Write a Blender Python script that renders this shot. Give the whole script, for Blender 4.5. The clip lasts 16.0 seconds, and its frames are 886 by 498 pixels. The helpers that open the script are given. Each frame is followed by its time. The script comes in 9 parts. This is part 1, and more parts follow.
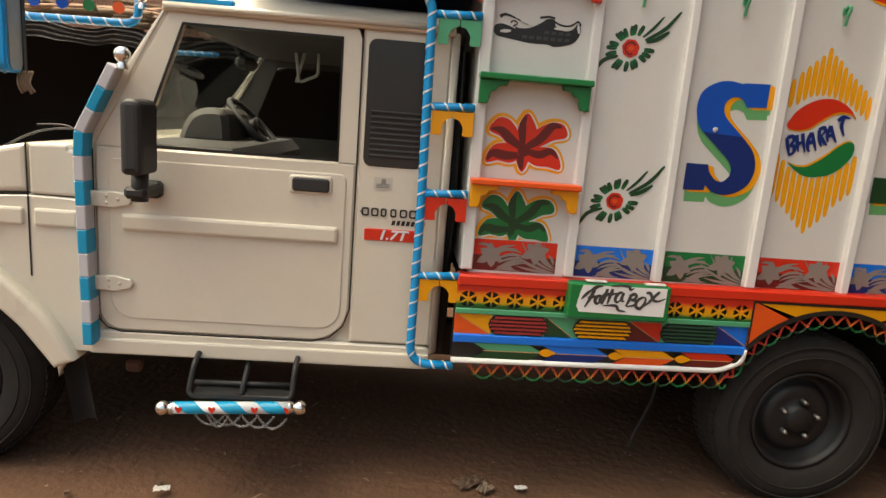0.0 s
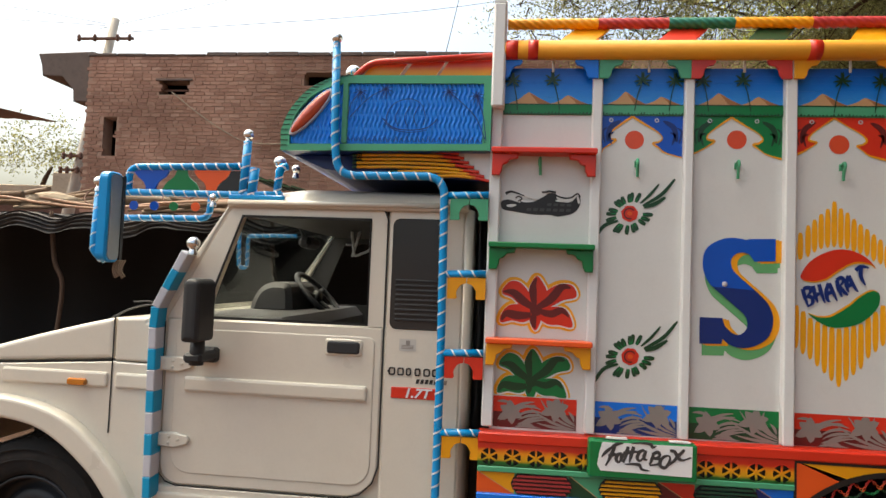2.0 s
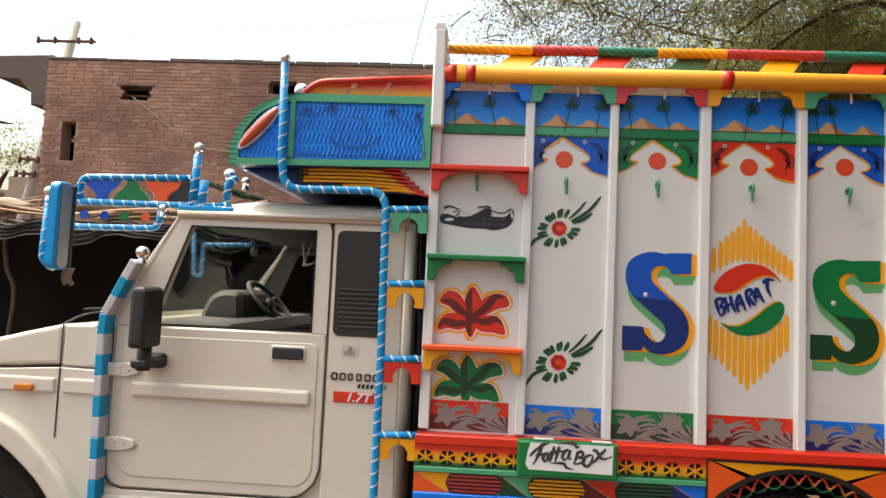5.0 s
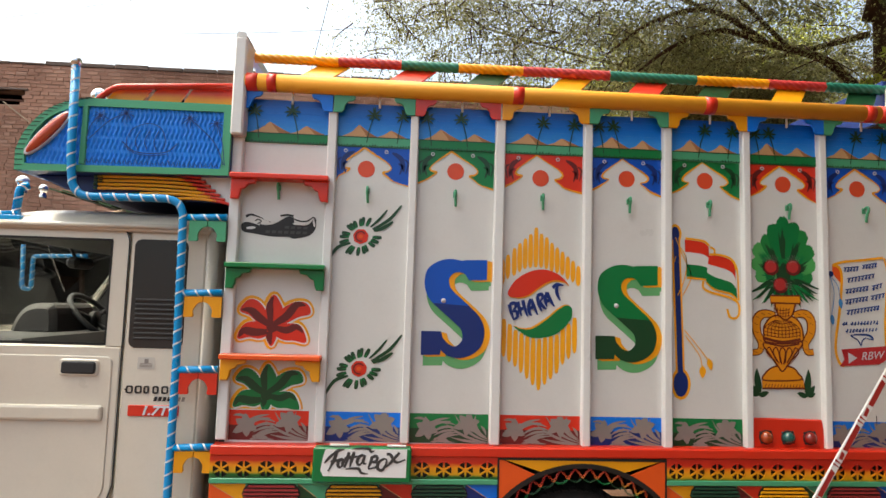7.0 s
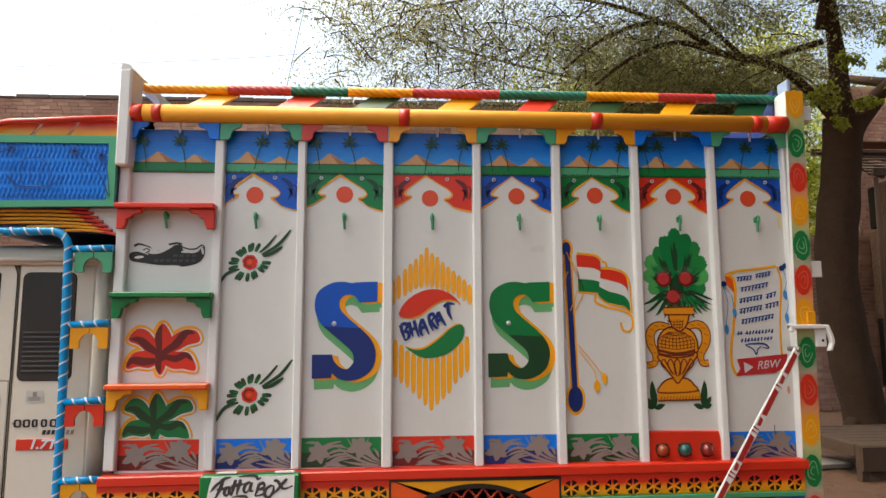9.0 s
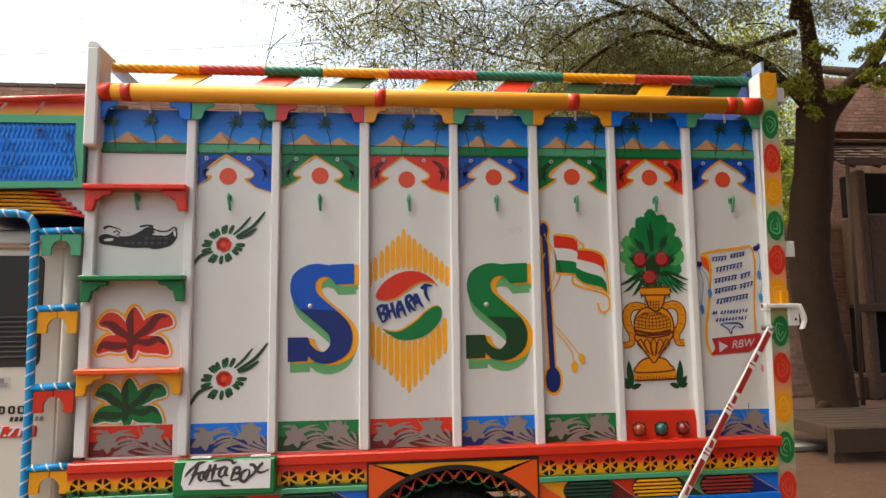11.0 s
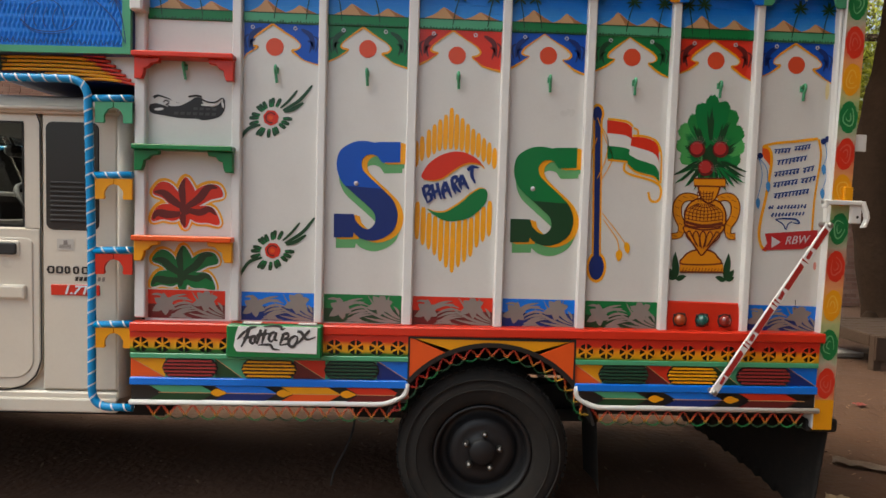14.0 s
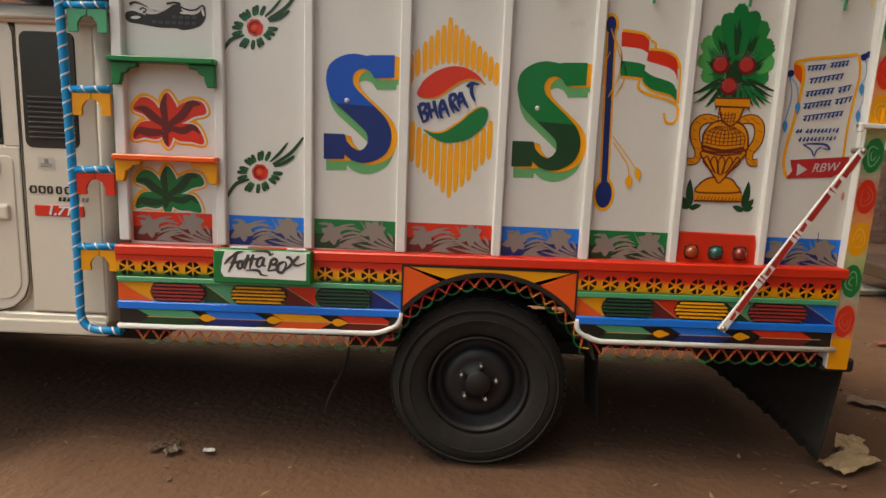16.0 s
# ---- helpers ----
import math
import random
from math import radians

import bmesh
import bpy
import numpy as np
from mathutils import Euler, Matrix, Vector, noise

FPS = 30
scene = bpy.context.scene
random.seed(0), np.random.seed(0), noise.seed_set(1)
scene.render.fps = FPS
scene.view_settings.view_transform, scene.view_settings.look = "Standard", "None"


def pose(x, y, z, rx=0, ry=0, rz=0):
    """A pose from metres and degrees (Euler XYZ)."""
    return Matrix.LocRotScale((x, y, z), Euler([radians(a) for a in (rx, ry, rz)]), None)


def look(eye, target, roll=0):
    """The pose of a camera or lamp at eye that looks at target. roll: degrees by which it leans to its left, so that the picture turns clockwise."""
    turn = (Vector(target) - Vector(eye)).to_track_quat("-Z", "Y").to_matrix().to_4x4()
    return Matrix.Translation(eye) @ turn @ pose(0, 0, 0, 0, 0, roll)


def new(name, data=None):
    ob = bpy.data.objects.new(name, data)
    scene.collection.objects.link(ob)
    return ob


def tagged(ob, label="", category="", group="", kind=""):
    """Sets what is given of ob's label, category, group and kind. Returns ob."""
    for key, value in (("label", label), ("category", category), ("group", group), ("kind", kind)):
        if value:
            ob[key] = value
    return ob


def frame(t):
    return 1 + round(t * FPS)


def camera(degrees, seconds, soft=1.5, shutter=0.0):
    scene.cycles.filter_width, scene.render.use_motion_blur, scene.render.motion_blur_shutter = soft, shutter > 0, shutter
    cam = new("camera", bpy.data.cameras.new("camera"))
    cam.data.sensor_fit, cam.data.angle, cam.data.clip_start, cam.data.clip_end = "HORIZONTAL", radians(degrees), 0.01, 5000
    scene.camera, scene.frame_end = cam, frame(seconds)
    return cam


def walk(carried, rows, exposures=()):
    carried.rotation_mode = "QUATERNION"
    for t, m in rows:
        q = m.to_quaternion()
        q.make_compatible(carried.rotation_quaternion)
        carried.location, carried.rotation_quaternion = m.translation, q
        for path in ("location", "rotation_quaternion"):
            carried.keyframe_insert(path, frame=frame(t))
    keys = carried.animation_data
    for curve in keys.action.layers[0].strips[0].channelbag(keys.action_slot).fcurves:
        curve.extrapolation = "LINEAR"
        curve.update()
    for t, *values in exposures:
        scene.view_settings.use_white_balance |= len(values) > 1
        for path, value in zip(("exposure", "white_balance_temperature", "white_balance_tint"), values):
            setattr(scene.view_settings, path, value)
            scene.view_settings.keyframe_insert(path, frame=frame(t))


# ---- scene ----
cam = camera(70.0, 16.0)
PATH = [
    (0, (-1.765, -2.369, 1.476), (-1.614, -0.413, 1.089), 4.6),
    (0.5, (-1.635, -2.467, 1.466), (-1.6, -0.475, 1.29), 0.5),
    (1, (-1.517, -2.52, 1.489), (-1.629, -0.524, 1.443), 3.6),
    (1.5, (-1.441, -2.546, 1.505), (-1.657, -0.557, 1.522), 3.2),
    (2, (-1.406, -2.561, 1.509), (-1.628, -0.576, 1.607), 2.2),
    (2.5, (-1.39, -2.574, 1.521), (-1.566, -0.586, 1.646), 2.7),
    (3, (-1.379, -2.574, 1.516), (-1.578, -0.587, 1.639), 3.2),
    (3.2, (-1.379, -2.569, 1.49), (-1.576, -0.583, 1.625), 3.3),
    (5.3, (-1.25, -2.732, 1.519), (-1.332, -0.737, 1.645), 2.1),
    (5.5, (-1.23, -2.758, 1.516), (-1.238, -0.762, 1.634), 2.6),
    (6, (-1.1, -2.785, 1.542), (-1.067, -0.796, 1.745), 1.5),
    (6.5, (-0.892, -2.783, 1.527), (-0.856, -0.793, 1.732), 2.8),
    (7, (-0.762, -2.728, 1.514), (-0.643, -0.74, 1.692), 1.7),
    (7.5, (-0.613, -2.647, 1.542), (-0.506, -0.658, 1.725), -0.0),
    (8, (-0.46, -2.668, 1.544), (-0.355, -0.678, 1.708), 2.2),
    (8.5, (-0.357, -2.729, 1.555), (-0.241, -0.749, 1.807), 1.0),
    (9, (-0.288, -2.769, 1.538), (-0.167, -0.786, 1.769), -0.2),
    (9.2, (-0.273, -2.773, 1.525), (-0.121, -0.796, 1.785), -0.4),
    (11.3, (-0.274, -2.743, 1.473), (-0.088, -0.76, 1.651), -0.7),
    (11.5, (-0.269, -2.742, 1.454), (-0.085, -0.755, 1.602), -0.8),
    (12, (-0.268, -2.742, 1.447), (-0.079, -0.752, 1.522), -0.5),
    (12.5, (-0.274, -2.75, 1.435), (-0.099, -0.758, 1.437), -0.3),
    (13, (-0.286, -2.752, 1.424), (-0.16, -0.757, 1.377), 0.5),
    (13.5, (-0.294, -2.733, 1.428), (-0.227, -0.735, 1.372), 1.5),
    (14, (-0.285, -2.721, 1.426), (-0.231, -0.725, 1.308), 1.7),
    (14.5, (-0.284, -2.71, 1.415), (-0.261, -0.717, 1.24), 1.9),
    (15, (-0.265, -2.709, 1.411), (-0.235, -0.724, 1.167), 1.3),
    (15.5, (-0.234, -2.677, 1.409), (-0.202, -0.697, 1.128), 0.7),
    (16, (-0.167, -2.576, 1.393), (-0.181, -0.605, 1.056), 2.3),
]
EXPOSURES = [(0.0, 1.48, 7500, 0), (0.5, 1.53, 7050, 0), (2.0, 1.43, 6750, 0), (3.0, 1.48, 6750, 0), (5.5, 1.70, 6750, 0), (9.0, 1.60, 6650, 0), (11.5, 1.62, 6800, 0), (13.3, 1.47, 6550, 0), (14.5, 1.41, 6950, 0), (16.0, 1.42, 7400, 0)]
walk(cam, [(t, look(eye, target, roll)) for t, eye, target, roll in PATH], EXPOSURES)

# ---- world and light: bright hazy sky, sun behind thin cloud ----
world = bpy.data.worlds.new("sky")
scene.world = world
world.use_nodes = True
wn, wl = world.node_tree.nodes, world.node_tree.links
sky = wn.new("ShaderNodeTexSky")
sky.sky_type = "NISHITA"
sky.sun_disc = False
sky.sun_elevation, sky.sun_rotation = radians(66), radians(285)
sky.air_density, sky.dust_density, sky.ozone_density = 1.0, 10.0, 1.0
wl.new(sky.outputs["Color"], wn["Background"].inputs["Color"])
wn["Background"].inputs["Strength"].default_value = 0.15
sun = new("sun", bpy.data.lights.new("sun", "SUN"))
sun.data.energy, sun.data.angle, sun.data.color = 0.2, radians(40), (1.0, 0.95, 0.88)
sun.matrix_world = look((-8, -5, 16), (0, 0, 0))

# ---- builders ----
BASE = {}


def part(name, bm, material, parent=None, label="", smooth=False):
    """Link a bmesh as one mesh object under a thing or a part."""
    me = bpy.data.meshes.new(name)
    bm.to_mesh(me)
    bm.free()
    for m in (material if isinstance(material, (list, tuple)) else [material]):
        me.materials.append(m)
    if smooth:
        for p in me.polygons:
            p.use_smooth = True
    ob = new(name, me)
    if parent is not None:
        attach(ob, parent)
    if label:
        ob["label"] = label
    return ob


def attach(ob, parent):
    ob.parent = parent
    ob.matrix_parent_inverse = BASE.get(parent.name, Matrix.Identity(4))


def thing(name, place, label, category, group="", kind=""):
    ob = new(name)
    ob.location = place
    ob.empty_display_size = 0.1
    BASE[ob.name] = Matrix.Translation(place).inverted()
    return tagged(ob, label, category, group, kind)


def box(bm, x0, x1, y0, y1, z0, z1, bevel=0.0, seg=1, mat=0):
    out = bmesh.ops.create_cube(bm, size=1.0)
    vs = out["verts"]
    bmesh.ops.scale(bm, vec=(x1 - x0, y1 - y0, z1 - z0), verts=vs)
    bmesh.ops.translate(bm, vec=((x0 + x1) / 2, (y0 + y1) / 2, (z0 + z1) / 2), verts=vs)
    faces = list({f for v in vs for f in v.link_faces})
    if bevel:
        edges = list({e for v in vs for e in v.link_edges})
        got = bmesh.ops.bevel(bm, geom=edges, offset=bevel, segments=seg, profile=0.5, affect="EDGES")
        faces = got["faces"] + [f for f in faces if f.is_valid]
    for f in faces:
        if f.is_valid:
            f.material_index = mat
    return bm


def boxes(*rows, bevel=0.0):
    bm = bmesh.new()
    for r in rows:
        box(bm, *r, bevel=bevel)
    return bm


def prism(bm, pts, y0, y1, bevel=0.0, mat=0, seg=1):
    """A solid from an outline in x and z, from y0 (near) to y1."""
    a = [bm.verts.new((x, y0, z)) for x, z in pts]
    b = [bm.verts.new((x, y1, z)) for x, z in pts]
    n = len(pts)
    fs = [bm.faces.new(a), bm.faces.new(b[::-1])]
    for i in range(n):
        fs.append(bm.faces.new((a[i], b[i], b[(i + 1) % n], a[(i + 1) % n])))
    for f in fs:
        f.material_index = mat
    bmesh.ops.recalc_face_normals(bm, faces=fs)
    if bevel:
        edges = [e for e in fs[0].edges]
        bmesh.ops.bevel(bm, geom=edges, offset=bevel, segments=seg, profile=0.5, affect="EDGES")
    return bm


def ring_prism(bm, outer, inner, y0, y1, mat=0):
    """A frame between two outlines of the same number of points."""
    n = len(outer)
    V = [[bm.verts.new((x, y, z)) for x, z in o] for o in (outer, inner) for y in (y0, y1)]
    oa, ob_, ia, ib = V
    fs = []
    for i in range(n):
        j = (i + 1) % n
        fs += [bm.faces.new((oa[i], oa[j], ia[j], ia[i])), bm.faces.new((ob_[j], ob_[i], ib[i], ib[j])),
               bm.faces.new((oa[j], oa[i], ob_[i], ob_[j])), bm.faces.new((ia[i], ia[j], ib[j], ib[i]))]
    for f in fs:
        f.material_index = mat
    bmesh.ops.recalc_face_normals(bm, faces=fs)
    return bm


def flat(bm, pts, y, mat=0):
    """A painted shape facing -y."""
    f = bm.faces.new([bm.verts.new((x, y, z)) for x, z in pts])
    f.normal_update()
    if f.normal.y > 0:
        f.normal_flip()
    f.material_index = mat
    return f


def smooth_loop(pts, n=6, closed=True):
    """Catmull-Rom through the points."""
    out, k = [], len(pts)
    for i in range(k if closed else k - 1):
        if closed:
            p = [Vector(pts[(i + j - 1) % k]) for j in range(4)]
        else:
            p = [Vector(pts[min(max(i + j - 1, 0), k - 1)]) for j in range(4)]
        for s in range(n):
            t = s / n
            v = 0.5 * (2 * p[1] + (p[2] - p[0]) * t + (2 * p[0] - 5 * p[1] + 4 * p[2] - p[3]) * t * t
                       + (3 * p[1] - p[0] - 3 * p[2] + p[3]) * t ** 3)
            out.append(tuple(v))
    if not closed:
        out.append(tuple(pts[-1]))
    return out


def oval(cx, cz, rx, rz, n=24, turn=0.0):
    c, s = math.cos(turn), math.sin(turn)
    return [(cx + c * rx * math.cos(a) - s * rz * math.sin(a), cz + s * rx * math.cos(a) + c * rz * math.sin(a))
            for a in (2 * math.pi * i / n for i in range(n))]


def stroke(bm, pts, width, y, mat=0, taper=None, split=None):
    """A brush stroke along a line of points; taper(u) scales the width; split: z under which the second material is used."""
    n = len(pts)
    L, R = [], []
    for i, p in enumerate(pts):
        a, b = Vector(pts[max(i - 1, 0)]), Vector(pts[min(i + 1, n - 1)])
        d = (b - a).normalized()
        w = width / 2 * (taper(i / (n - 1)) if taper else 1.0)
        L.append(bm.verts.new((p[0] - d.y * w, y, p[1] + d.x * w)))
        R.append(bm.verts.new((p[0] + d.y * w, y, p[1] - d.x * w)))
    for i in range(n - 1):
        f = bm.faces.new((L[i], R[i], R[i + 1], L[i + 1]))
        f.normal_update()
        if f.normal.y > 0:
            f.normal_flip()
        f.material_index = mat
        if split is not None and (pts[i][1] + pts[i + 1][1]) / 2 < split:
            f.material_index = mat + 1
    return bm


def leaf(x, z, length, width, angle, bend=0.0, n=7):
    """An outline of a pointed leaf from (x, z) along angle (degrees)."""
    a = radians(angle)
    ux, uz = math.cos(a), math.sin(a)
    top, low = [], []
    for i in range(n + 1):
        u = i / n
        w = width / 2 * math.sin(math.pi * u ** 0.8) ** 0.8 if 0 < u < 1 else 0
        off = bend * length * math.sin(math.pi * u / 2) ** 2
        px, pz = x + ux * u * length - uz * off, z + uz * u * length + ux * off
        top.append((px - uz * w, pz + ux * w))
        low.append((px + uz * w, pz - ux * w))
    return top[:-1] + low[:0:-1]


def round_path(pts, r, n=6):
    """Round the corners of a path in space."""
    pts = [Vector(p) for p in pts]
    out = [pts[0]]
    for i in range(1, len(pts) - 1):
        a, b, c = pts[i - 1], pts[i], pts[i + 1]
        d0, d1 = (a - b), (c - b)
        q = min(r, d0.length * 0.48, d1.length * 0.48)
        p0, p1 = b + d0.normalized() * q, b + d1.normalized() * q
        for k in range(n + 1):
            t = k / n
            out.append(p0 * (1 - t) ** 2 + b * 2 * t * (1 - t) + p1 * t * t)
    out.append(pts[-1])
    return out


def along(pts, step):
    """Points at even steps along a path."""
    pts = [Vector(p) for p in pts]
    out, left = [pts[0].copy()], step
    for a, b in zip(pts, pts[1:]):
        d = (b - a).length
        pos = 0.0
        while d - pos >= left:
            pos += left
            out.append(a.lerp(b, pos / d))
            left = step
        left -= d - pos
    return out


def frames(pts):
    pts = [Vector(p) for p in pts]
    n = len(pts)
    T = [(pts[min(i + 1, n - 1)] - pts[max(i - 1, 0)]).normalized() for i in range(n)]
    up = Vector((0, 1, 0)) if abs(T[0].y) < 0.9 else Vector((1, 0, 0))
    N = (up - T[0] * up.dot(T[0])).normalized()
    rows = []
    for p, t in zip(pts, T):
        N = (N - t * N.dot(t)).normalized()
        rows.append((p, N.copy(), t.cross(N)))
    return rows


def tube(bm, pts, r, seg=10, mat=0, radii=None, cap=True):
    rings = []
    for i, (p, n, b) in enumerate(frames(pts)):
        q = radii[i] if radii else r
        rings.append([bm.verts.new(p + (n * math.cos(a) + b * math.sin(a)) * q)
                      for a in (2 * math.pi * k / seg for k in range(seg))])
    for a, b in zip(rings, rings[1:]):
        for k in range(seg):
            f = bm.faces.new((a[k], a[(k + 1) % seg], b[(k + 1) % seg], b[k]))
            f.smooth, f.material_index = True, mat
    if cap:
        for ring in (rings[0], rings[-1]):
            f = bm.faces.new(ring)
            f.material_index = mat
    bmesh.ops.recalc_face_normals(bm, faces=list({f for ring in rings for v in ring for f in v.link_faces}))
    return bm


def helix(bm, pts, r, pitch, width, mat=0, phase=0.0):
    """A tape wound round a tube."""
    pts = along(pts, pitch / 16)
    rows, s = frames(pts), 0.0
    prev = None
    for i, (p, n, b) in enumerate(rows):
        t = (n.cross(b)).normalized()
        a = 2 * math.pi * (i / 16 + phase)
        out = (n * math.cos(a) + b * math.sin(a)) * r
        pair = (bm.verts.new(p + out - t * width / 2), bm.verts.new(p + out + t * width / 2))
        if prev:
            f = bm.faces.new((prev[0], prev[1], pair[1], pair[0]))
            f.material_index, f.smooth = mat, True
        prev = pair
    return bm


def lathe(bm, profile, origin, axis="y", seg=32, mat=0):
    """Turn (radius, height) pairs about an axis through origin; height runs along the axis."""
    o = Vector(origin)
    U, V, W = {"y": ((1, 0, 0), (0, 0, 1), (0, 1, 0)), "z": ((1, 0, 0), (0, 1, 0), (0, 0, 1)),
               "x": ((0, 1, 0), (0, 0, 1), (1, 0, 0))}[axis]
    U, V, W = Vector(U), Vector(V), Vector(W)
    rings = []
    for r, h in profile:
        if r < 1e-6:
            rings.append([bm.verts.new(o + W * h)])
        else:
            rings.append([bm.verts.new(o + W * h + (U * math.cos(a) + V * math.sin(a)) * r)
                          for a in (2 * math.pi * k / seg for k in range(seg))])
    fs = []
    for a, b in zip(rings, rings[1:]):
        for k in range(seg):
            j = (k + 1) % seg
            quad = [a[k % len(a)], a[j % len(a)], b[j % len(b)], b[k % len(b)]]
            quad = list(dict.fromkeys(quad))
            if len(quad) > 2:
                f = bm.faces.new(quad)
                f.smooth, f.material_index = True, mat
                fs.append(f)
    bmesh.ops.recalc_face_normals(bm, faces=fs)
    return bm


def ball(bm, c, r, mat=0, seg=14):
    got = bmesh.ops.create_uvsphere(bm, u_segments=seg, v_segments=seg // 2 + 1, radius=r, matrix=Matrix.Translation(c))
    for f in {f for v in got["verts"] for f in v.link_faces}:
        f.smooth, f.material_index = True, mat
    return bm


def words(name, text, size, m, material, parent, shear=0.0, bold=0.0, depth=0.0005, stretch=1.0, label="", fat=(0.0,)):
    """Letters as a mesh, facing -y, set from the left base line at m."""
    cu = bpy.data.curves.new(name, "FONT")
    cu.body, cu.size, cu.shear, cu.offset, cu.extrude = text, size, shear, bold, depth
    ob = bpy.data.objects.new(name, cu)
    scene.collection.objects.link(ob)
    dg = bpy.context.evaluated_depsgraph_get()
    me = bpy.data.meshes.new_from_object(ob.evaluated_get(dg))
    bpy.data.objects.remove(ob)
    me.transform(pose(0, 0, 0, 90) @ Matrix.Diagonal((stretch, 1, 1, 1)))
    thick = bmesh.new()
    for i, dx in enumerate(fat):
        me.transform(Matrix.Translation((dx - (fat[i - 1] if i else 0), -0.0002 if i else 0, 0)))
        thick.from_mesh(me)
    thick.transform(m)
    thick.to_mesh(me)
    thick.free()
    me.materials.clear()
    me.materials.append(material)
    out = new(name, me)
    attach(out, parent)
    if label:
        out["label"] = label
    return out

# ---- materials ----
def material(name, color, rough=0.5, metal=0.0, var=0.08, scale=3.0, grain=60.0, bump=0.02, dirt=0.0, dirt_color=(0.16, 0.10, 0.06),
             coat=0.0, rand=0.0, alpha=1.0):
    """Paint, metal, rubber or cloth: broad stains and fine grain in colour and roughness, with fine relief."""
    m = bpy.data.materials.new(name)
    m.use_nodes = True
    N, L = m.node_tree.nodes, m.node_tree.links
    p = N["Principled BSDF"]
    co = N.new("ShaderNodeTexCoord")
    big, fine = N.new("ShaderNodeTexNoise"), N.new("ShaderNodeTexNoise")
    big.inputs["Scale"].default_value, fine.inputs["Scale"].default_value = scale, grain
    big.inputs["Detail"].default_value, fine.inputs["Detail"].default_value = 6, 4
    for n in (big, fine):
        L.new(co.outputs["Object"], n.inputs["Vector"])
    c = Vector(color)
    ramp = N.new("ShaderNodeMix")
    ramp.data_type = "RGBA"
    ramp.inputs["A"].default_value = (*(c * (1 - var)), 1)
    ramp.inputs["B"].default_value = (*[min(v, 1) for v in c * (1 + var)], 1)
    mixf = N.new("ShaderNodeMath")
    mixf.operation = "MULTIPLY_ADD"
    L.new(big.outputs["Fac"], mixf.inputs[0])
    mixf.inputs[1].default_value = 0.6
    fm = N.new("ShaderNodeMath")
    fm.operation = "MULTIPLY"
    L.new(fine.outputs["Fac"], fm.inputs[0])
    fm.inputs[1].default_value = 0.4
    L.new(fm.outputs[0], mixf.inputs[2])
    L.new(mixf.outputs[0], ramp.inputs["Factor"])
    col = ramp.outputs["Result"]
    if rand:
        info, hsv = N.new("ShaderNodeObjectInfo"), N.new("ShaderNodeHueSaturation")
        sc = N.new("ShaderNodeMapRange")
        sc.inputs["To Min"].default_value, sc.inputs["To Max"].default_value = 1 - rand, 1 + rand
        L.new(info.outputs["Random"], sc.inputs["Value"])
        L.new(sc.outputs["Result"], hsv.inputs["Value"])
        L.new(col, hsv.inputs["Color"])
        col = hsv.outputs["Color"]
    if dirt:
        dn, dr, dm = N.new("ShaderNodeTexNoise"), N.new("ShaderNodeValToRGB"), N.new("ShaderNodeMix")
        dn.inputs["Scale"].default_value, dn.inputs["Detail"].default_value, dn.inputs["Roughness"].default_value = scale * 2.3, 9, 0.7
        L.new(co.outputs["Object"], dn.inputs["Vector"])
        dr.color_ramp.elements[0].position, dr.color_ramp.elements[1].position = 0.5, 0.78
        L.new(dn.outputs["Fac"], dr.inputs["Fac"])
        k = N.new("ShaderNodeMath")
        k.operation = "MULTIPLY"
        k.inputs[1].default_value = dirt
        L.new(dr.outputs["Color"], k.inputs[0])
        dm.data_type = "RGBA"
        L.new(k.outputs[0], dm.inputs["Factor"])
        L.new(col, dm.inputs["A"])
        dm.inputs["B"].default_value = (*dirt_color, 1)
        col = dm.outputs["Result"]
    L.new(col, p.inputs["Base Color"])
    p.inputs["Metallic"].default_value = metal
    rr = N.new("ShaderNodeMapRange")
    rr.inputs["To Min"].default_value, rr.inputs["To Max"].default_value = max(rough - 0.08, 0.02), min(rough + 0.1, 1)
    L.new(big.outputs["Fac"], rr.inputs["Value"])
    L.new(rr.outputs["Result"], p.inputs["Roughness"])
    if coat:
        p.inputs["Coat Weight"].default_value, p.inputs["Coat Roughness"].default_value = coat, 0.15
    if bump:
        b = N.new("ShaderNodeBump")
        b.inputs["Strength"].default_value, b.inputs["Distance"].default_value = min(bump * 5, 1), bump * 0.1
        L.new(fine.outputs["Fac"], b.inputs["Height"])
        L.new(b.outputs["Normal"], p.inputs["Normal"])
    return m


def enamel(name, color, rough=0.32, **k):
    k.setdefault("var", 0.07)
    m = material(name, color, rough, scale=5, grain=90, bump=0.006, **k)
    m.node_tree.nodes["Principled BSDF"].inputs["Specular IOR Level"].default_value = 0.5
    return m


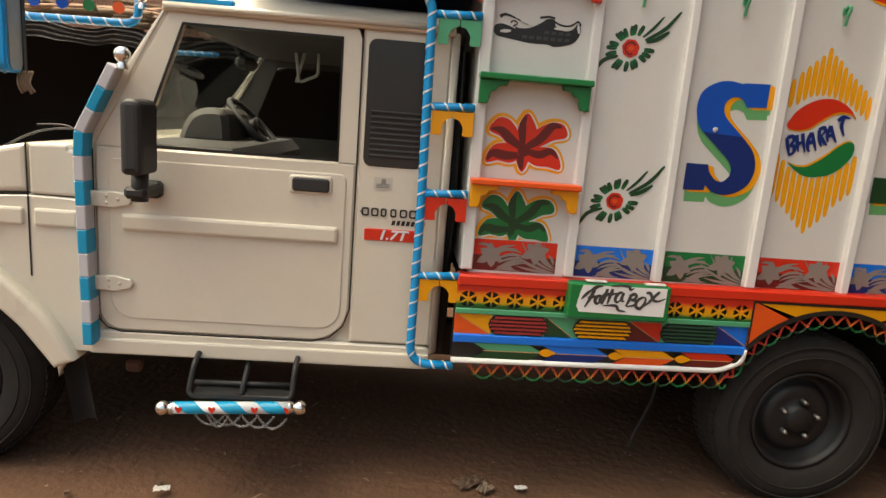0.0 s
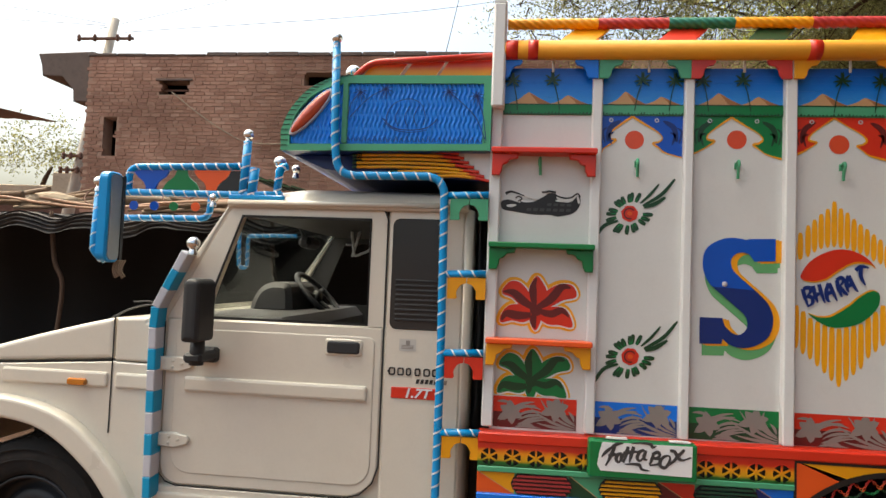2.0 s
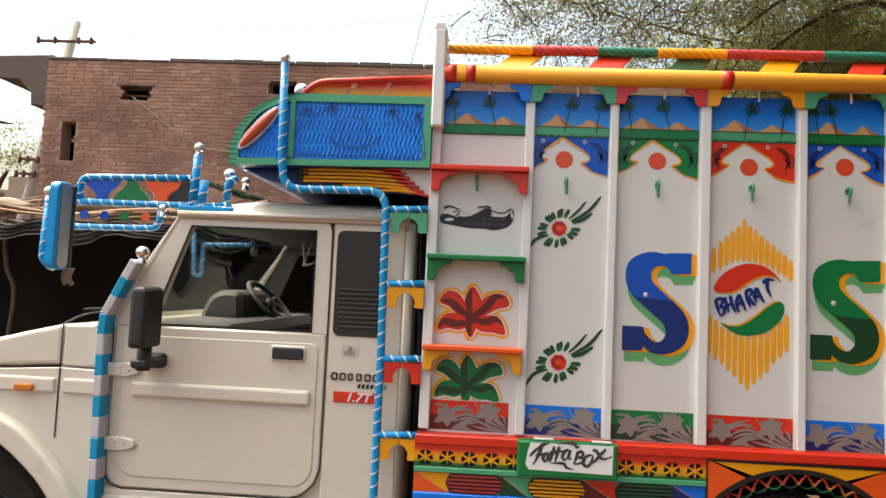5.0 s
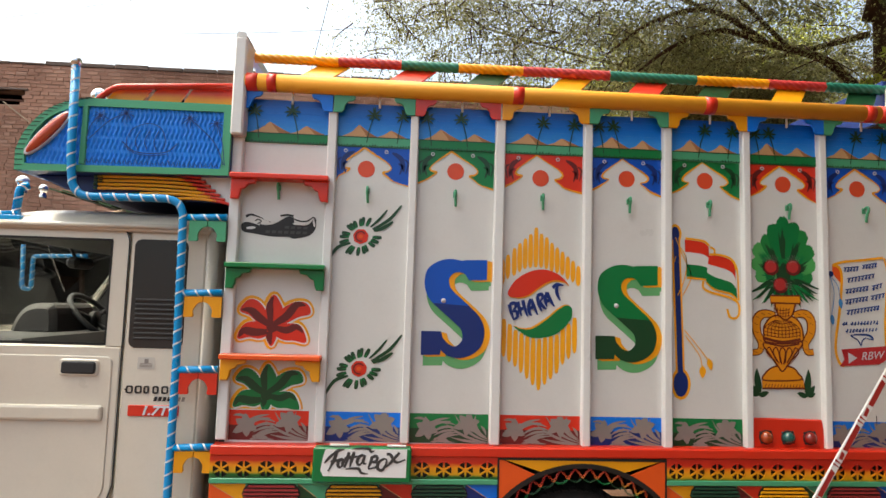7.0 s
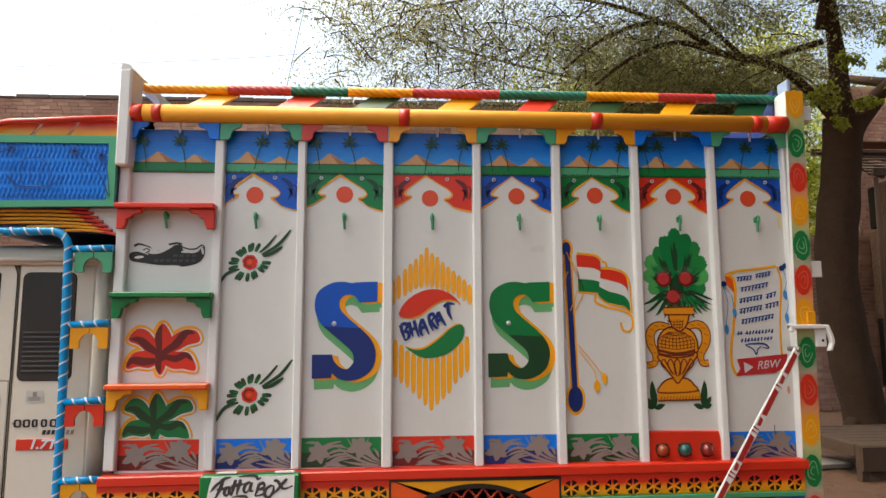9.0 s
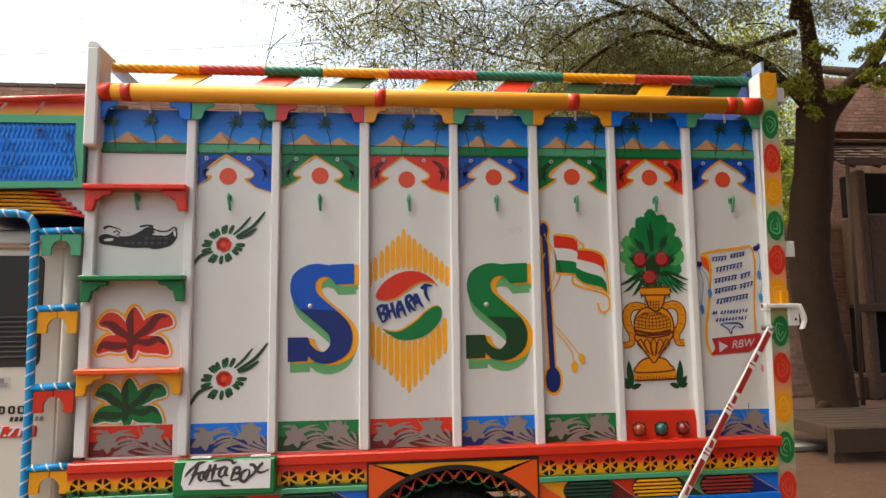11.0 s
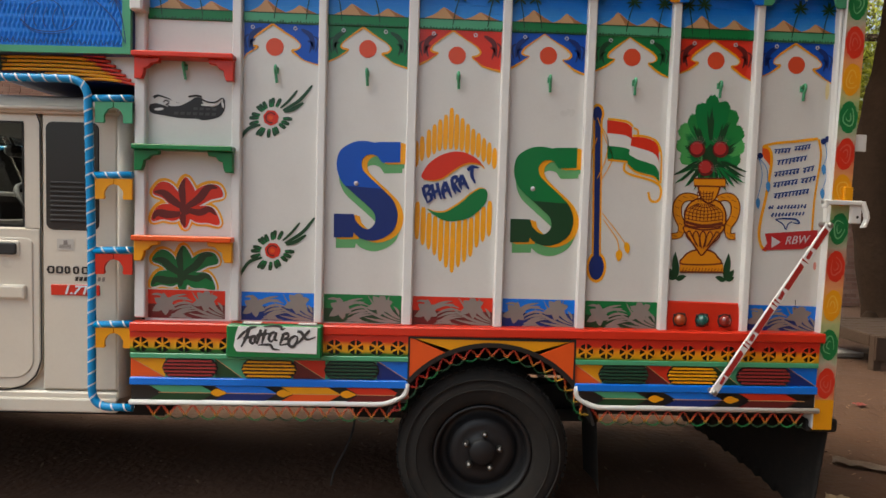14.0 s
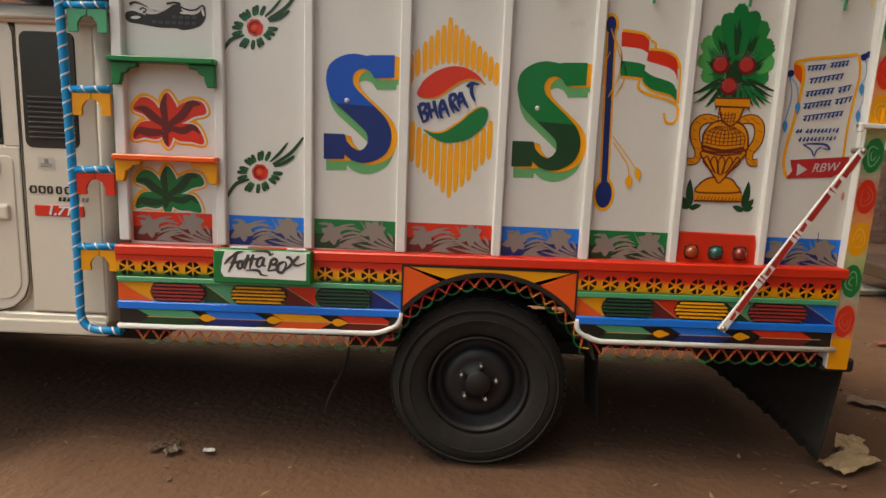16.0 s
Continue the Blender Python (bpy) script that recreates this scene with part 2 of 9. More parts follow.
def gradient(name, stops, z0, z1, rough=0.35, blur=0.25):
    """Sprayed paint that runs through colours over the height of the piece."""
    m = bpy.data.materials.new(name)
    m.use_nodes = True
    N, L = m.node_tree.nodes, m.node_tree.links
    p = N["Principled BSDF"]
    co, sep, mr, rp = N.new("ShaderNodeTexCoord"), N.new("ShaderNodeSeparateXYZ"), N.new("ShaderNodeMapRange"), N.new("ShaderNodeValToRGB")
    no, ad = N.new("ShaderNodeTexNoise"), N.new("ShaderNodeMath")
    no.inputs["Scale"].default_value = 30
    L.new(co.outputs["Object"], no.inputs["Vector"])
    L.new(co.outputs["Object"], sep.inputs["Vector"])
    ad.operation = "MULTIPLY_ADD"
    L.new(no.outputs["Fac"], ad.inputs[0])
    ad.inputs[1].default_value = (z1 - z0) * blur
    L.new(sep.outputs["Z"], ad.inputs[2])
    mr.inputs["From Min"].default_value, mr.inputs["From Max"].default_value = z0 + (z1 - z0) * blur / 2, z1 + (z1 - z0) * blur / 2
    L.new(ad.outputs[0], mr.inputs["Value"])
    L.new(mr.outputs["Result"], rp.inputs["Fac"])
    e = rp.color_ramp.elements
    e[0].position, e[0].color = stops[0][0], (*stops[0][1], 1)
    e[1].position, e[1].color = stops[-1][0], (*stops[-1][1], 1)
    for pos, c in stops[1:-1]:
        e.new(pos).color = (*c, 1)
    L.new(rp.outputs["Color"], p.inputs["Base Color"])
    p.inputs["Roughness"].default_value, p.inputs["Specular IOR Level"].default_value = rough, 0.5
    return m


RED, BLUE, NAVY, GREEN, YELLOW = (0.60, 0.028, 0.011), (0.0, 0.072, 0.44), (0.003, 0.022, 0.15), (0.004, 0.165, 0.042), (0.76, 0.32, 0.008)
M_white = enamel("white_enamel", (0.63, 0.625, 0.60), 0.3, dirt=0.05)
M_rib = enamel("white_rib_enamel", (0.69, 0.69, 0.675), 0.3, dirt=0.05)
M_cream = enamel("cream_car_paint", (0.63, 0.575, 0.48), 0.3, coat=0.4, dirt=0.10, dirt_color=(0.38, 0.32, 0.25))
M_red = enamel("red_enamel", RED)
M_dkred = enamel("dark_red_enamel", (0.12, 0.012, 0.012))
M_orange = enamel("orange_enamel", (0.72, 0.09, 0.012))
M_circ = enamel("vermilion_enamel", (0.62, 0.07, 0.025))
M_yellow = enamel("yellow_enamel", YELLOW)
M_gold = enamel("golden_enamel", (0.82, 0.36, 0.008))
M_ltblue = enamel("bright_blue_enamel", (0.0, 0.16, 0.70))
M_blue = enamel("blue_enamel", BLUE)
M_navy = enamel("navy_enamel", NAVY)
M_sky = enamel("sky_blue_tube_paint", (0.0, 0.25, 0.58), 0.28)
M_green = enamel("green_enamel", GREEN)
M_dkgreen = enamel("dark_green_enamel", (0.008, 0.05, 0.018))
M_leafgreen = enamel("leaf_green_enamel", (0.07, 0.35, 0.09))
M_jade = enamel("jade_green_enamel", (0.07, 0.33, 0.17))
M_ltgreen = enamel("light_green_enamel", (0.16, 0.42, 0.19))
M_black = enamel("black_enamel", (0.012, 0.011, 0.011), 0.4)
M_grey = enamel("grey_stencil_paint", (0.235, 0.205, 0.185), 0.5)
M_sand = enamel("sand_paint", (0.55, 0.31, 0.14), 0.5)
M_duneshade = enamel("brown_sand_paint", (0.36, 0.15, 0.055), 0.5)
M_tape = enamel("white_tape", (0.62, 0.64, 0.66), 0.4)
M_lilac = enamel("pale_grey_tape", (0.50, 0.49, 0.52), 0.35)
M_cyan = enamel("cyan_tape", (0.0, 0.28, 0.50), 0.3)
M_chrome = material("chrome", (0.75, 0.74, 0.72), 0.1, 1.0, var=0.05, bump=0)
M_mirror = material("dull_mirror", (0.34, 0.35, 0.35), 0.5, 1.0, var=0.1, bump=0)
M_nut = material("dull_nut_steel", (0.20, 0.19, 0.18), 0.45, 1.0, var=0.2)
M_steel = material("worn_steel", (0.45, 0.44, 0.42), 0.35, 1.0, var=0.15)
M_rubber = material("tyre_rubber", (0.010, 0.0084, 0.0072), 0.93, var=0.3, scale=6, bump=0.05, dirt=0.55, dirt_color=(0.038, 0.025, 0.017))
M_rim = material("black_rim_paint", (0.006, 0.006, 0.0075), 0.55, var=0.2, dirt=0.2, dirt_color=(0.03, 0.023, 0.017))
M_chassis = material("chassis_black", (0.011, 0.010, 0.010), 0.75, var=0.3, dirt=0.3, dirt_color=(0.03, 0.022, 0.016))
M_plastic = material("black_plastic", (0.016, 0.016, 0.017), 0.55, var=0.15, bump=0.03)
M_interior = material("dark_cabin_trim", (0.03, 0.028, 0.027), 0.8, var=0.2)
M_seat = material("dark_seat_cloth", (0.035, 0.03, 0.028), 0.9, var=0.3, bump=0.08)
M_dash = material("grey_dashboard", (0.045, 0.043, 0.041), 0.6, var=0.1)
M_amber = enamel("amber_lens", (0.50, 0.17, 0.02), 0.15)
M_redlens = enamel("red_lens", (0.20, 0.014, 0.010), 0.1, coat=0.6)
M_greenlens = enamel("green_lens", (0.006, 0.08, 0.07), 0.1, coat=0.6)
M_orlens = enamel("orange_lens", (0.28, 0.045, 0.01), 0.1, coat=0.6)
M_tint = material("dark_tinted_glass", (0.028, 0.027, 0.027), 0.2, var=0.1, bump=0)
M_seam = material("seam_shadow_rubber", (0.012, 0.011, 0.010), 0.85, bump=0)
M_wheels = gradient("rainbow_spray", [(0.0, (0.01, 0.08, 0.02)), (0.10, (0.02, 0.14, 0.02)), (0.20, (0.60, 0.33, 0.01)), (0.42, (0.76, 0.28, 0.01)), (0.60, (0.60, 0.03, 0.012)), (1.0, (0.52, 0.016, 0.011))], 0.80, 0.91, blur=0.1)
M_chain = gradient("sprayed_chain", [(0.0, (0.04, 0.14, 0.03)), (0.35, (0.55, 0.28, 0.02)), (0.6, (0.6, 0.10, 0.02)), (1.0, (0.45, 0.02, 0.015))], -0.075, 0.0)
M_glass = bpy.data.materials.new("window_glass")
M_glass.use_nodes = True
gp = M_glass.node_tree.nodes["Principled BSDF"]
gp.inputs["Base Color"].default_value = (0.42, 0.46, 0.44, 1)
gp.inputs["Roughness"].default_value, gp.inputs["Transmission Weight"].default_value, gp.inputs["IOR"].default_value = 0.02, 1.0, 1.45

# ---- setting: dirt yard, brick house, shed, tree ----
def dirt_material():
    m = material("packed_dirt", (0.094, 0.045, 0.0235), 0.92, var=0.3, scale=0.9, grain=22, bump=0.17, dirt=0.75, dirt_color=(0.052, 0.024, 0.013))
    return m


M_dirt = dirt_material()
M_brick = bpy.data.materials.new("old_red_brick")
M_brick.use_nodes = True
bn, bl = M_brick.node_tree.nodes, M_brick.node_tree.links
bi, bg_, bm_, bno = (bn.new("ShaderNodeObjectInfo"), bn.new("ShaderNodeNewGeometry"), bn.new("ShaderNodeMath"),
                         bn.new("ShaderNodeTexNoise"))
bm_.operation = "ADD"
bl.new(bi.outputs["Random"], bm_.inputs[0])
bl.new(bg_.outputs["Random Per Island"], bm_.inputs[1])
bfr = bn.new("ShaderNodeMath")
bfr.operation = "FRACT"
bl.new(bm_.outputs[0], bfr.inputs[0])
brp = bn.new("ShaderNodeValToRGB")
be = brp.color_ramp.elements
be[0].color, be[1].color = (0.33, 0.175, 0.12, 1), (0.46, 0.28, 0.205, 1)
be.new(0.35).color = (0.37, 0.20, 0.14, 1)
be.new(0.75).color = (0.41, 0.23, 0.16, 1)
bl.new(bfr.outputs[0], brp.inputs["Fac"])
bno.inputs["Scale"].default_value, bno.inputs["Detail"].default_value = 0.8, 8
bl.new(bg_.outputs["Position"], bno.inputs["Vector"])
bst = bn.new("ShaderNodeValToRGB")
bst.color_ramp.elements[0].position, bst.color_ramp.elements[1].position = 0.42, 0.62
bst.color_ramp.elements[0].color, bst.color_ramp.elements[1].color = (0.62, 0.58, 0.56, 1), (1, 1, 1, 1)
bl.new(bno.outputs["Fac"], bst.inputs["Fac"])
bmx = bn.new("ShaderNodeMix")
bmx.data_type, bmx.blend_type = "RGBA", "MULTIPLY"
bmx.inputs["Factor"].default_value = 1
bl.new(brp.outputs["Color"], bmx.inputs["A"])
bl.new(bst.outputs["Color"], bmx.inputs["B"])
bl.new(bmx.outputs["Result"], bn["Principled BSDF"].inputs["Base Color"])
bn["Principled BSDF"].inputs["Roughness"].default_value = 0.92
M_mortar = material("mud_mortar", (0.36, 0.225, 0.16), 0.95, var=0.25, bump=0.1)
M_concrete = material("weathered_concrete", (0.33, 0.30, 0.27), 0.9, var=0.2, bump=0.1, dirt=0.5, dirt_color=(0.12, 0.10, 0.085))
M_soot = material("sooty_concrete", (0.13, 0.095, 0.08), 0.92, var=0.35, bump=0.12, dirt=0.5, dirt_color=(0.05, 0.04, 0.034))
M_tarp = material("black_tarpaulin", (0.034, 0.029, 0.027), 0.8, var=0.35, scale=2, bump=0.05, dirt=0.5, dirt_color=(0.13, 0.11, 0.095))
# near-black, with the shed's inner shade put into the colour
M_shed_shade = material("painted_shed_shade", (0.010, 0.009, 0.009), 0.95, var=0.3)
M_wood = material("grey_brown_wood", (0.20, 0.135, 0.085), 0.85, var=0.35, scale=4, bump=0.1)
M_oldwood = material("dark_old_wood", (0.070, 0.040, 0.024), 0.95, var=0.35, scale=4, bump=0.1)
M_bark = material("dark_bark", (0.062, 0.036, 0.022), 0.95, var=0.5, scale=7, grain=24, bump=0.12)
M_bark.node_tree.nodes["Principled BSDF"].inputs["Specular IOR Level"].default_value = 0.2
M_sack = material("pale_sacking", (0.34, 0.27, 0.19), 0.9, var=0.25, bump=0.08)
M_cream_wall = material("cream_limewash", (0.55, 0.45, 0.33), 0.9, var=0.15, bump=0.05, dirt=0.4)
# near-black colour that stands in for the shade inside rooms
M_room_shade = material("painted_room_shade", (0.012, 0.010, 0.009), 0.95)
M_room_shade.node_tree.nodes["Principled BSDF"].inputs["Specular IOR Level"].default_value = 0.1
M_green_sheet = enamel("green_sheet", (0.03, 0.075, 0.022), 0.5)
M_rust = material("rusty_iron", (0.13, 0.062, 0.04), 0.85, var=0.3, bump=0.06)
M_paper = material("dirty_paper", (0.40, 0.29, 0.17), 0.85, var=0.25, scale=8, bump=0.06, dirt=0.5)
M_plasticbag = material("white_plastic_scrap", (0.6, 0.58, 0.55), 0.4, var=0.1)


def spread(a, b, core0, core1, step, far):
    """Grid lines: even in the core, widening outside it."""
    mid = list(np.arange(core0, core1 + step / 2, step))
    lo, hi, s = [], [], step
    v = core0
    while v > a:
        s *= 1.5
        v = max(v - s, a)
        lo.append(v)
    v, s = core1, step
    while v < b:
        s *= 1.5
        v = min(v + s, b)
        hi.append(v)
    return lo[::-1] + mid + hi


def build_ground():
    xs, ys = spread(-600, 600, -6, 7, 0.06, 1), spread(-600, 600, -3.2, 7, 0.06, 1)
    verts = []
    for y in ys:
        for x in xs:
            near = max(0, 1 - max(abs(x) - 8, abs(y) - 8, 0) / 6)
            h = 0.018 * noise.noise((x * 0.9, y * 0.9, 0)) + 0.012 * noise.noise((x * 3.1, y * 3.1, 4)) + 0.006 * noise.noise((x * 9, y * 9, 8))
            verts.append((x, y, h * near - 0.004))
    w = len(xs)
    faces = [(j * w + i, j * w + i + 1, (j + 1) * w + i + 1, (j + 1) * w + i) for j in range(len(ys) - 1) for i in range(w - 1)]
    me = bpy.data.meshes.new("ground")
    me.from_pydata(verts, [], faces)
    for p in me.polygons:
        p.use_smooth = True
    me.materials.append(M_dirt)
    tagged(new("ground", me), "brown packed bare dirt yard with loose grit", "ground", kind="structure")


build_ground()
WALL_Y, WALL_L, WALL_R, WALL_T = 9.0, -9.95, 3.0, 5.78
HOLES = [(-9.55, -9.27, 3.70, 4.47), (-8.42, -7.80, 4.93, 5.20), (-5.5, -4.95, 5.12, 5.38)]


def brick_rows(x0, x1, z0, z1, length=0.2, course=0.071):
    """Centres and half sizes of the bricks of a wall, skipping the holes."""
    out = []
    for r in range(int((z1 - z0) / course)):
        z = z0 + (r + 0.5) * course
        x = x0 + (0.5 * length if r % 2 else 0) + random.uniform(-0.02, 0.02)
        while x < x1 - 0.05:
            l = length if random.random() < 0.7 else length * random.uniform(0.5, 0.95)
            l = min(l, x1 - x)
            c = x + l / 2
            if not any(a - 0.02 < c < b + 0.02 and p - 0.02 < z < q + 0.02 for a, b, p, q in HOLES):
                out.append((c, z + random.uniform(-0.006, 0.006), l / 2 - 0.006, course / 2 - random.uniform(0.004, 0.009), random.uniform(-0.009, 0.002)))
            x += l
    return out


CUBE = [(-1, -1, -1), (1, -1, -1), (1, -1, 1), (-1, -1, 1), (-1, 1, -1), (1, 1, -1), (1, 1, 1), (-1, 1, 1)]
CUBE_F = [(0, 1, 2, 3), (1, 5, 6, 2), (5, 4, 7, 6), (4, 0, 3, 7), (3, 2, 6, 7), (4, 5, 1, 0)]


def build_house():
    house = thing("brick_house", (-4, WALL_Y, 0), "old unplastered red brick house with small dark vents", "house")
    bm = bmesh.new()
    xs = sorted({WALL_L + 0.02, WALL_R - 0.02, *[h[0] for h in HOLES], *[h[1] for h in HOLES]})
    zs = sorted({0.0, WALL_T - 0.08, *[h[2] for h in HOLES], *[h[3] for h in HOLES]})
    for a, b in zip(xs, xs[1:]):
        for p, q in zip(zs, zs[1:]):
            if not any(h[0] <= a < h[1] and h[2] <= p < h[3] for h in HOLES):
                box(bm, a, b, WALL_Y, WALL_Y + 0.30, p, q)
    wall = part("wall", bm, M_mortar, house)
    # near-black boxes paint the darkness behind the vents
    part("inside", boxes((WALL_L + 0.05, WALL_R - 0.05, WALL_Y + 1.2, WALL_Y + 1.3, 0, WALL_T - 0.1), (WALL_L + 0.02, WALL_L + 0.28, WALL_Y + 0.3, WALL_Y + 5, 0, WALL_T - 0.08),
                         (WALL_L, WALL_R, WALL_Y + 0.3, WALL_Y + 5, WALL_T - 0.3, WALL_T - 0.12)), M_room_shade, house)
    for i in range(20):
        x = WALL_L + i * 0.62
        part("coping_stone", boxes((x, x + 0.6, WALL_Y - 0.03, WALL_Y + 0.3, WALL_T - 0.085, WALL_T - 0.055 + 0.03 * random.random() + (0.03 if i > 3 else 0)), bevel=0.008), M_soot, house)
    bm = bmesh.new()
    prism(bm, [(-11.1, 5.78), (-9.9, 5.82), (-9.9, 4.78), (-10.28, 4.80), (-10.30, 5.05), (-10.55, 5.30), (-10.98, 5.32), (-11.02, 5.55)], WALL_Y + 0.05, WALL_Y + 4, bevel=0.02)
    part("eave_slab", bm, M_soot, house, "sooty concrete eaves slab")
    part("lintel", boxes((-8.50, -7.74, WALL_Y - 0.03, WALL_Y + 0.1, 5.2, 5.245), bevel=0.012), M_soot, house)
    part("vent_bar", boxes((-8.42, -7.8, WALL_Y + 0.1, WALL_Y + 0.13, 5.03, 5.06)), M_rust, house)
    rows = brick_rows(WALL_L, 0.6, 2.0, WALL_T - 0.08)
    near = [r for r in rows if -9.3 < r[0] < -6.6 and 4.2 < r[1] < 5.75][:280]
    keep = set(near)
    verts, faces = [], []
    for r in rows:
        if r in keep:
            continue
        c, z, hl, hh, dy = r
        n = len(verts)
        verts += [(c + hl * a + random.uniform(-0.004, 0.004), WALL_Y + 0.021 + dy * 0.6 + 0.03 * b, z + hh * d + random.uniform(-0.003, 0.003)) for a, b, d in CUBE]
        faces += [tuple(n + k for k in f) for f in CUBE_F]
    me = bpy.data.meshes.new("brickwork")
    me.from_pydata(verts, [], faces)
    me.materials.append(M_brick)
    ob = new("brickwork", me)
    attach(ob, wall)
    ob["kind"] = "stuff"
    me = bpy.data.meshes.new("brick")
    me.from_pydata([(a * 0.111, b * 0.03, d * 0.035) for a, b, d in CUBE], [], CUBE_F)
    me.materials.append(M_brick)
    for c, z, hl, hh, dy in near:
        b = new("brick", me)
        attach(b, wall)
        b.matrix_basis = pose(c, WALL_Y + 0.021 + dy * 0.6, z, 0, 0, random.uniform(-1, 1)) @ Matrix.Diagonal((hl / 0.111, 1, hh / 0.035, 1))
    return house


def loose_cable(name, pts, r, mat, label):
    bm = bmesh.new()
    tube(bm, smooth_loop(pts, 8, closed=False), r, 6)
    return tagged(part(name, bm, mat, None), label, name.split("_")[-1])


def sheet(bm, nx, ny, f, mat=0):
    """A cloth-like sheet: f(u, v) gives its points."""
    V = [[bm.verts.new(f(i / nx, j / ny)) for i in range(nx + 1)] for j in range(ny + 1)]
    for j in range(ny):
        for i in range(nx):
            q = bm.faces.new((V[j][i], V[j][i + 1], V[j + 1][i + 1], V[j + 1][i]))
            q.smooth, q.material_index = True, mat


def build_shed():
    shed = thing("tarpaulin_shed", (-6, 4.5, 0), "open shed of black tarpaulin on crooked poles", "shed")
    bm = bmesh.new()

    def roof(u, v):
        x, y = -10.5 + 8.6 * u, 2.9 + 4.5 * v
        z = 1.98 + 0.28 * v + 0.05 * noise.noise((x * 1.3, y * 0.8, 1)) + 0.035 * math.sin(x * 9 + 2 * math.sin(y * 2)) * (1 - v)
        return (x, y, z + 0.02 * noise.noise((x * 6, y * 5, 3)))
    sheet(bm, 150, 40, roof)

    def skirt(u, v):
        x, y, z = roof(u, 0)
        d = 0.15 + 0.05 * noise.noise((x * 1.3, 0, 9)) + 0.02 * noise.noise((x * 5, 0, 2))
        fold = 0.022 * math.sin(v * 24 + 3 * noise.noise((x * 0.9, 0, 5))) + 0.012 * noise.noise((x * 3, v * 9, 6))
        return (x, y - 0.03 - 0.03 * v + fold, z - d * v)
    sheet(bm, 150, 20, skirt)
    part("roof_sheet", bm, M_tarp, shed, "sagging wrinkled black tarpaulin")
    # added near-black sheets at back and side stand for the shed's dark inside
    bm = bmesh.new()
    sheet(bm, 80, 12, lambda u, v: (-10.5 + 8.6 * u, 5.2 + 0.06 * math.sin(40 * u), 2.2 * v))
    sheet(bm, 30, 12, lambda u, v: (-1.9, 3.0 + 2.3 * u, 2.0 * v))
    part("shed_shade_sheet", bm, M_shed_shade, shed)
    for x, y, lean in ((-5.69, 3.0, 0.08), (-8.6, 3.05, -0.05), (-3.6, 3.1, 0.04)):
        bm = bmesh.new()
        tube(bm, smooth_loop([(x - 0.03, y, 0), (x + lean * 0.4, y, 0.85), (x + lean * 0.7, y, 1.33), (x - lean * 0.5, y, 1.56), (x - lean * 1.3, y, 2.02)], 6, closed=False), 0.021, 8)
        part("pole", bm, M_oldwood, shed, "crooked bare branch post")
    return shed


def build_roof_clutter():
    rng = random.Random(5)
    for i in range(70):
        x, y = rng.uniform(-7.8, -2.6), rng.uniform(3.0, 4.3)
        l, a = rng.uniform(0.6, 1.6), rng.uniform(-0.6, 0.6)
        z = 2.06 + 0.28 * (y - 2.9) / 4.5 + rng.uniform(0.02, 0.13)
        bm = bmesh.new()
        p = [(x - l / 2 * math.cos(a), y - l / 2 * math.sin(a), z + rng.uniform(-0.03, 0.05)), (x, y, z + rng.uniform(-0.01, 0.03)),
             (x + l / 2 * math.cos(a), y + l / 2 * math.sin(a), z + rng.uniform(-0.03, 0.06))]
        tube(bm, smooth_loop(p, 4, closed=False), rng.uniform(0.010, 0.028), 6)
        tagged(part("stick", bm, M_wood), "dry brown stick lying on the tarpaulin", "stick", "sticks on the shed roof")
    for x, y, z, sx, sy, sz in ((-6.1, 3.4, 2.17, 0.26, 0.2, 0.08), (-5.05, 3.2, 2.18, 0.34, 0.12, 0.06), (-7.4, 3.3, 2.14, 0.3, 0.2, 0.10)):
        bm = bmesh.new()
        ball(bm, (0, 0, 0), 1.0, seg=24)
        for v in bm.verts:
            k = 1 + 0.22 * noise.noise(v.co * 2.1 + Vector((x, y, 0)))
            v.co = Vector((x + v.co.x * sx * k, y + v.co.y * sy * k, z + max(v.co.z, -0.6) * sz * k))
        tagged(part("sack", bm, M_sack), "pale rolled sack lying on the shed roof", "sack", "sacks on the shed roof")
    M_hose = material("tan_rubber_hose", (0.34, 0.19, 0.11), 0.6, var=0.15)
    for k in range(4):
        y, x0 = 2.93 + 0.10 * k, -6.9 + 0.9 * k
        pts = [(x0 + 0.55 * i, y + 0.08 * math.sin(2.1 * i + k), 2.10 + 0.02 * k + 0.05 * math.sin(1.7 * i + 2 * k)) for i in range(6)]
        loose_cable("garden_hose", pts, 0.014, M_hose, "tan rubber hose lying along the shed roof")
    for k, (x, y, z, r) in enumerate(((-4.6, 3.15, 2.24, 0.16), (-5.5, 3.25, 2.22, 0.13), (-3.55, 3.1, 2.2, 0.12))):
        ring = [(x + r * math.cos(a), y + 0.10 * math.sin(a), z + r * 0.75 * math.sin(a)) for a in (2 * math.pi * i / 20 for i in range(21))]
        loose_cable("wire_coil", ring, 0.007, M_rust, "rusty coil of wire on the shed roof")
    bm = bmesh.new()
    for i in range(9):
        box(bm, -4.42 + 0.13 * i, -4.42 + 0.13 * i + 0.131, 3.9, 5.2, 2.44 + 0.018 * (i % 2), 2.455 + 0.018 * (i % 2))
    bmesh.ops.rotate(bm, cent=(-3.85, 4.5, 2.5), matrix=Matrix.Rotation(radians(14), 3, "Y"), verts=bm.verts)
    tagged(part("green_roof_sheet", bm, M_green_sheet), "ribbed dark green sheet leaning on the shed", "roof sheet")


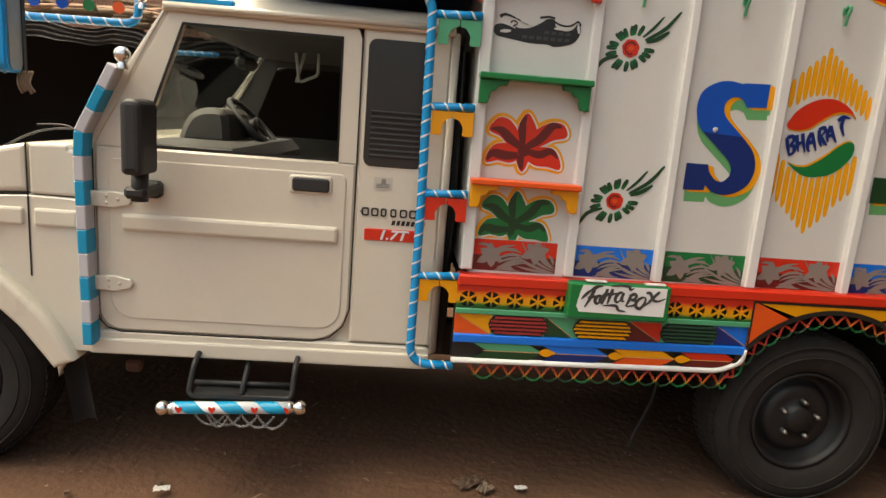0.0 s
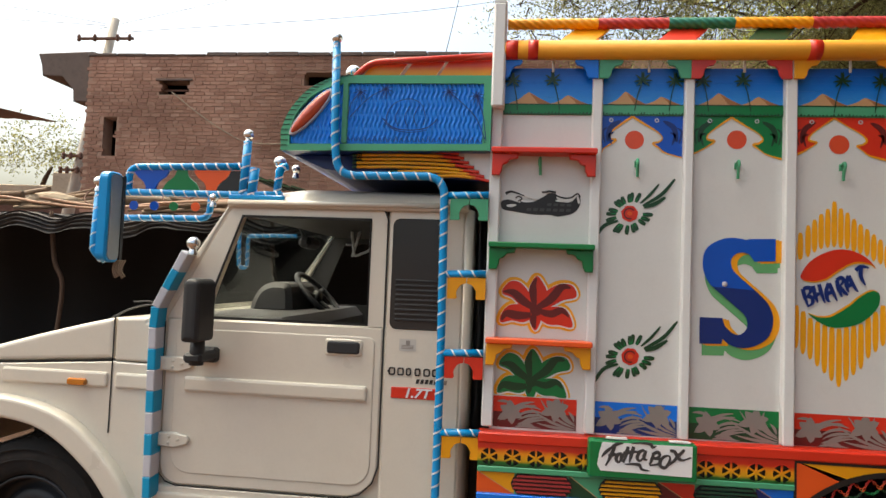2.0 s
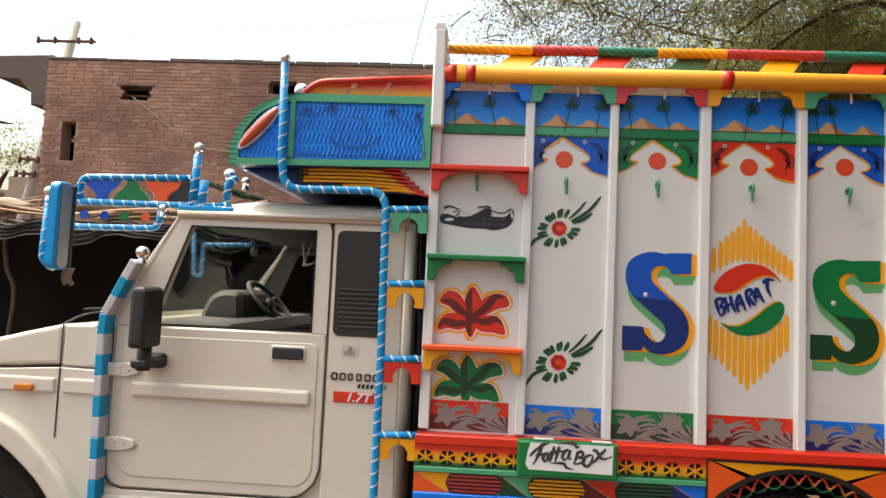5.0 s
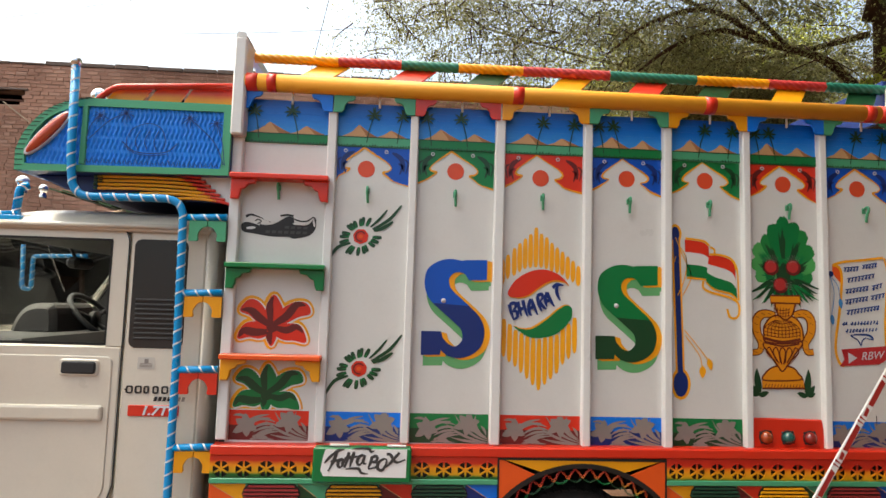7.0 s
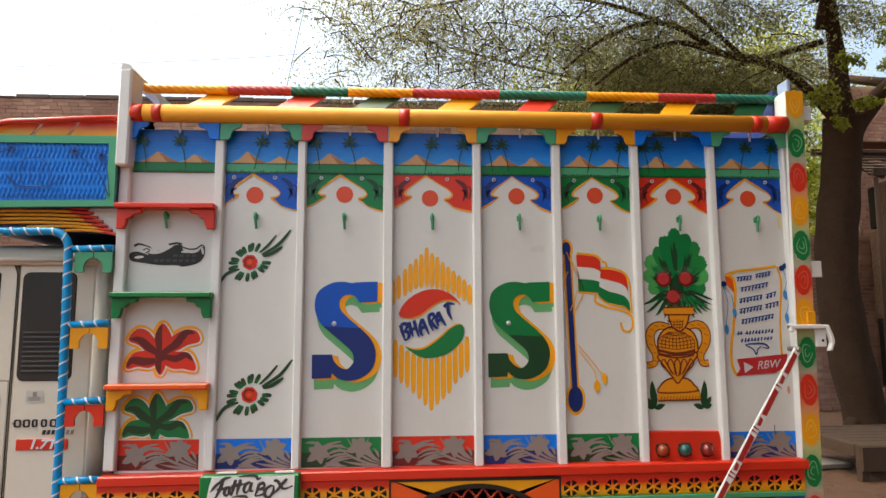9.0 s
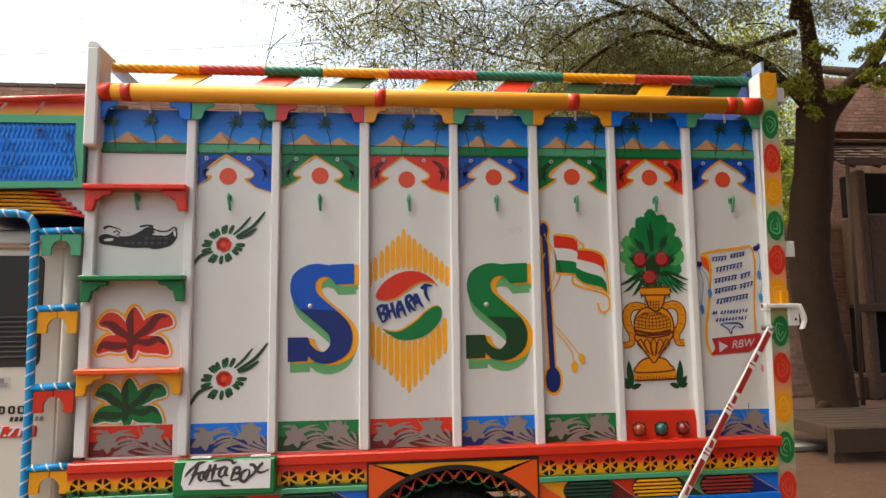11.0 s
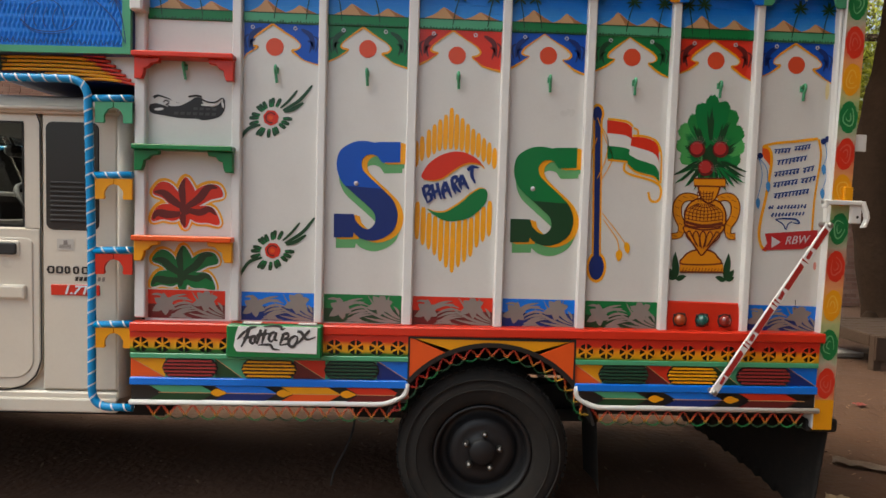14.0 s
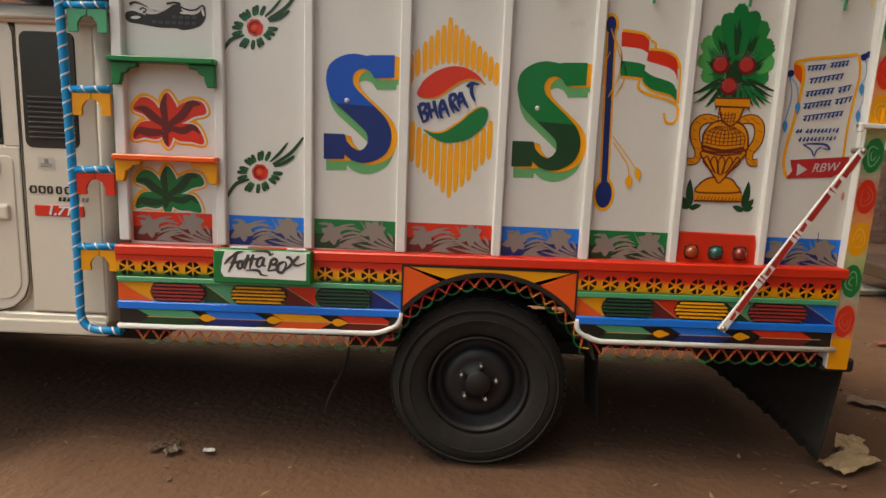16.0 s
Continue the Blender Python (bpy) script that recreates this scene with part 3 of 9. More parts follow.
def build_pole():
    pole = thing("utility_pole", (-14.1, 14, 0), "leaning pale concrete electricity pole with insulators", "utility pole")
    top, bot = Vector((-12.90, 14, 8.6)), Vector((-14.55, 14, 0))
    bm = bmesh.new()
    tube(bm, [bot, bot.lerp(top, 0.5), top], 0.2, 10, radii=[0.19, 0.15, 0.11])
    part("shaft", bm, material("pale_pole_concrete", (0.52, 0.46, 0.38), 0.9, var=0.15, bump=0.08), pole)
    for z, w in ((7.95, 0.8), (4.6, 0.35), (4.2, 0.35)):
        c = bot.lerp(top, z / 8.5)
        bm = boxes((c.x - w, c.x + w, 13.78, 13.86, z - 0.035, z + 0.035), bevel=0.01)
        part("crossarm", bm, M_rust, pole)
        for s in (-0.95, -0.35, 0.5, 0.95):
            bm = bmesh.new()
            lathe(bm, [(0.0, -0.12), (0.035, -0.12), (0.06, -0.06), (0.035, -0.03), (0.055, 0.01), (0.025, 0.08), (0, 0.08)], (c.x + s * w, 13.7, z), "z", 12)
            part("insulator", bm, M_rust, pole)
    for k, (a, b) in enumerate(((( -13.2, 14, 8.4), (-40, 6, 9.5)), ((-12.9, 14, 8.4), (-38, 0, 11)), ((-12.6, 14, 8.2), (8, 26, 17)), ((-13.4, 14, 8.3), (5, 22, 19)), ((-3.4, 12, 5.6), (-1.2, 9.5, 14.0)))):
        a, b = Vector(a), Vector(b)
        mid = a.lerp(b, 0.5) - Vector((0, 0, 0.9 if k < 4 else 0))
        loose_cable("overhead_wire", [a, mid, b], 0.008, M_black, "thin dark overhead electric wire")


def build_distance():
    wall = thing("far_compound_wall", (-18, 20, 0), "low sunlit cream plastered compound wall", "wall")
    part("plaster", boxes((-32, -15.3, 20, 20.3, 0, 4.6), (-19.2, -17.6, 19.9, 20.4, 0, 5.1), bevel=0.03), M_cream_wall, wall)
    part("brick_course", boxes((-32, -10, 19.8, 19.95, 0, 4.05)), M_rust, wall)
    hut = thing("lean_to_roof", (-21, 18, 0), "tin lean-to roof on a thin iron post", "roof")
    bm = bmesh.new()
    sheet(bm, 20, 6, lambda u, v: (-24 + 5.2 * u, 16.5 + 3 * v, 6.7 + 0.3 * (1 - u) + 0.25 * v + 0.02 * math.sin(u * 90)))
    part("tin_sheet", bm, M_rust, hut)
    bm = bmesh.new()
    tube(bm, [(-18.95, 16.6, 0), (-18.95, 16.6, 6.65)], 0.05, 8)
    part("post", bm, M_rust, hut)


M_leaf = bpy.data.materials.new("dusty_leaves")
M_leaf.use_nodes = True
ln, ll = M_leaf.node_tree.nodes, M_leaf.node_tree.links
lg, lr = ln.new("ShaderNodeNewGeometry"), ln.new("ShaderNodeValToRGB")
ll.new(lg.outputs["Random Per Island"], lr.inputs["Fac"])
le = lr.color_ramp.elements
le[0].color, le[1].color = (0.12, 0.115, 0.045, 1), (0.38, 0.36, 0.14, 1)
le.new(0.5).color = (0.22, 0.215, 0.082, 1)
ll.new(lr.outputs["Color"], ln["Principled BSDF"].inputs["Base Color"])
ln["Principled BSDF"].inputs["Roughness"].default_value = 0.6
ltr, lad = ln.new("ShaderNodeBsdfTranslucent"), ln.new("ShaderNodeMixShader")
ll.new(lr.outputs["Color"], ltr.inputs["Color"])
lad.inputs["Fac"].default_value = 0.55
ll.new(ln["Principled BSDF"].outputs[0], lad.inputs[1])
ll.new(ltr.outputs[0], lad.inputs[2])
ll.new(lad.outputs[0], ln["Material Output"].inputs["Surface"])


# brighter yellow-green copy of the leaf material, sunlight put into its colour
M_sunlit_leaf = M_leaf.copy()
M_sunlit_leaf.name = "leaves_with_painted_sun"
for stop, c in zip(M_sunlit_leaf.node_tree.nodes[lr.name].color_ramp.elements, ((0.22, 0.26, 0.035), (0.40, 0.44, 0.06), (0.60, 0.60, 0.10))):
    stop.color = (*c, 1)


def crown(tree, tw, clumps, count, size, mat, nr, rng):
    """Twigs and small leaves round the given clumps."""
    leaves = []
    total = sum(c[4] for c in clumps)
    for cx, cy, cz, rad, weight, flatness in clumps:
        n_leaf = int(count * weight / total * (0.62 if cx < 2.2 and cy > 5 and cz < 7.9 else 0.9 if cx < 3.3 and cy > 5 else 1.6 if cx < 5.7 and cy > 5 and cz < 7 else 1))
        twigs, tb = [], bmesh.new()
        for k in range(max(4, min(int(weight * 7), 40))):
            d = Vector((rng.gauss(0, 1), rng.gauss(0, 1), rng.gauss(0, flatness))).normalized()
            a = Vector((cx, cy, cz)) + Vector((rng.uniform(-1, 1), rng.uniform(-1, 1), rng.uniform(-0.8, 0.8) * min(1, flatness * 1.6))) * rad * 0.85
            b = a + d * rad * rng.uniform(0.3, 0.75) - Vector((0, 0, rad * rng.uniform(0, 0.3)))
            m = a.lerp(b, 0.5) + Vector((rng.uniform(-.15, .15), rng.uniform(-.15, .15), rng.uniform(0, 0.2))) * rad
            path = smooth_loop([a, m, b], 4, closed=False)
            tube(tb, path, 0.01, 4, radii=[0.011 * (1 - 0.75 * i / (len(path) - 1)) for i in range(len(path))], cap=False)
            twigs.append(path)
        tmp = bpy.data.meshes.new("twig")
        tb.to_mesh(tmp)
        tb.free()
        tw.from_mesh(tmp)
        bpy.data.meshes.remove(tmp)
        spots = np.array([[tuple(p) for p in path] for path in twigs])
        pick = nr.randint(0, len(twigs), n_leaf)
        step_ = np.minimum((spots.shape[1] * nr.random_sample(n_leaf) ** 0.6).astype(int), spots.shape[1] - 1)
        p = spots[pick, step_] + nr.normal(0, 1, (n_leaf, 3)) * (rad * 0.20 * np.array((1, 1, 0.8)))
        a = nr.normal(0, 1, (n_leaf, 3))
        a /= np.linalg.norm(a, axis=1)[:, None]
        b = np.cross(a, nr.normal(0, 1, (n_leaf, 3)))
        b *= 0.42 / np.linalg.norm(b, axis=1)[:, None]
        s = (size * nr.uniform(0.6, 1.3, n_leaf))[:, None]
        leaves.append(np.stack((p - a * s, p + b * s, p + a * s, p - b * s), axis=1).reshape(-1, 3))
    me = bpy.data.meshes.new("crown")
    co = np.concatenate(leaves).astype(np.float32)
    quads = len(co) // 4
    me.vertices.add(len(co))
    me.vertices.foreach_set("co", co.ravel())
    me.loops.add(len(co))
    me.loops.foreach_set("vertex_index", np.arange(len(co), dtype=np.int32))
    me.polygons.add(quads)
    me.polygons.foreach_set("loop_start", np.arange(0, len(co), 4, dtype=np.int32))
    me.update(calc_edges=True)
    me.materials.append(mat)
    ob = new("crown", me)
    attach(ob, tree)


def build_tree(name, root, limbs, clumps, count, size, seed, label, foliage=None, sprouts=()):
    """A tapered trunk with limbs, twigs and a crown of small leaves round the twigs."""
    rng = random.Random(seed)
    tree = thing(name, root, label, "tree")
    bm = bmesh.new()
    for pts, r0, r1 in limbs:
        path = smooth_loop(pts, 7, closed=False)
        n = len(path)
        tube(bm, path, r0, 10, radii=[(r0 + (r1 - r0) * i / (n - 1)) * (1 + 0.10 * noise.noise(Vector(path[i]) * 2.5)) for i in range(n)])
    part("trunk", bm, M_bark, tree)
    nr = np.random.RandomState(seed)
    tw = bmesh.new()
    crown(tree, tw, clumps, count, size, foliage or M_leaf, nr, rng)
    if sprouts:
        crown(tree, tw, sprouts, 5200, 0.036, M_sunlit_leaf, nr, rng)
    part("twig_mass", tw, M_bark, tree)["kind"] = "stuff"
    return tree


def build_trees():
    limbs = [([(5.86, 5.5, -0.1), (5.82, 5.5, 0.4), (5.68, 5.5, 1.2), (5.60, 5.5, 1.9), (5.62, 5.5, 2.6), (5.74, 5.5, 3.4), (5.83, 5.5, 4.1), (5.86, 5.5, 4.35)], 0.29, 0.25),
             ([(5.86, 5.5, -0.1), (6.02, 5.42, 0.12), (6.2, 5.3, -0.02)], 0.16, 0.05), ([(5.75, 5.5, -0.1), (5.58, 5.4, 0.2), (5.45, 5.3, -0.02)], 0.15, 0.05),
             ([(5.83, 5.5, 4.15), (5.79, 5.45, 4.6), (5.77, 5.4, 5.1), (5.65, 5.3, 5.8), (5.5, 5.2, 7.0)], 0.19, 0.06),
             ([(5.86, 5.5, 4.0), (6.1, 5.5, 4.35), (6.45, 5.5, 4.75), (6.88, 5.5, 5.19), (7.8, 5.8, 6.4)], 0.16, 0.06),
             ([(5.68, 5.4, 4.3), (5.0, 5.4, 5.0), (4.1, 5.4, 5.24), (3.44, 5.4, 5.38), (2.8, 5.4, 5.13), (2.3, 5.4, 4.75)], 0.07, 0.018),
             ([(4.1, 5.4, 5.24), (3.3, 5.4, 5.66), (2.5, 5.4, 5.45), (1.9, 5.5, 5.0)], 0.05, 0.016),
             ([(5.5, 5.3, 6.0), (4.2, 5.6, 7.0), (2.6, 5.9, 7.2), (1.0, 6.0, 7.0)], 0.045, 0.012),
             ([(3.4, 5.4, 5.62), (2.4, 5.5, 6.0), (1.0, 5.6, 6.1), (-0.4, 5.6, 5.8)], 0.032, 0.010),
             ([(4.4, 5.4, 5.2), (3.0, 5.2, 6.2), (1.6, 5.1, 6.5), (0.3, 5.0, 6.3)], 0.035, 0.012),
             ([(6.6, 5.5, 4.8), (7.6, 5.2, 5.3), (8.8, 5.0, 5.3)], 0.08, 0.03),
             # the limbs that reach overhead are unseen and carry the added shade clumps
             ([(5.5, 5.3, 5.6), (5.2, 4.4, 6.5), (4.8, 3.2, 7.2), (4.4, 1.4, 7.7)], 0.09, 0.025), ([(6.9, 5.6, 5.2), (7.2, 4.4, 6.4), (7.4, 3.0, 7.0), (7.3, 1.3, 7.5)], 0.08, 0.025),
             ([(5.5, 5.3, 5.4), (4.6, 6.6, 5.5), (3.0, 7.4, 5.6), (0.4, 7.5, 6.2)], 0.05, 0.015), ([(4.6, 2.2, 7.4), (3.2, 0.6, 7.4), (1.8, -0.6, 7.3), (0.2, -1.0, 7.2)], 0.06, 0.015), ([(4.8, 3.2, 7.2), (3.0, 3.2, 7.8), (0.8, 3.2, 8.1), (-1.4, 3.2, 8.2)], 0.05, 0.015), ([(6.6, 5.5, 4.9), (6.8, 7.0, 5.6), (7.4, 8.0, 6.1)], 0.08, 0.03)]
    clumps = [(-0.7, 5.6, 5.7, 0.75, 4, 0.6), (0.3, 5.5, 5.3, 0.8, 5, 0.6), (0.4, 5.4, 6.3, 0.9, 5, 0.6), (1.3, 5.5, 5.6, 0.85, 4, 0.6), (1.5, 5.5, 6.6, 1.0, 4, 0.6),
              (2.4, 5.5, 5.25, 0.8, 4, 0.6), (2.6, 5.6, 6.2, 1.0, 4, 0.6), (3.4, 5.5, 5.2, 0.8, 4, 0.5), (3.7, 5.6, 6.4, 1.1, 5, 0.6), (1.0, 5.6, 7.3, 1.0, 3, 0.6), (2.6, 5.8, 7.6, 1.1, 4, 0.6),
              (4.4, 5.4, 5.3, 0.8, 4, 0.6), (5.0, 5.6, 6.6, 1.1, 5, 0.7), (4.2, 5.6, 7.8, 1.1, 4, 0.7), (6.0, 5.6, 6.0, 0.6, 1.5, 0.6), (6.6, 5.2, 6.7, 1.0, 3, 0.6),
              (7.8, 5.4, 6.1, 0.7, 1, 0.6), (8.4, 5.4, 6.6, 1.0, 2, 0.6), (6.0, 5.4, 8.2, 1.2, 4, 0.7),
              (-0.2, 7.4, 6.6, 1.2, 2, 0.6), (1.6, 7.8, 6.4, 1.2, 2, 0.6), (3.4, 8.0, 6.2, 1.3, 3, 0.6), (5.2, 8.2, 6.2, 1.2, 5, 0.6), (7.2, 8.0, 6.6, 1.1, 1.5, 0.6), (9.2, 7.0, 6.6, 1.1, 1.5, 0.6), (2.2, 7.6, 8.0, 1.3, 2, 0.6), (5.0, 8.0, 8.0, 1.4, 3, 0.6), (8.0, 7.4, 8.0, 1.4, 4, 0.6),
              # unseen dense clumps overhead, added to shade the yard and ground
              (2.0, 3.4, 7.6, 1.3, 11, 0.35), (4.0, 3.2, 7.4, 1.4, 17, 0.35), (6.0, 3.0, 7.2, 1.4, 17, 0.35), (8.2, 3.2, 7.2, 1.4, 15, 0.35), (3.4, 1.4, 7.8, 1.3, 15, 0.35), (5.4, 1.0, 7.6, 1.4, 17, 0.35), (7.4, 1.2, 7.6, 1.4, 16, 0.35),
              (-0.2, 4.4, 8.2, 1.3, 13, 0.35), (0.4, 2.4, 8.2, 1.3, 13, 0.35), (1.6, 1.6, 8.0, 1.3, 13, 0.35), (2.0, 4.8, 8.4, 1.3, 12, 0.35),
              (4.6, 6.0, 4.4, 0.5, 3, 0.6), (-1.0, 6.0, 5.4, 0.8, 4, 0.6), (0.2, 6.4, 5.7, 0.9, 5, 0.6), (1.4, 6.2, 5.3, 0.8, 5, 0.6), (2.8, 6.4, 5.5, 0.9, 5, 0.6),
              (2.7, 7.0, 4.95, 0.8, 6, 0.5), (3.6, 7.2, 5.0, 0.8, 8, 0.5), (4.5, 7.2, 5.1, 0.8, 8, 0.5), (5.3, 7.0, 5.0, 0.8, 8, 0.5), (4.1, 6.4, 4.7, 0.6, 6, 0.5), (5.0, 6.4, 4.75, 0.6, 6, 0.5), (6.2, 6.8, 5.6, 0.6, 2, 0.6)]
    # more unseen overhead clumps, added to darken the truck's tail and the ground
    clumps += [(3.0, 2.6, 6.5, 1.0, 18, 0.35), (4.5, 2.4, 6.4, 1.1, 20, 0.35), (3.6, 1.2, 6.6, 1.0, 16, 0.35), (5.6, 3.4, 6.5, 1.0, 16, 0.35), (0.6, -0.8, 7.3, 1.3, 18, 0.35), (1.8, 0.2, 7.3, 1.3, 18, 0.35), (1.6, -1.8, 7.2, 1.2, 16, 0.35), (2.8, -1.0, 7.2, 1.3, 18, 0.35), (3.8, 0.2, 7.3, 1.3, 16, 0.35), (3.6, -2.2, 7.1, 1.2, 14, 0.35)]
    sprouts = [(5.25, 5.0, 4.5, 0.16, 3, 0.7), (5.42, 5.0, 4.15, 0.10, 1, 0.6), (5.55, 4.95, 5.0, 0.14, 1.5, 0.6), (5.75, 5.0, 4.42, 0.12, 1, 0.25), (5.95, 5.0, 4.45, 0.10, 1, 0.25), (6.4, 5.1, 4.75, 0.12, 1.5, 0.5), (6.5, 5.2, 5.1, 0.16, 2, 0.6), (6.85, 5.2, 4.75, 0.22, 3, 0.4), (7.2, 5.3, 4.95, 0.25, 3, 0.4), (6.35, 5.1, 5.5, 0.2, 2, 0.7), (7.0, 5.3, 5.6, 0.25, 2.5, 0.6), (7.5, 5.4, 5.4, 0.3, 3, 0.6)]
    build_tree("yard_tree", (5.65, 5.5, 0), limbs, clumps, 760000, 0.0215, 11, "spreading acacia tree with dark trunk and fine dusty leaves", None, sprouts)
    limbs = [([(6.5, 12, 0), (6.4, 12, 2.5), (6.0, 12, 4.5), (5.0, 12, 6.5)], 0.3, 0.08), ([(6.3, 12, 3), (7.6, 12, 5), (9.2, 12, 6.5)], 0.15, 0.05), ([(6.4, 12, 2.4), (6.7, 10.8, 3.6), (6.9, 9.8, 4.4)], 0.07, 0.02)]
    clumps = [(3.0, 12, 6.0, 1.3, 4, 0.7), (4.8, 12, 6.6, 1.5, 5, 0.7), (6.8, 12, 6.0, 1.6, 6, 0.7), (8.8, 12, 6.2, 1.6, 6, 0.7), (10.8, 12, 5.4, 1.5, 5, 0.7), (5.6, 12, 4.9, 1.0, 3, 0.7), (7.8, 12, 7.6, 1.6, 5, 0.7), (6.6, 11.5, 3.4, 0.9, 3, 0.8), (9.0, 11.5, 4.6, 1.0, 5, 0.8), (8.6, 11.5, 3.2, 1.0, 5, 0.8), (9.6, 11.6, 2.4, 1.0, 4, 0.8), (10.6, 12, 4.4, 1.2, 5, 0.8), (12.2, 12, 5.2, 1.4, 6, 0.8), (6.6, 9.6, 3.4, 0.5, 5, 0.9), (6.9, 9.8, 4.3, 0.6, 6, 0.9), (7.2, 9.8, 5.2, 0.6, 4, 0.8)]
    build_tree("far_tree", (6.5, 12, 0), limbs, clumps, 80000, 0.055, 12, "dense yellow-green tree behind the yard", M_sunlit_leaf)
    limbs = [([(-23, 24, 0), (-23, 24, 4.5), (-22.5, 24, 6)], 0.2, 0.06)]
    build_tree("street_tree", (-23, 24, 0), limbs, [(-23, 24, 7.0, 1.5, 4, 0.7), (-21.4, 24, 6.6, 1.2, 3, 0.7), (-24.5, 24, 6.6, 1.3, 3, 0.7)], 4200, 0.075, 13, "pale green tree beyond the compound wall")


def build_yard():
    # brick wall and mud hut beyond the tree
    wall = thing("yard_brick_wall", (8.5, 8, 0), "worn brick yard wall in deep shade", "wall")
    core = part("wall_core", boxes((6.6, 12, 8.0, 8.25, 0, 3.05), (8.1, 12, 8.9, 9.1, 2.6, 6.2)), M_mortar, wall)
    verts, faces = [], []
    for x0, x1, z0, z1, y in ((6.6, 12, 0.0, 3.05, 8.0), (8.1, 12, 2.95, 6.2, 8.9)):
        for c, z, hl, hh, dy in brick_rows(x0, x1, z0, z1):
            n = len(verts)
            verts += [(c + hl * a, y + 0.020 + dy * 0.6 + 0.03 * b, z + hh * d) for a, b, d in CUBE]
            faces += [tuple(n + k for k in f) for f in CUBE_F]
    me = bpy.data.meshes.new("brickwork")
    me.from_pydata(verts, [], faces)
    me.materials.append(M_brick)
    ob = new("brickwork", me)
    attach(ob, core)
    ob["kind"] = "stuff"
    hut = thing("mud_hut", (9, 7.4, 0), "dark mud hut with a ragged slatted awning", "hut")
    M_mud = material("red_mud_plaster", (0.085, 0.043, 0.027), 0.95, var=0.35, scale=2.2, grain=18, bump=0.25)
    part("wall", boxes((7.98, 11, 7.30, 7.95, 1.55, 3.15), bevel=0.04), M_mud, hut)
    part("pillar", boxes((7.80, 7.96, 7.22, 7.42, 0, 3.9), bevel=0.03), M_mud, hut)
    part("plinth", boxes((7.62, 11, 7.34, 7.9, 0, 0.42), bevel=0.04), M_mud, hut)
    # solid near-black blocks in place of the shaded doorway and loft
    part("doorway", boxes((7.98, 11, 7.5, 7.9, 0.42, 1.54), bevel=0.02), M_room_shade, hut)
    part("dark_loft", boxes((7.98, 11, 7.5, 7.9, 3.16, 3.9), bevel=0.02), M_room_shade, hut)
    part("lintel", boxes((7.6, 11, 7.20, 7.29, 1.46, 1.60), bevel=0.012), M_oldwood, hut)
    rg = random.Random(31)
    for j in range(9):
        bm = boxes((-0.02, 3.3, -0.03, 0.03, -0.012, 0.012), bevel=0.004)
        bm.transform(pose(7.10 + 0.05 * rg.uniform(-1, 1), 6.62 + 0.155 * j, 3.86 + 0.085 * j, 28, rg.uniform(-1.2, 1.2), rg.uniform(-1.5, 1.5)))
        part("roof_slat", bm, M_oldwood, hut)
    for i in range(8):
        bm = bmesh.new()
        x = 7.2 + 0.42 * i
        tube(bm, [(x, 6.52, 3.78), (x + 0.04, 7.98, 4.56)], 0.03, 6)
        part("rafter", bm, M_oldwood, hut)
    part("fascia", boxes((7.04, 10.8, 6.50, 6.54, 3.80, 3.93), bevel=0.006), M_oldwood, hut)
    part("ridge_board", boxes((7.0, 10.8, 7.9, 7.95, 4.50, 4.62), bevel=0.006), M_oldwood, hut)
    bm = boxes((7.25, 10.8, 7.45, 7.88, 4.62, 4.65), bevel=0.004)
    part("ragged_sheet", bm, M_rust, hut, "sagging rusty sheet on the awning")
    bm = bmesh.new()
    tube(bm, [(7.25, 6.8, 0), (7.30, 6.8, 3.85)], 0.035, 8)
    part("awning_post", bm, M_oldwood, hut)
    bm = bmesh.new()
    tube(bm, [(7.70, 7.9, 3.45), (7.80, 7.85, 3.06)], 0.022, 6)
    tagged(part("pale_stick", bm, M_cream_wall), "short pale stick standing on the brick wall", "stick")
    cot = thing("wooden_platform", (4.9, 3.9, 0), "low dark wooden platform on the dirt", "platform")
    part("frame", boxes((4.12, 6.0, 3.28, 3.36, 0.22, 0.34), (4.12, 6.0, 4.4, 4.48, 0.22, 0.34), (4.12, 4.2, 3.36, 4.4, 0.22, 0.34), (5.2, 5.28, 3.36, 4.4, 0.22, 0.34), bevel=0.01), M_oldwood, cot)
    for i in range(6):
        part("plank", boxes((4.2, 6.0, 3.38 + 0.17 * i, 3.53 + 0.17 * i, 0.31, 0.335), bevel=0.004), M_oldwood, cot)
    for x in (4.16, 5.9):
        for y in (3.32, 4.44):
            part("leg", boxes((x - 0.04, x + 0.04, y - 0.04, y + 0.04, -0.01, 0.24), bevel=0.006), M_oldwood, cot)
    # board added across the front where the shade under the platform would be
    part("side_board", boxes((4.12, 6.0, 3.255, 3.278, 0.10, 0.33), bevel=0.004), M_oldwood, cot, "added board in place of the shade under the platform")
    bm = bmesh.new()
    prism(bm, [(-0.38, -0.2), (0.3, -0.26), (0.42, 0.16), (-0.25, 0.24)], 0, 0.05, bevel=0.01)
    bmesh.ops.rotate(bm, cent=(0, 0, 0), matrix=Matrix.Rotation(radians(90), 3, "X"), verts=bm.verts)
    bmesh.ops.translate(bm, vec=(4.0, 4.0, 0.0), verts=bm.verts)
    tagged(part("stone_slab", bm, M_concrete), "flat grey-brown stone slab lying on the dirt", "slab")


# unseen plain walls, added to block sky light from the right of the yard
M_plaster = material("brown_mud_plaster", (0.16, 0.10, 0.07), 0.95, var=0.25, bump=0.1)
tagged(part("wall_south", boxes((0.6, 4.8, -3.75, -3.5, -0.05, 8.0), bevel=0.02), M_plaster), "unseen plain brown wall added to shade the yard from behind", "wall", kind="structure")
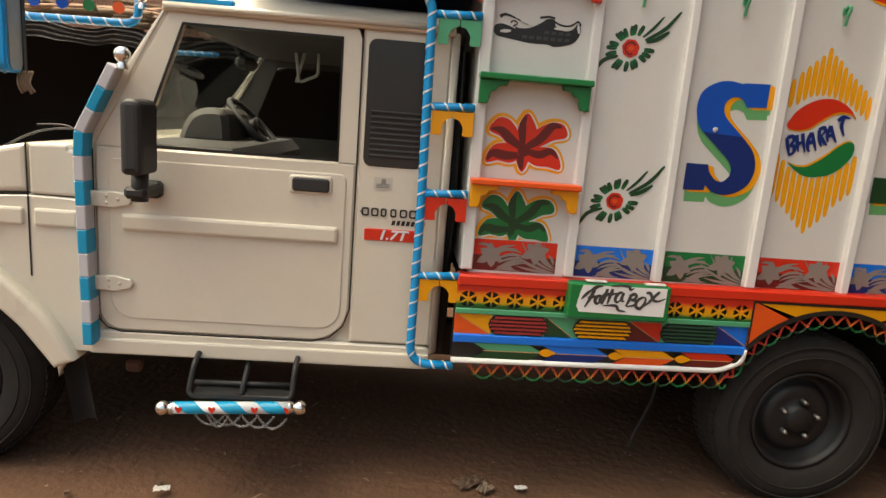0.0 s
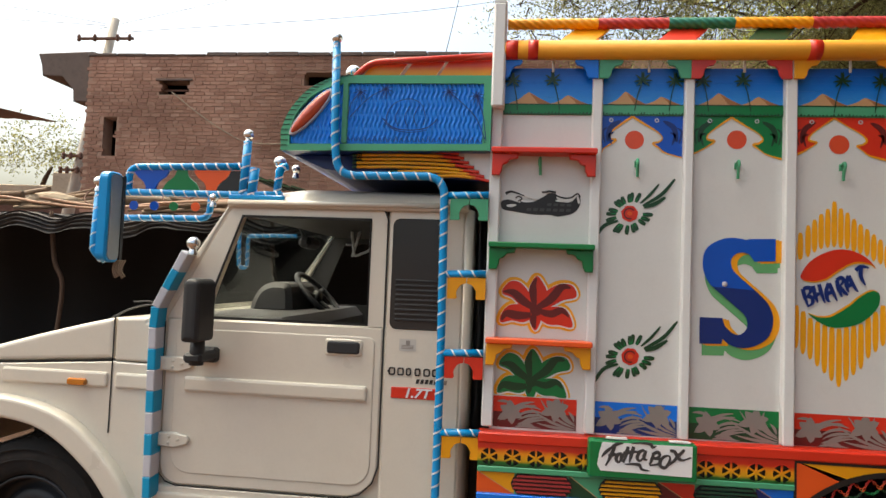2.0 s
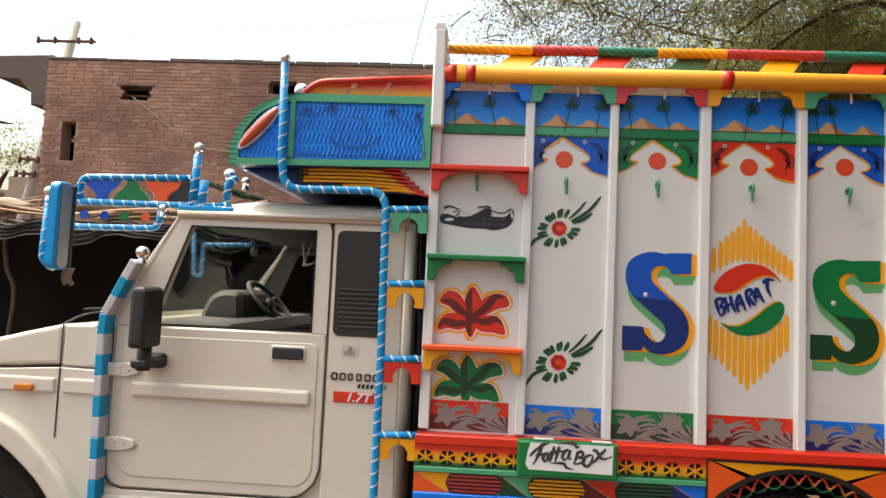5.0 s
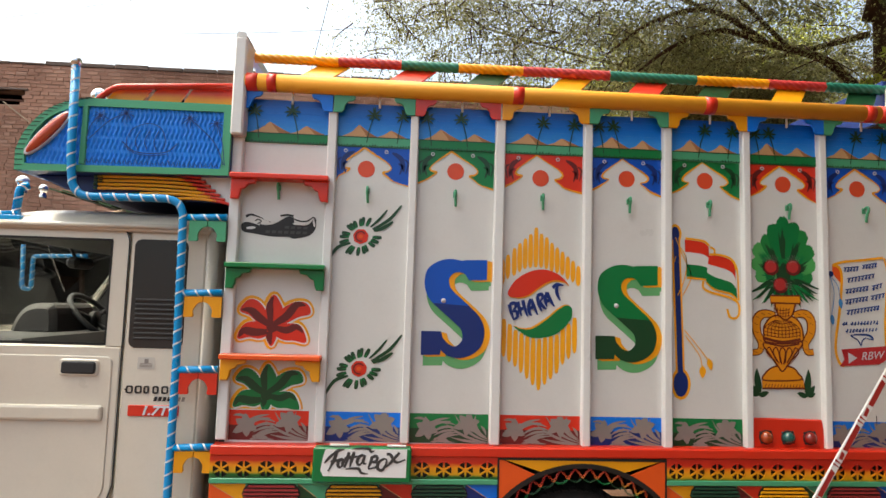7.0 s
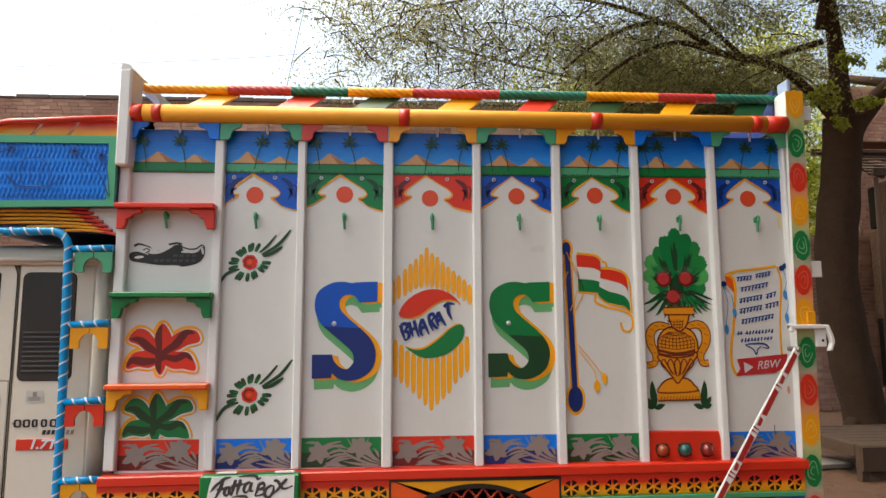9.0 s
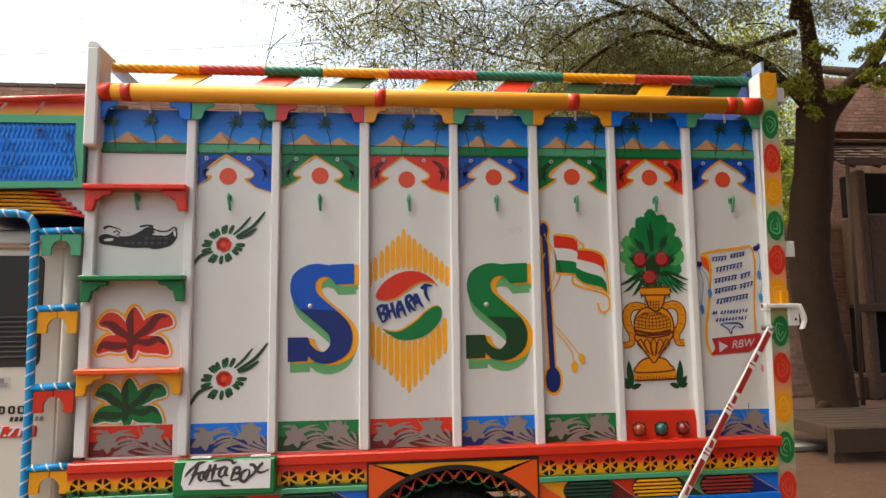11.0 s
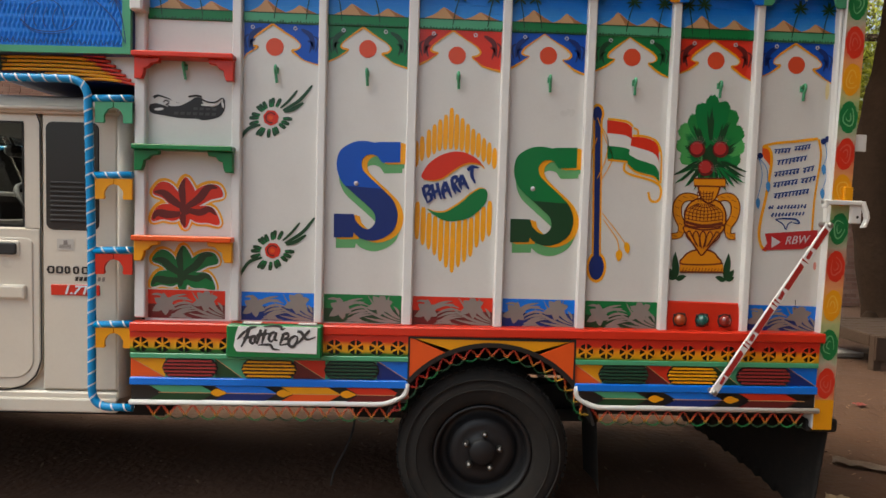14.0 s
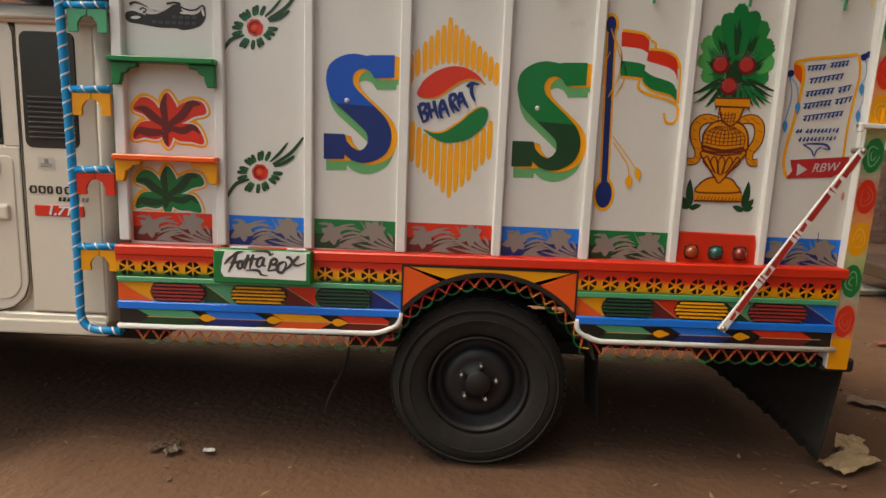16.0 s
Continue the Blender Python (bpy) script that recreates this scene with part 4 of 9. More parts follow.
tagged(part("wall_east", boxes((3.7, 4.0, -3.5, 1.4, -0.05, 7.5), bevel=0.02), M_plaster), "unseen plain brown side wall added to shade the tail", "wall", kind="structure")
tagged(part("wall_far_east", boxes((6.9, 7.15, 1.2, 4.6, -0.05, 7.5), bevel=0.02), M_plaster), "unseen plain brown wall added to shade the ground by the tree", "wall", kind="structure")
build_house()
build_shed()
build_roof_clutter()
loose_cable("wall_cable", [(-8.1, 8.9, 4.95), (-7.52, 8.93, 4.52), (-7.0, 8.93, 4.2), (-6.56, 8.93, 4.0), (-6.1, 8.93, 3.97), (-5.5, 8.93, 4.0)], 0.012, M_sack, "thin pale cable hanging on the brick wall")
build_pole()
build_distance()
build_trees()
build_yard()

# ---- the painted pickup truck ----
truck = thing("pickup_truck", (-1.0, 0.85, 0.0), "cream pickup truck with a tall hand-painted white cargo body", "truck")
NEAR, FAR = 0.02, 1.66          # faces of the cab
SIDE, BACK = 0.0, 1.72          # faces of the cargo body


def wheel(x, z, y, r, name="wheel", steer=0.0):
    bm = bmesh.new()
    prof = [(0.215, 0.03), (0.225, 0.0), (0.245, -0.012), (0.28, -0.022), (r - 0.07, -0.026), (r - 0.035, -0.012), (r - 0.012, 0.01), (r, 0.045), (r, 0.17), (r - 0.012, 0.21), (r - 0.07, 0.236), (0.22, 0.21)]
    lathe(bm, prof, (0, 0, 0), "y", 72)
    tread = bmesh.new()
    for k in range(72):
        a = 2 * math.pi * k / 72
        for yy, s in ((0.035, 0), (0.085, 0.5), (0.13, 0), (0.18, 0.5)):
            b = a + s * 2 * math.pi / 72
            m = Matrix.Translation((math.cos(b) * (r - 0.001), yy, math.sin(b) * (r - 0.001))) @ Matrix.Rotation(-b, 4, "Y")
            bmesh.ops.create_cube(tread, size=1, matrix=m @ Matrix.Diagonal((0.006, 0.036, 0.022, 1)))
    for v in bm.verts[:] + tread.verts[:]:
        if v.co.z < -r + 0.018:
            v.co.z = -r + 0.018
    for rr in (0.29, 0.335):
        lathe(bm, [(rr, -0.024), (rr + 0.002, -0.029), (rr + 0.006, -0.029), (rr + 0.008, -0.022)], (0, 0, 0), "y", 64)
    m = pose(x, y, z, 0, 0, steer)
    bm.transform(m)
    tyre = part("tyre", bm, M_rubber, truck, "worn dusty black tyre", smooth=False)
    tread.transform(m)
    part("tread", tread, M_rubber, tyre)["kind"] = "stuff"
    bm = bmesh.new()
    lathe(bm, [(0.218, 0.012), (0.214, 0.0), (0.203, 0.004), (0.196, 0.03), (0.188, 0.075), (0.160, 0.082), (0.150, 0.05), (0.128, 0.035), (0.105, 0.033), (0.062, 0.04), (0.058, 0.02), (0.05, 0.012), (0.0, 0.010)], (0, 0, 0), "y", 48)
    lathe(bm, [(0.218, 0.012), (0.2, 0.2), (0.0, 0.2)], (0, 0, 0), "y", 32)
    bm.transform(m)
    rim = part("rim", bm, M_rim, truck, "plain black steel rim")
    for k in range(5):
        a = radians(82 - 72 * k)
        bm = bmesh.new()
        lathe(bm, [(0.0, -0.008), (0.008, -0.008), (0.0115, 0.0), (0.0155, 0.006), (0.0155, 0.03)], (0.08 * math.cos(a), 0.012, 0.08 * math.sin(a)), "y", 6)
        bm.transform(m)
        part("wheel_nut", bm, M_nut, rim, "bare steel wheel nut")


wheel(-0.011, 0.366, 0.0, 0.378)
wheel(-3.485, 0.366, 0.05, 0.378, steer=3)
for x in (-0.011, -3.485):
    wheel(x, 0.366, BACK - 0.22, 0.378)

bm = boxes((-4.4, 1.5, 0.42, 0.52, 0.42, 0.58), (-4.4, 1.5, 1.2, 1.3, 0.42, 0.58), (-1.4, -1.3, 0.42, 1.3, 0.45, 0.55), (1.2, 1.3, 0.42, 1.3, 0.45, 0.55), bevel=0.01)
tube(bm, [(-0.011, 0.1, 0.366), (-0.011, 1.6, 0.366)], 0.05, 12)
ball(bm, (-0.011, 0.86, 0.366), 0.15)
tube(bm, [(-3.42, 0.2, 0.366), (-3.42, 1.5, 0.366)], 0.04, 10)
for y in (0.4, 1.3):
    box(bm, -0.62, 0.60, y - 0.035, y + 0.035, 0.40, 0.46)
box(bm, -3.9, -1.6, 0.5, 1.2, 0.34, 0.6)
box(bm, -1.25, -0.55, 0.75, 1.2, 0.32, 0.55)
part("chassis", bm, M_chassis, truck, "grimy black chassis and axles")
bm = boxes((-0.48, -0.02, 0.28, 1.45, 0.79, 0.82), (0.02, 0.5, 0.28, 1.45, 0.79, 0.82))
part("wheel_well", bm, M_chassis, truck)

# ---- cab ----
def rounded(x0, x1, z0, z1, r, n=5, corners=(1, 1, 1, 1)):
    """An outline with rounded corners: lower left, lower right, upper right, upper left."""
    out = []
    for k, (cx, cz, a0) in enumerate(((x0, z0, 180), (x1, z0, 270), (x1, z1, 0), (x0, z1, 90))):
        q = r * corners[k]
        if q == 0:
            out.append((cx, cz))
            continue
        ox, oz = cx + (q if cx == x0 else -q), cz + (q if cz == z0 else -q)
        out += [(ox + q * math.cos(radians(a0 + 90 * i / n)), oz + q * math.sin(radians(a0 + 90 * i / n))) for i in range(n + 1)]
    return out


bm = bmesh.new()
box(bm, -2.90, -1.605, NEAR + 0.03, FAR - 0.03, 0.52, 1.12, bevel=0.02)
prism(bm, [(-2.875, 1.12), (-2.875, 1.285), (-1.93, 1.285), (-1.93, 1.12)], NEAR + 0.05, NEAR + 0.07)
box(bm, -1.66, -1.605, NEAR + 0.02, FAR - 0.02, 1.1, 1.86, bevel=0.02)
body = part("cab_body", bm, M_cream, truck, "cream painted cab shell")
bm = bmesh.new()
prism(bm, rounded(-2.905, -1.605, 0.510, 0.600, 0.02), NEAR, NEAR + 0.05, bevel=0.008)
box(bm, -2.905, -1.605, NEAR - 0.012, NEAR + 0.02, 0.510, 0.572, bevel=0.008, seg=2)
part("sill", bm, M_cream, truck)
for y0, y1, tag in ((NEAR, NEAR + 0.045, "near"), (FAR - 0.045, FAR, "far")):
    bm = bmesh.new()
    prism(bm, [(-1.925, 0.605), (-1.605, 0.605), (-1.605, 1.80), (-1.925, 1.80)], y0, y1, bevel=0.01)
    quarter = part("quarter_panel", bm, M_cream, truck)
    bm = bmesh.new()
    low = rounded(-2.872, -1.93, 0.605, 1.305, 0.14, 8, (0.6, 1, 0, 0))
    prism(bm, low, y0, y1, bevel=0.008)
    prism(bm, [(-2.872, 1.305), (-2.715, 1.305), (-2.56, 1.752), (-2.53, 1.797), (-2.60, 1.797)], y0, y1)
    prism(bm, [(-2.56, 1.752), (-1.995, 1.752), (-1.995, 1.797), (-2.53, 1.797)], y0, y1)
    prism(bm, rounded(-1.995, -1.93, 1.305, 1.797, 0.04, 5, (0, 0, 1, 0)), y0, y1)
    door = part("door", bm, M_cream, truck, "cream front door with the window wound down" if tag == "near" else "")
    if tag == "far":
        bm = bmesh.new()
        prism(bm, [(-2.86, 1.05), (-1.94, 1.05), (-1.94, 1.32), (-2.86, 1.32)], y0 - 0.012, y0)
        prism(bm, [(-2.86, 1.32), (-2.69, 1.32), (-2.53, 1.74), (-2.60, 1.79)], y0 - 0.012, y0)
        prism(bm, [(-2.58, 1.73), (-1.94, 1.73), (-1.94, 1.79), (-2.58, 1.79)], y0 - 0.0125, y0)
        prism(bm, [(-2.02, 1.30), (-1.62, 1.30), (-1.62, 1.79), (-2.02, 1.79)], y0 - 0.013, y0)
        part("door_lining", bm, M_interior, door)
    if tag == "near":
        bm = bmesh.new()
        prism(bm, rounded(-2.825, -1.962, 0.655, 1.262, 0.085, 6, (1, 1, 0.35, 0.35)), NEAR - 0.005, NEAR + 0.004, bevel=0.0045, seg=2)
        part("pressed_panel", bm, M_cream, door)
        bm = bmesh.new()
        prism(bm, rounded(-2.775, -1.985, 0.998, 1.062, 0.012, 3), NEAR - 0.022, NEAR, bevel=0.012, seg=2)
        part("moulding", bm, M_cream, door)
        bm = bmesh.new()
        stroke(bm, [(-2.877, 1.29), (-2.877, 0.70), (-2.868, 0.65), (-2.84, 0.617), (-2.79, 0.602)] + [(-2.07, 0.602), (-2.0, 0.622), (-1.95, 0.67), (-1.927, 0.74), (-1.927, 1.75), (-1.94, 1.785), (-1.965, 1.802), (-2.59, 1.806)], 0.006, NEAR - 0.0035)
        part("door_gap", bm, M_seam, door, "dark gap round the door")
        bm = bmesh.new()
        stroke(bm, [(-2.715, 1.312), (-1.999, 1.312), (-1.999, 1.749), (-2.557, 1.749), (-2.712, 1.312)], 0.012, NEAR - 0.003)
        part("window_seal", bm, M_seam, door, "black rubber window seal")
        bm = bmesh.new()
        prism(bm, rounded(-2.172, -2.012, 1.180, 1.250, 0.015), NEAR - 0.012, NEAR, bevel=0.005)
        part("handle_bezel", bm, M_cream, door)
        bm = bmesh.new()
        prism(bm, rounded(-2.160, -2.023, 1.190, 1.240, 0.012), NEAR - 0.022, NEAR - 0.010, bevel=0.006, seg=2)
        part("door_handle", bm, M_plastic, door, "black pull handle")
        for z in (1.112, 0.795):
            bm = bmesh.new()
            prism(bm, [(-2.905, z - 0.028), (-2.80, z - 0.034), (-2.745, z - 0.018), (-2.735, z), (-2.745, z + 0.018), (-2.80, z + 0.030), (-2.905, z + 0.024)], NEAR - 0.020, NEAR - 0.004, bevel=0.005)
            tube(bm, [(-2.88, NEAR - 0.014, z - 0.032), (-2.88, NEAR - 0.014, z + 0.028)], 0.010, 8)
            for bx, bz in ((-2.825, 0.012), (-2.825, -0.014), (-2.785, 0.0)):
                lathe(bm, [(0.0, -0.006), (0.005, -0.005), (0.007, 0)], (bx, NEAR - 0.020, z + bz), "y", 8)
            part("hinge", bm, M_cream, door, "bolted cream strap hinge")
        bm = bmesh.new()
        prism(bm, rounded(-1.905, -1.682, 1.300, 1.757, 0.03), NEAR - 0.004, NEAR + 0.004, bevel=0.003)
        qw = part("quarter_window", bm, M_tint, quarter, "black tinted fixed side window")
        for i in range(9):
            bm = boxes((-1.885, -1.69, NEAR - 0.010, NEAR - 0.003, 1.335 + 0.02 * i, 1.346 + 0.02 * i), bevel=0.003)
            part("louvre_slat", bm, M_plastic, qw)
        bm = bmesh.new()
        flat(bm, rounded(-1.86, -1.79, 1.213, 1.262, 0.004), NEAR - 0.002)
        st = part("sticker", bm, enamel("pale_sticker", (0.50, 0.47, 0.42)), quarter, "small pale paper sticker")
        bm = bmesh.new()
        flat(bm, rounded(-1.832, -1.815, 1.238, 1.256, 0.001), NEAR - 0.003)
        for k in range(3):
            flat(bm, [(-1.85, 1.222 + 0.006 * k), (-1.80, 1.222 + 0.006 * k), (-1.80, 1.225 + 0.006 * k), (-1.85, 1.225 + 0.006 * k)], NEAR - 0.003)
        part("sticker_print", bm, M_grey, st)
        # maker's badge as plain shapes, and the load class
        bm = bmesh.new()
        for k, w in enumerate((0.028, 0.028, 0.022, 0.024, 0.028, 0.030)):
            x = -1.900 + 0.036 * k
            ring_prism(bm, rounded(x, x + w, 1.113, 1.145, 0.008, 3), rounded(x + 0.006, x + w - 0.006, 1.119, 1.139, 0.004, 3), NEAR - 0.004, NEAR)
        box(bm, -1.905, -1.895, NEAR - 0.004, NEAR, 1.126, 1.132)
        part("badge_bars", bm, M_black, quarter, "black raised bars of a badge")
        bm = bmesh.new()
        for k in range(5):
            x = -1.786 + 0.0185 * k
            flat(bm, [(x, 1.083), (x + 0.013, 1.083), (x + 0.017, 1.101), (x + 0.004, 1.101)], NEAR - 0.002)
        for k in range(2):
            x = -1.690 + 0.018 * k
            flat(bm, [(x, 1.083), (x + 0.012, 1.083), (x + 0.016, 1.101), (x + 0.004, 1.101)], NEAR - 0.002, 1)
        part("sub_badge_bars", bm, [M_black, M_grey], quarter)
        bm = bmesh.new()
        prism(bm, rounded(-1.886, -1.680, 1.020, 1.066, 0.006), NEAR - 0.005, NEAR, bevel=0.002)
        plate = part("load_badge", bm, M_red, quarter, "red load badge with white figures")
        words("load_badge_figures", "1.7T", 0.052, pose(-1.835, NEAR - 0.007, 1.027), M_tape, plate, shear=0.25, bold=0.0015, stretch=1.15)

for y0, y1 in ((NEAR, NEAR + 0.07), (FAR - 0.07, FAR)):
    bm = bmesh.new()
    prism(bm, [(-2.96, 1.28), (-2.878, 1.26), (-2.872, 1.305), (-2.60, 1.797), (-2.56, 1.81), (-2.615, 1.818)], y0, y1, bevel=0.012, seg=2)
    part("windscreen_pillar", bm, M_cream, truck)
bm = bmesh.new()
flat_pts = [(-2.93, NEAR + 0.07, 1.30), (-2.93, FAR - 0.07, 1.30), (-2.61, FAR - 0.07, 1.79), (-2.61, NEAR + 0.07, 1.79)]
bm.faces.new([bm.verts.new(p) for p in flat_pts])
got = bmesh.ops.extrude_face_region(bm, geom=bm.faces[:])
bmesh.ops.translate(bm, vec=(0.004, 0, -0.003), verts=[v for v in got["geom"] if isinstance(v, bmesh.types.BMVert)])
bmesh.ops.recalc_face_normals(bm, faces=bm.faces[:])
part("windscreen", bm, M_glass, truck, "slightly dusty windscreen").visible_shadow = False
bm = bmesh.new()


def roof_point(u, v):
    x, y = -2.625 + 1.03 * u, NEAR - 0.01 + (FAR - NEAR + 0.02) * v
    e = (4 * v * (1 - v)) ** 0.42 * min(1, (u + 0.05) * 3.2) ** 0.6
    return (x, y, 1.805 + 0.126 * e)


sheet(bm, 24, 30, roof_point)
got = bmesh.ops.extrude_face_region(bm, geom=bm.faces[:])
bmesh.ops.translate(bm, vec=(0, 0, -0.02), verts=[v for v in got["geom"] if isinstance(v, bmesh.types.BMVert)])
tube(bm, [(-2.62, NEAR - 0.012, 1.806), (-1.60, NEAR - 0.012, 1.812)], 0.012, 8)
part("roof", bm, M_cream, truck)
bm = bmesh.new()
low = [(-2.96, 1.28), (-2.96, 1.298), (-3.105, 1.292), (-3.105, 1.107), (-2.875, 1.107), (-2.875, 1.28)]
prism(bm, low, NEAR, FAR, bevel=0.012, seg=2)
part("scuttle", bm, M_cream, truck)
bm = bmesh.new()
prism(bm, [(-3.112, 1.115), (-3.112, 1.294), (-3.25, 1.262), (-3.45, 1.21), (-3.66, 1.150), (-4.1, 1.055), (-4.5, 0.99), (-4.5, 0.96), (-4.1, 1.03), (-3.66, 1.078)], NEAR + 0.004, FAR - 0.004, bevel=0.02, seg=3)
part("bonnet", bm, M_cream, truck, "cream bonnet")
bm = bmesh.new()
arch = [(-3.49 + 0.46 * math.cos(radians(a)), 0.40 + 0.455 * math.sin(radians(a))) for a in range(180, -1, -12)]
prism(bm, [(-2.875, 1.100), (-3.112, 1.105), (-3.66, 1.070), (-4.5, 0.95), (-4.5, 0.45), *arch, (-2.99, 0.51), (-2.875, 0.51)], NEAR, NEAR + 0.06, bevel=0.006)
part("front_wing", bm, M_cream, truck)
bm = bmesh.new()
prism(bm, [(-2.875, 1.100), (-4.5, 0.95), (-4.5, 0.45), (-2.875, 0.43)], FAR - 0.06, FAR)
box(bm, -4.52, -4.46, 0.1, 1.58, 0.45, 0.98)
part("front_wing", bm, M_cream, truck)
bm = bmesh.new()
outer = smooth_loop([(-4.07, 0.62), (-3.95, 0.85), (-3.70, 0.935), (-3.45, 0.920), (-3.25, 0.845), (-3.08, 0.695), (-3.0, 0.59), (-2.945, 0.488)], 5, closed=False)
inner = smooth_loop([(-3.95, 0.55), (-3.86, 0.75), (-3.68, 0.840), (-3.47, 0.828), (-3.32, 0.765), (-3.17, 0.645), (-3.09, 0.55), (-3.02, 0.455)], 5, closed=False)
prism(bm, outer + inner[::-1], NEAR - 0.055, NEAR + 0.2, bevel=0.018, seg=3)
part("wheel_arch_flare", bm, M_cream, truck, "bulging cream wheel arch flare")
bm = bmesh.new()
prism(bm, [(x, z - 0.01) for x, z in inner] + [(-2.99, 0.43), (-3.0, 1.0), (-4.2, 0.95), (-4.1, 0.5)], NEAR + 0.2, NEAR + 0.24)
part("wheel_liner", bm, M_chassis, truck)
bm = bmesh.new()
sheet(bm, 8, 8, lambda u, v: (-3.03 + 0.085 * u + 0.045 * (1 - v), NEAR + 0.02 + 0.05 * math.sin(u * 3), 0.20 + 0.28 * v))
part("mud_flap", bm, M_rubber, truck, "short dusty rubber mud flap")
bm = bmesh.new()
stroke(bm, [(-3.109, 1.296), (-3.109, 0.80)], 0.007, NEAR - 0.0025)
stroke(bm, [(-3.109, 1.109), (-3.66, 1.074), (-4.1, 1.03)], 0.009, NEAR - 0.0025)
part("bonnet_gap", bm, M_seam, truck, "dark shut line of the bonnet")
for x0, x1 in ((-3.62, -3.125), (-3.09, -2.935)):
    bm = bmesh.new()
    prism(bm, rounded(x0, x1, 0.992, 1.058, 0.012, 3), NEAR - 0.013, NEAR, bevel=0.010, seg=2)
    part("wing_moulding", bm, M_cream, truck)
bm = bmesh.new()
prism(bm, rounded(-3.298, -3.212, 0.998, 1.028, 0.012), NEAR - 0.030, NEAR - 0.012, bevel=0.006, seg=2)
part("indicator", bm, M_amber, truck, "small amber side indicator")
bm = bmesh.new()
tube(bm, smooth_loop([(-3.5, 0.45, 1.20), (-3.3, 0.45, 1.31), (-3.12, 0.46, 1.33), (-2.98, 0.5, 1.29)], 5, closed=False), 0.005, 6)
tube(bm, smooth_loop([(-3.14, 0.45, 1.325), (-3.2, 0.46, 1.345), (-3.3, 0.45, 1.34)], 5, closed=False), 0.004, 6)
part("wiper", bm, M_plastic, truck, "thin dark wiper arm")

# door mirror
bm = bmesh.new()
prism(bm, rounded(-2.682, -2.612, 1.228, 1.478, 0.028, 4, (0.6, 0.6, 1, 1)), -0.225, -0.085, bevel=0.022, seg=3)
mirror = part("door_mirror", bm, M_plastic, truck, "black plastic door mirror")
bm = bmesh.new()
box(bm, -2.700, -2.622, -0.16, 0.0, 1.140, 1.182, bevel=0.012)
tube(bm, [(-2.655, -0.13, 1.132), (-2.652, -0.13, 1.24)], 0.028, 12)
box(bm, -2.715, -2.625, -0.03, NEAR, 1.128, 1.190, bevel=0.010)
part("mirror_arm", bm, M_plastic, mirror)

# cabin
bm = boxes((-2.88, -2.37, 0.12, 1.56, 1.08, 1.315), bevel=0.05)
prism(bm, smooth_loop([(-2.83, 1.29), (-2.80, 1.385), (-2.75, 1.445), (-2.67, 1.466), (-2.60, 1.44), (-2.585, 1.29)], 4, closed=False), 0.74, 1.16, bevel=0.03)
part("dashboard", bm, M_dash, truck, "grey dashboard with an instrument cowl")
for y in (0.16, 0.86):
    bm = bmesh.new()
    prism(bm, [(-2.03, 0.8), (-1.86, 0.8), (-1.72, 1.50), (-1.80, 1.52), (-1.90, 1.48)], y, y + 0.62, bevel=0.04, seg=2)
    part("seat_back", bm, M_seat, truck)
bm = bmesh.new()
ring = [Vector((-2.545 - 0.125 * math.sin(a), 1.10 + 0.185 * math.cos(a), 1.385 + 0.125 * math.sin(a))) for a in (2 * math.pi * i / 32 for i in range(33))]
tube(bm, ring, 0.016, 8, cap=False)
for a in (0.3, 2.84, 4.71):
    tube(bm, [(-2.56, 1.10, 1.375), (-2.545 - 0.125 * math.sin(a), 1.10 + 0.185 * math.cos(a), 1.385 + 0.125 * math.sin(a))], 0.014, 6)
lathe(bm, [(0.0, -0.01), (0.05, 0.0), (0.055, 0.03), (0.0, 0.04)], (-2.57, 1.10, 1.37), "x", 14)
tube(bm, [(-2.56, 1.10, 1.375), (-2.74, 1.10, 1.25)], 0.032, 8)
part("steering_wheel", bm, M_plastic, truck, "black steering wheel")
bm = boxes((-2.60, -1.62, NEAR + 0.06, FAR - 0.06, 1.765, 1.79), (-1.69, -1.662, NEAR + 0.05, FAR - 0.05, 1.1, 1.8), (-2.88, -1.62, NEAR + 0.05, FAR - 0.05, 1.05, 1.075))
part("headlining", bm, M_interior, truck)
bm = boxes((-2.57, -2.50, 0.75, 0.95, 1.655, 1.715), bevel=0.02)
tube(bm, [(-2.56, 0.85, 1.70), (-2.60, 0.85, 1.78)], 0.008, 6)
part("rear_view_mirror", bm, M_plastic, truck)
bm = bmesh.new()
for p in ([(-2.31, 0.9, 1.76), (-2.29, 0.9, 1.62), (-2.2, 0.9, 1.66), (-2.20, 0.9, 1.77)], [(-2.27, 0.93, 1.77), (-2.31, 0.93, 1.62)]):
    tube(bm, round_path(p, 0.02), 0.008, 6)
part("grab_hanger", bm, M_tape, truck, "pale hanging wire frame")

# duct between cab and body
bm = bmesh.new()
bend = [(-1.606 + 0.034 * math.sin(radians(a)), NEAR + 0.055 - 0.055 * math.cos(radians(a))) for a in range(0, 91, 15)] + [(-1.572, 0.30), (-1.606, 0.30)]
lo_, hi_ = [bm.verts.new((x, y, 0.575)) for x, y in bend], [bm.verts.new((x, y, 1.80 if i < 7 else 1.79)) for i, (x, y) in enumerate(bend)]
for i in range(len(bend)):
    k = (i + 1) % len(bend)
    q = bm.faces.new((lo_[i], lo_[k], hi_[k], hi_[i]))
    q.smooth = i < 6
bm.faces.new(hi_)
bm.faces.new(lo_[::-1])
bmesh.ops.recalc_face_normals(bm, faces=bm.faces[:])
part("cab_rear_corner", bm, M_cream, truck, "rounded rear corner of the cab")
bm = bmesh.new()
tube(bm, [(-1.546, 0.24, 0.5), (-1.546, 0.24, 1.76)], 0.022, 14)
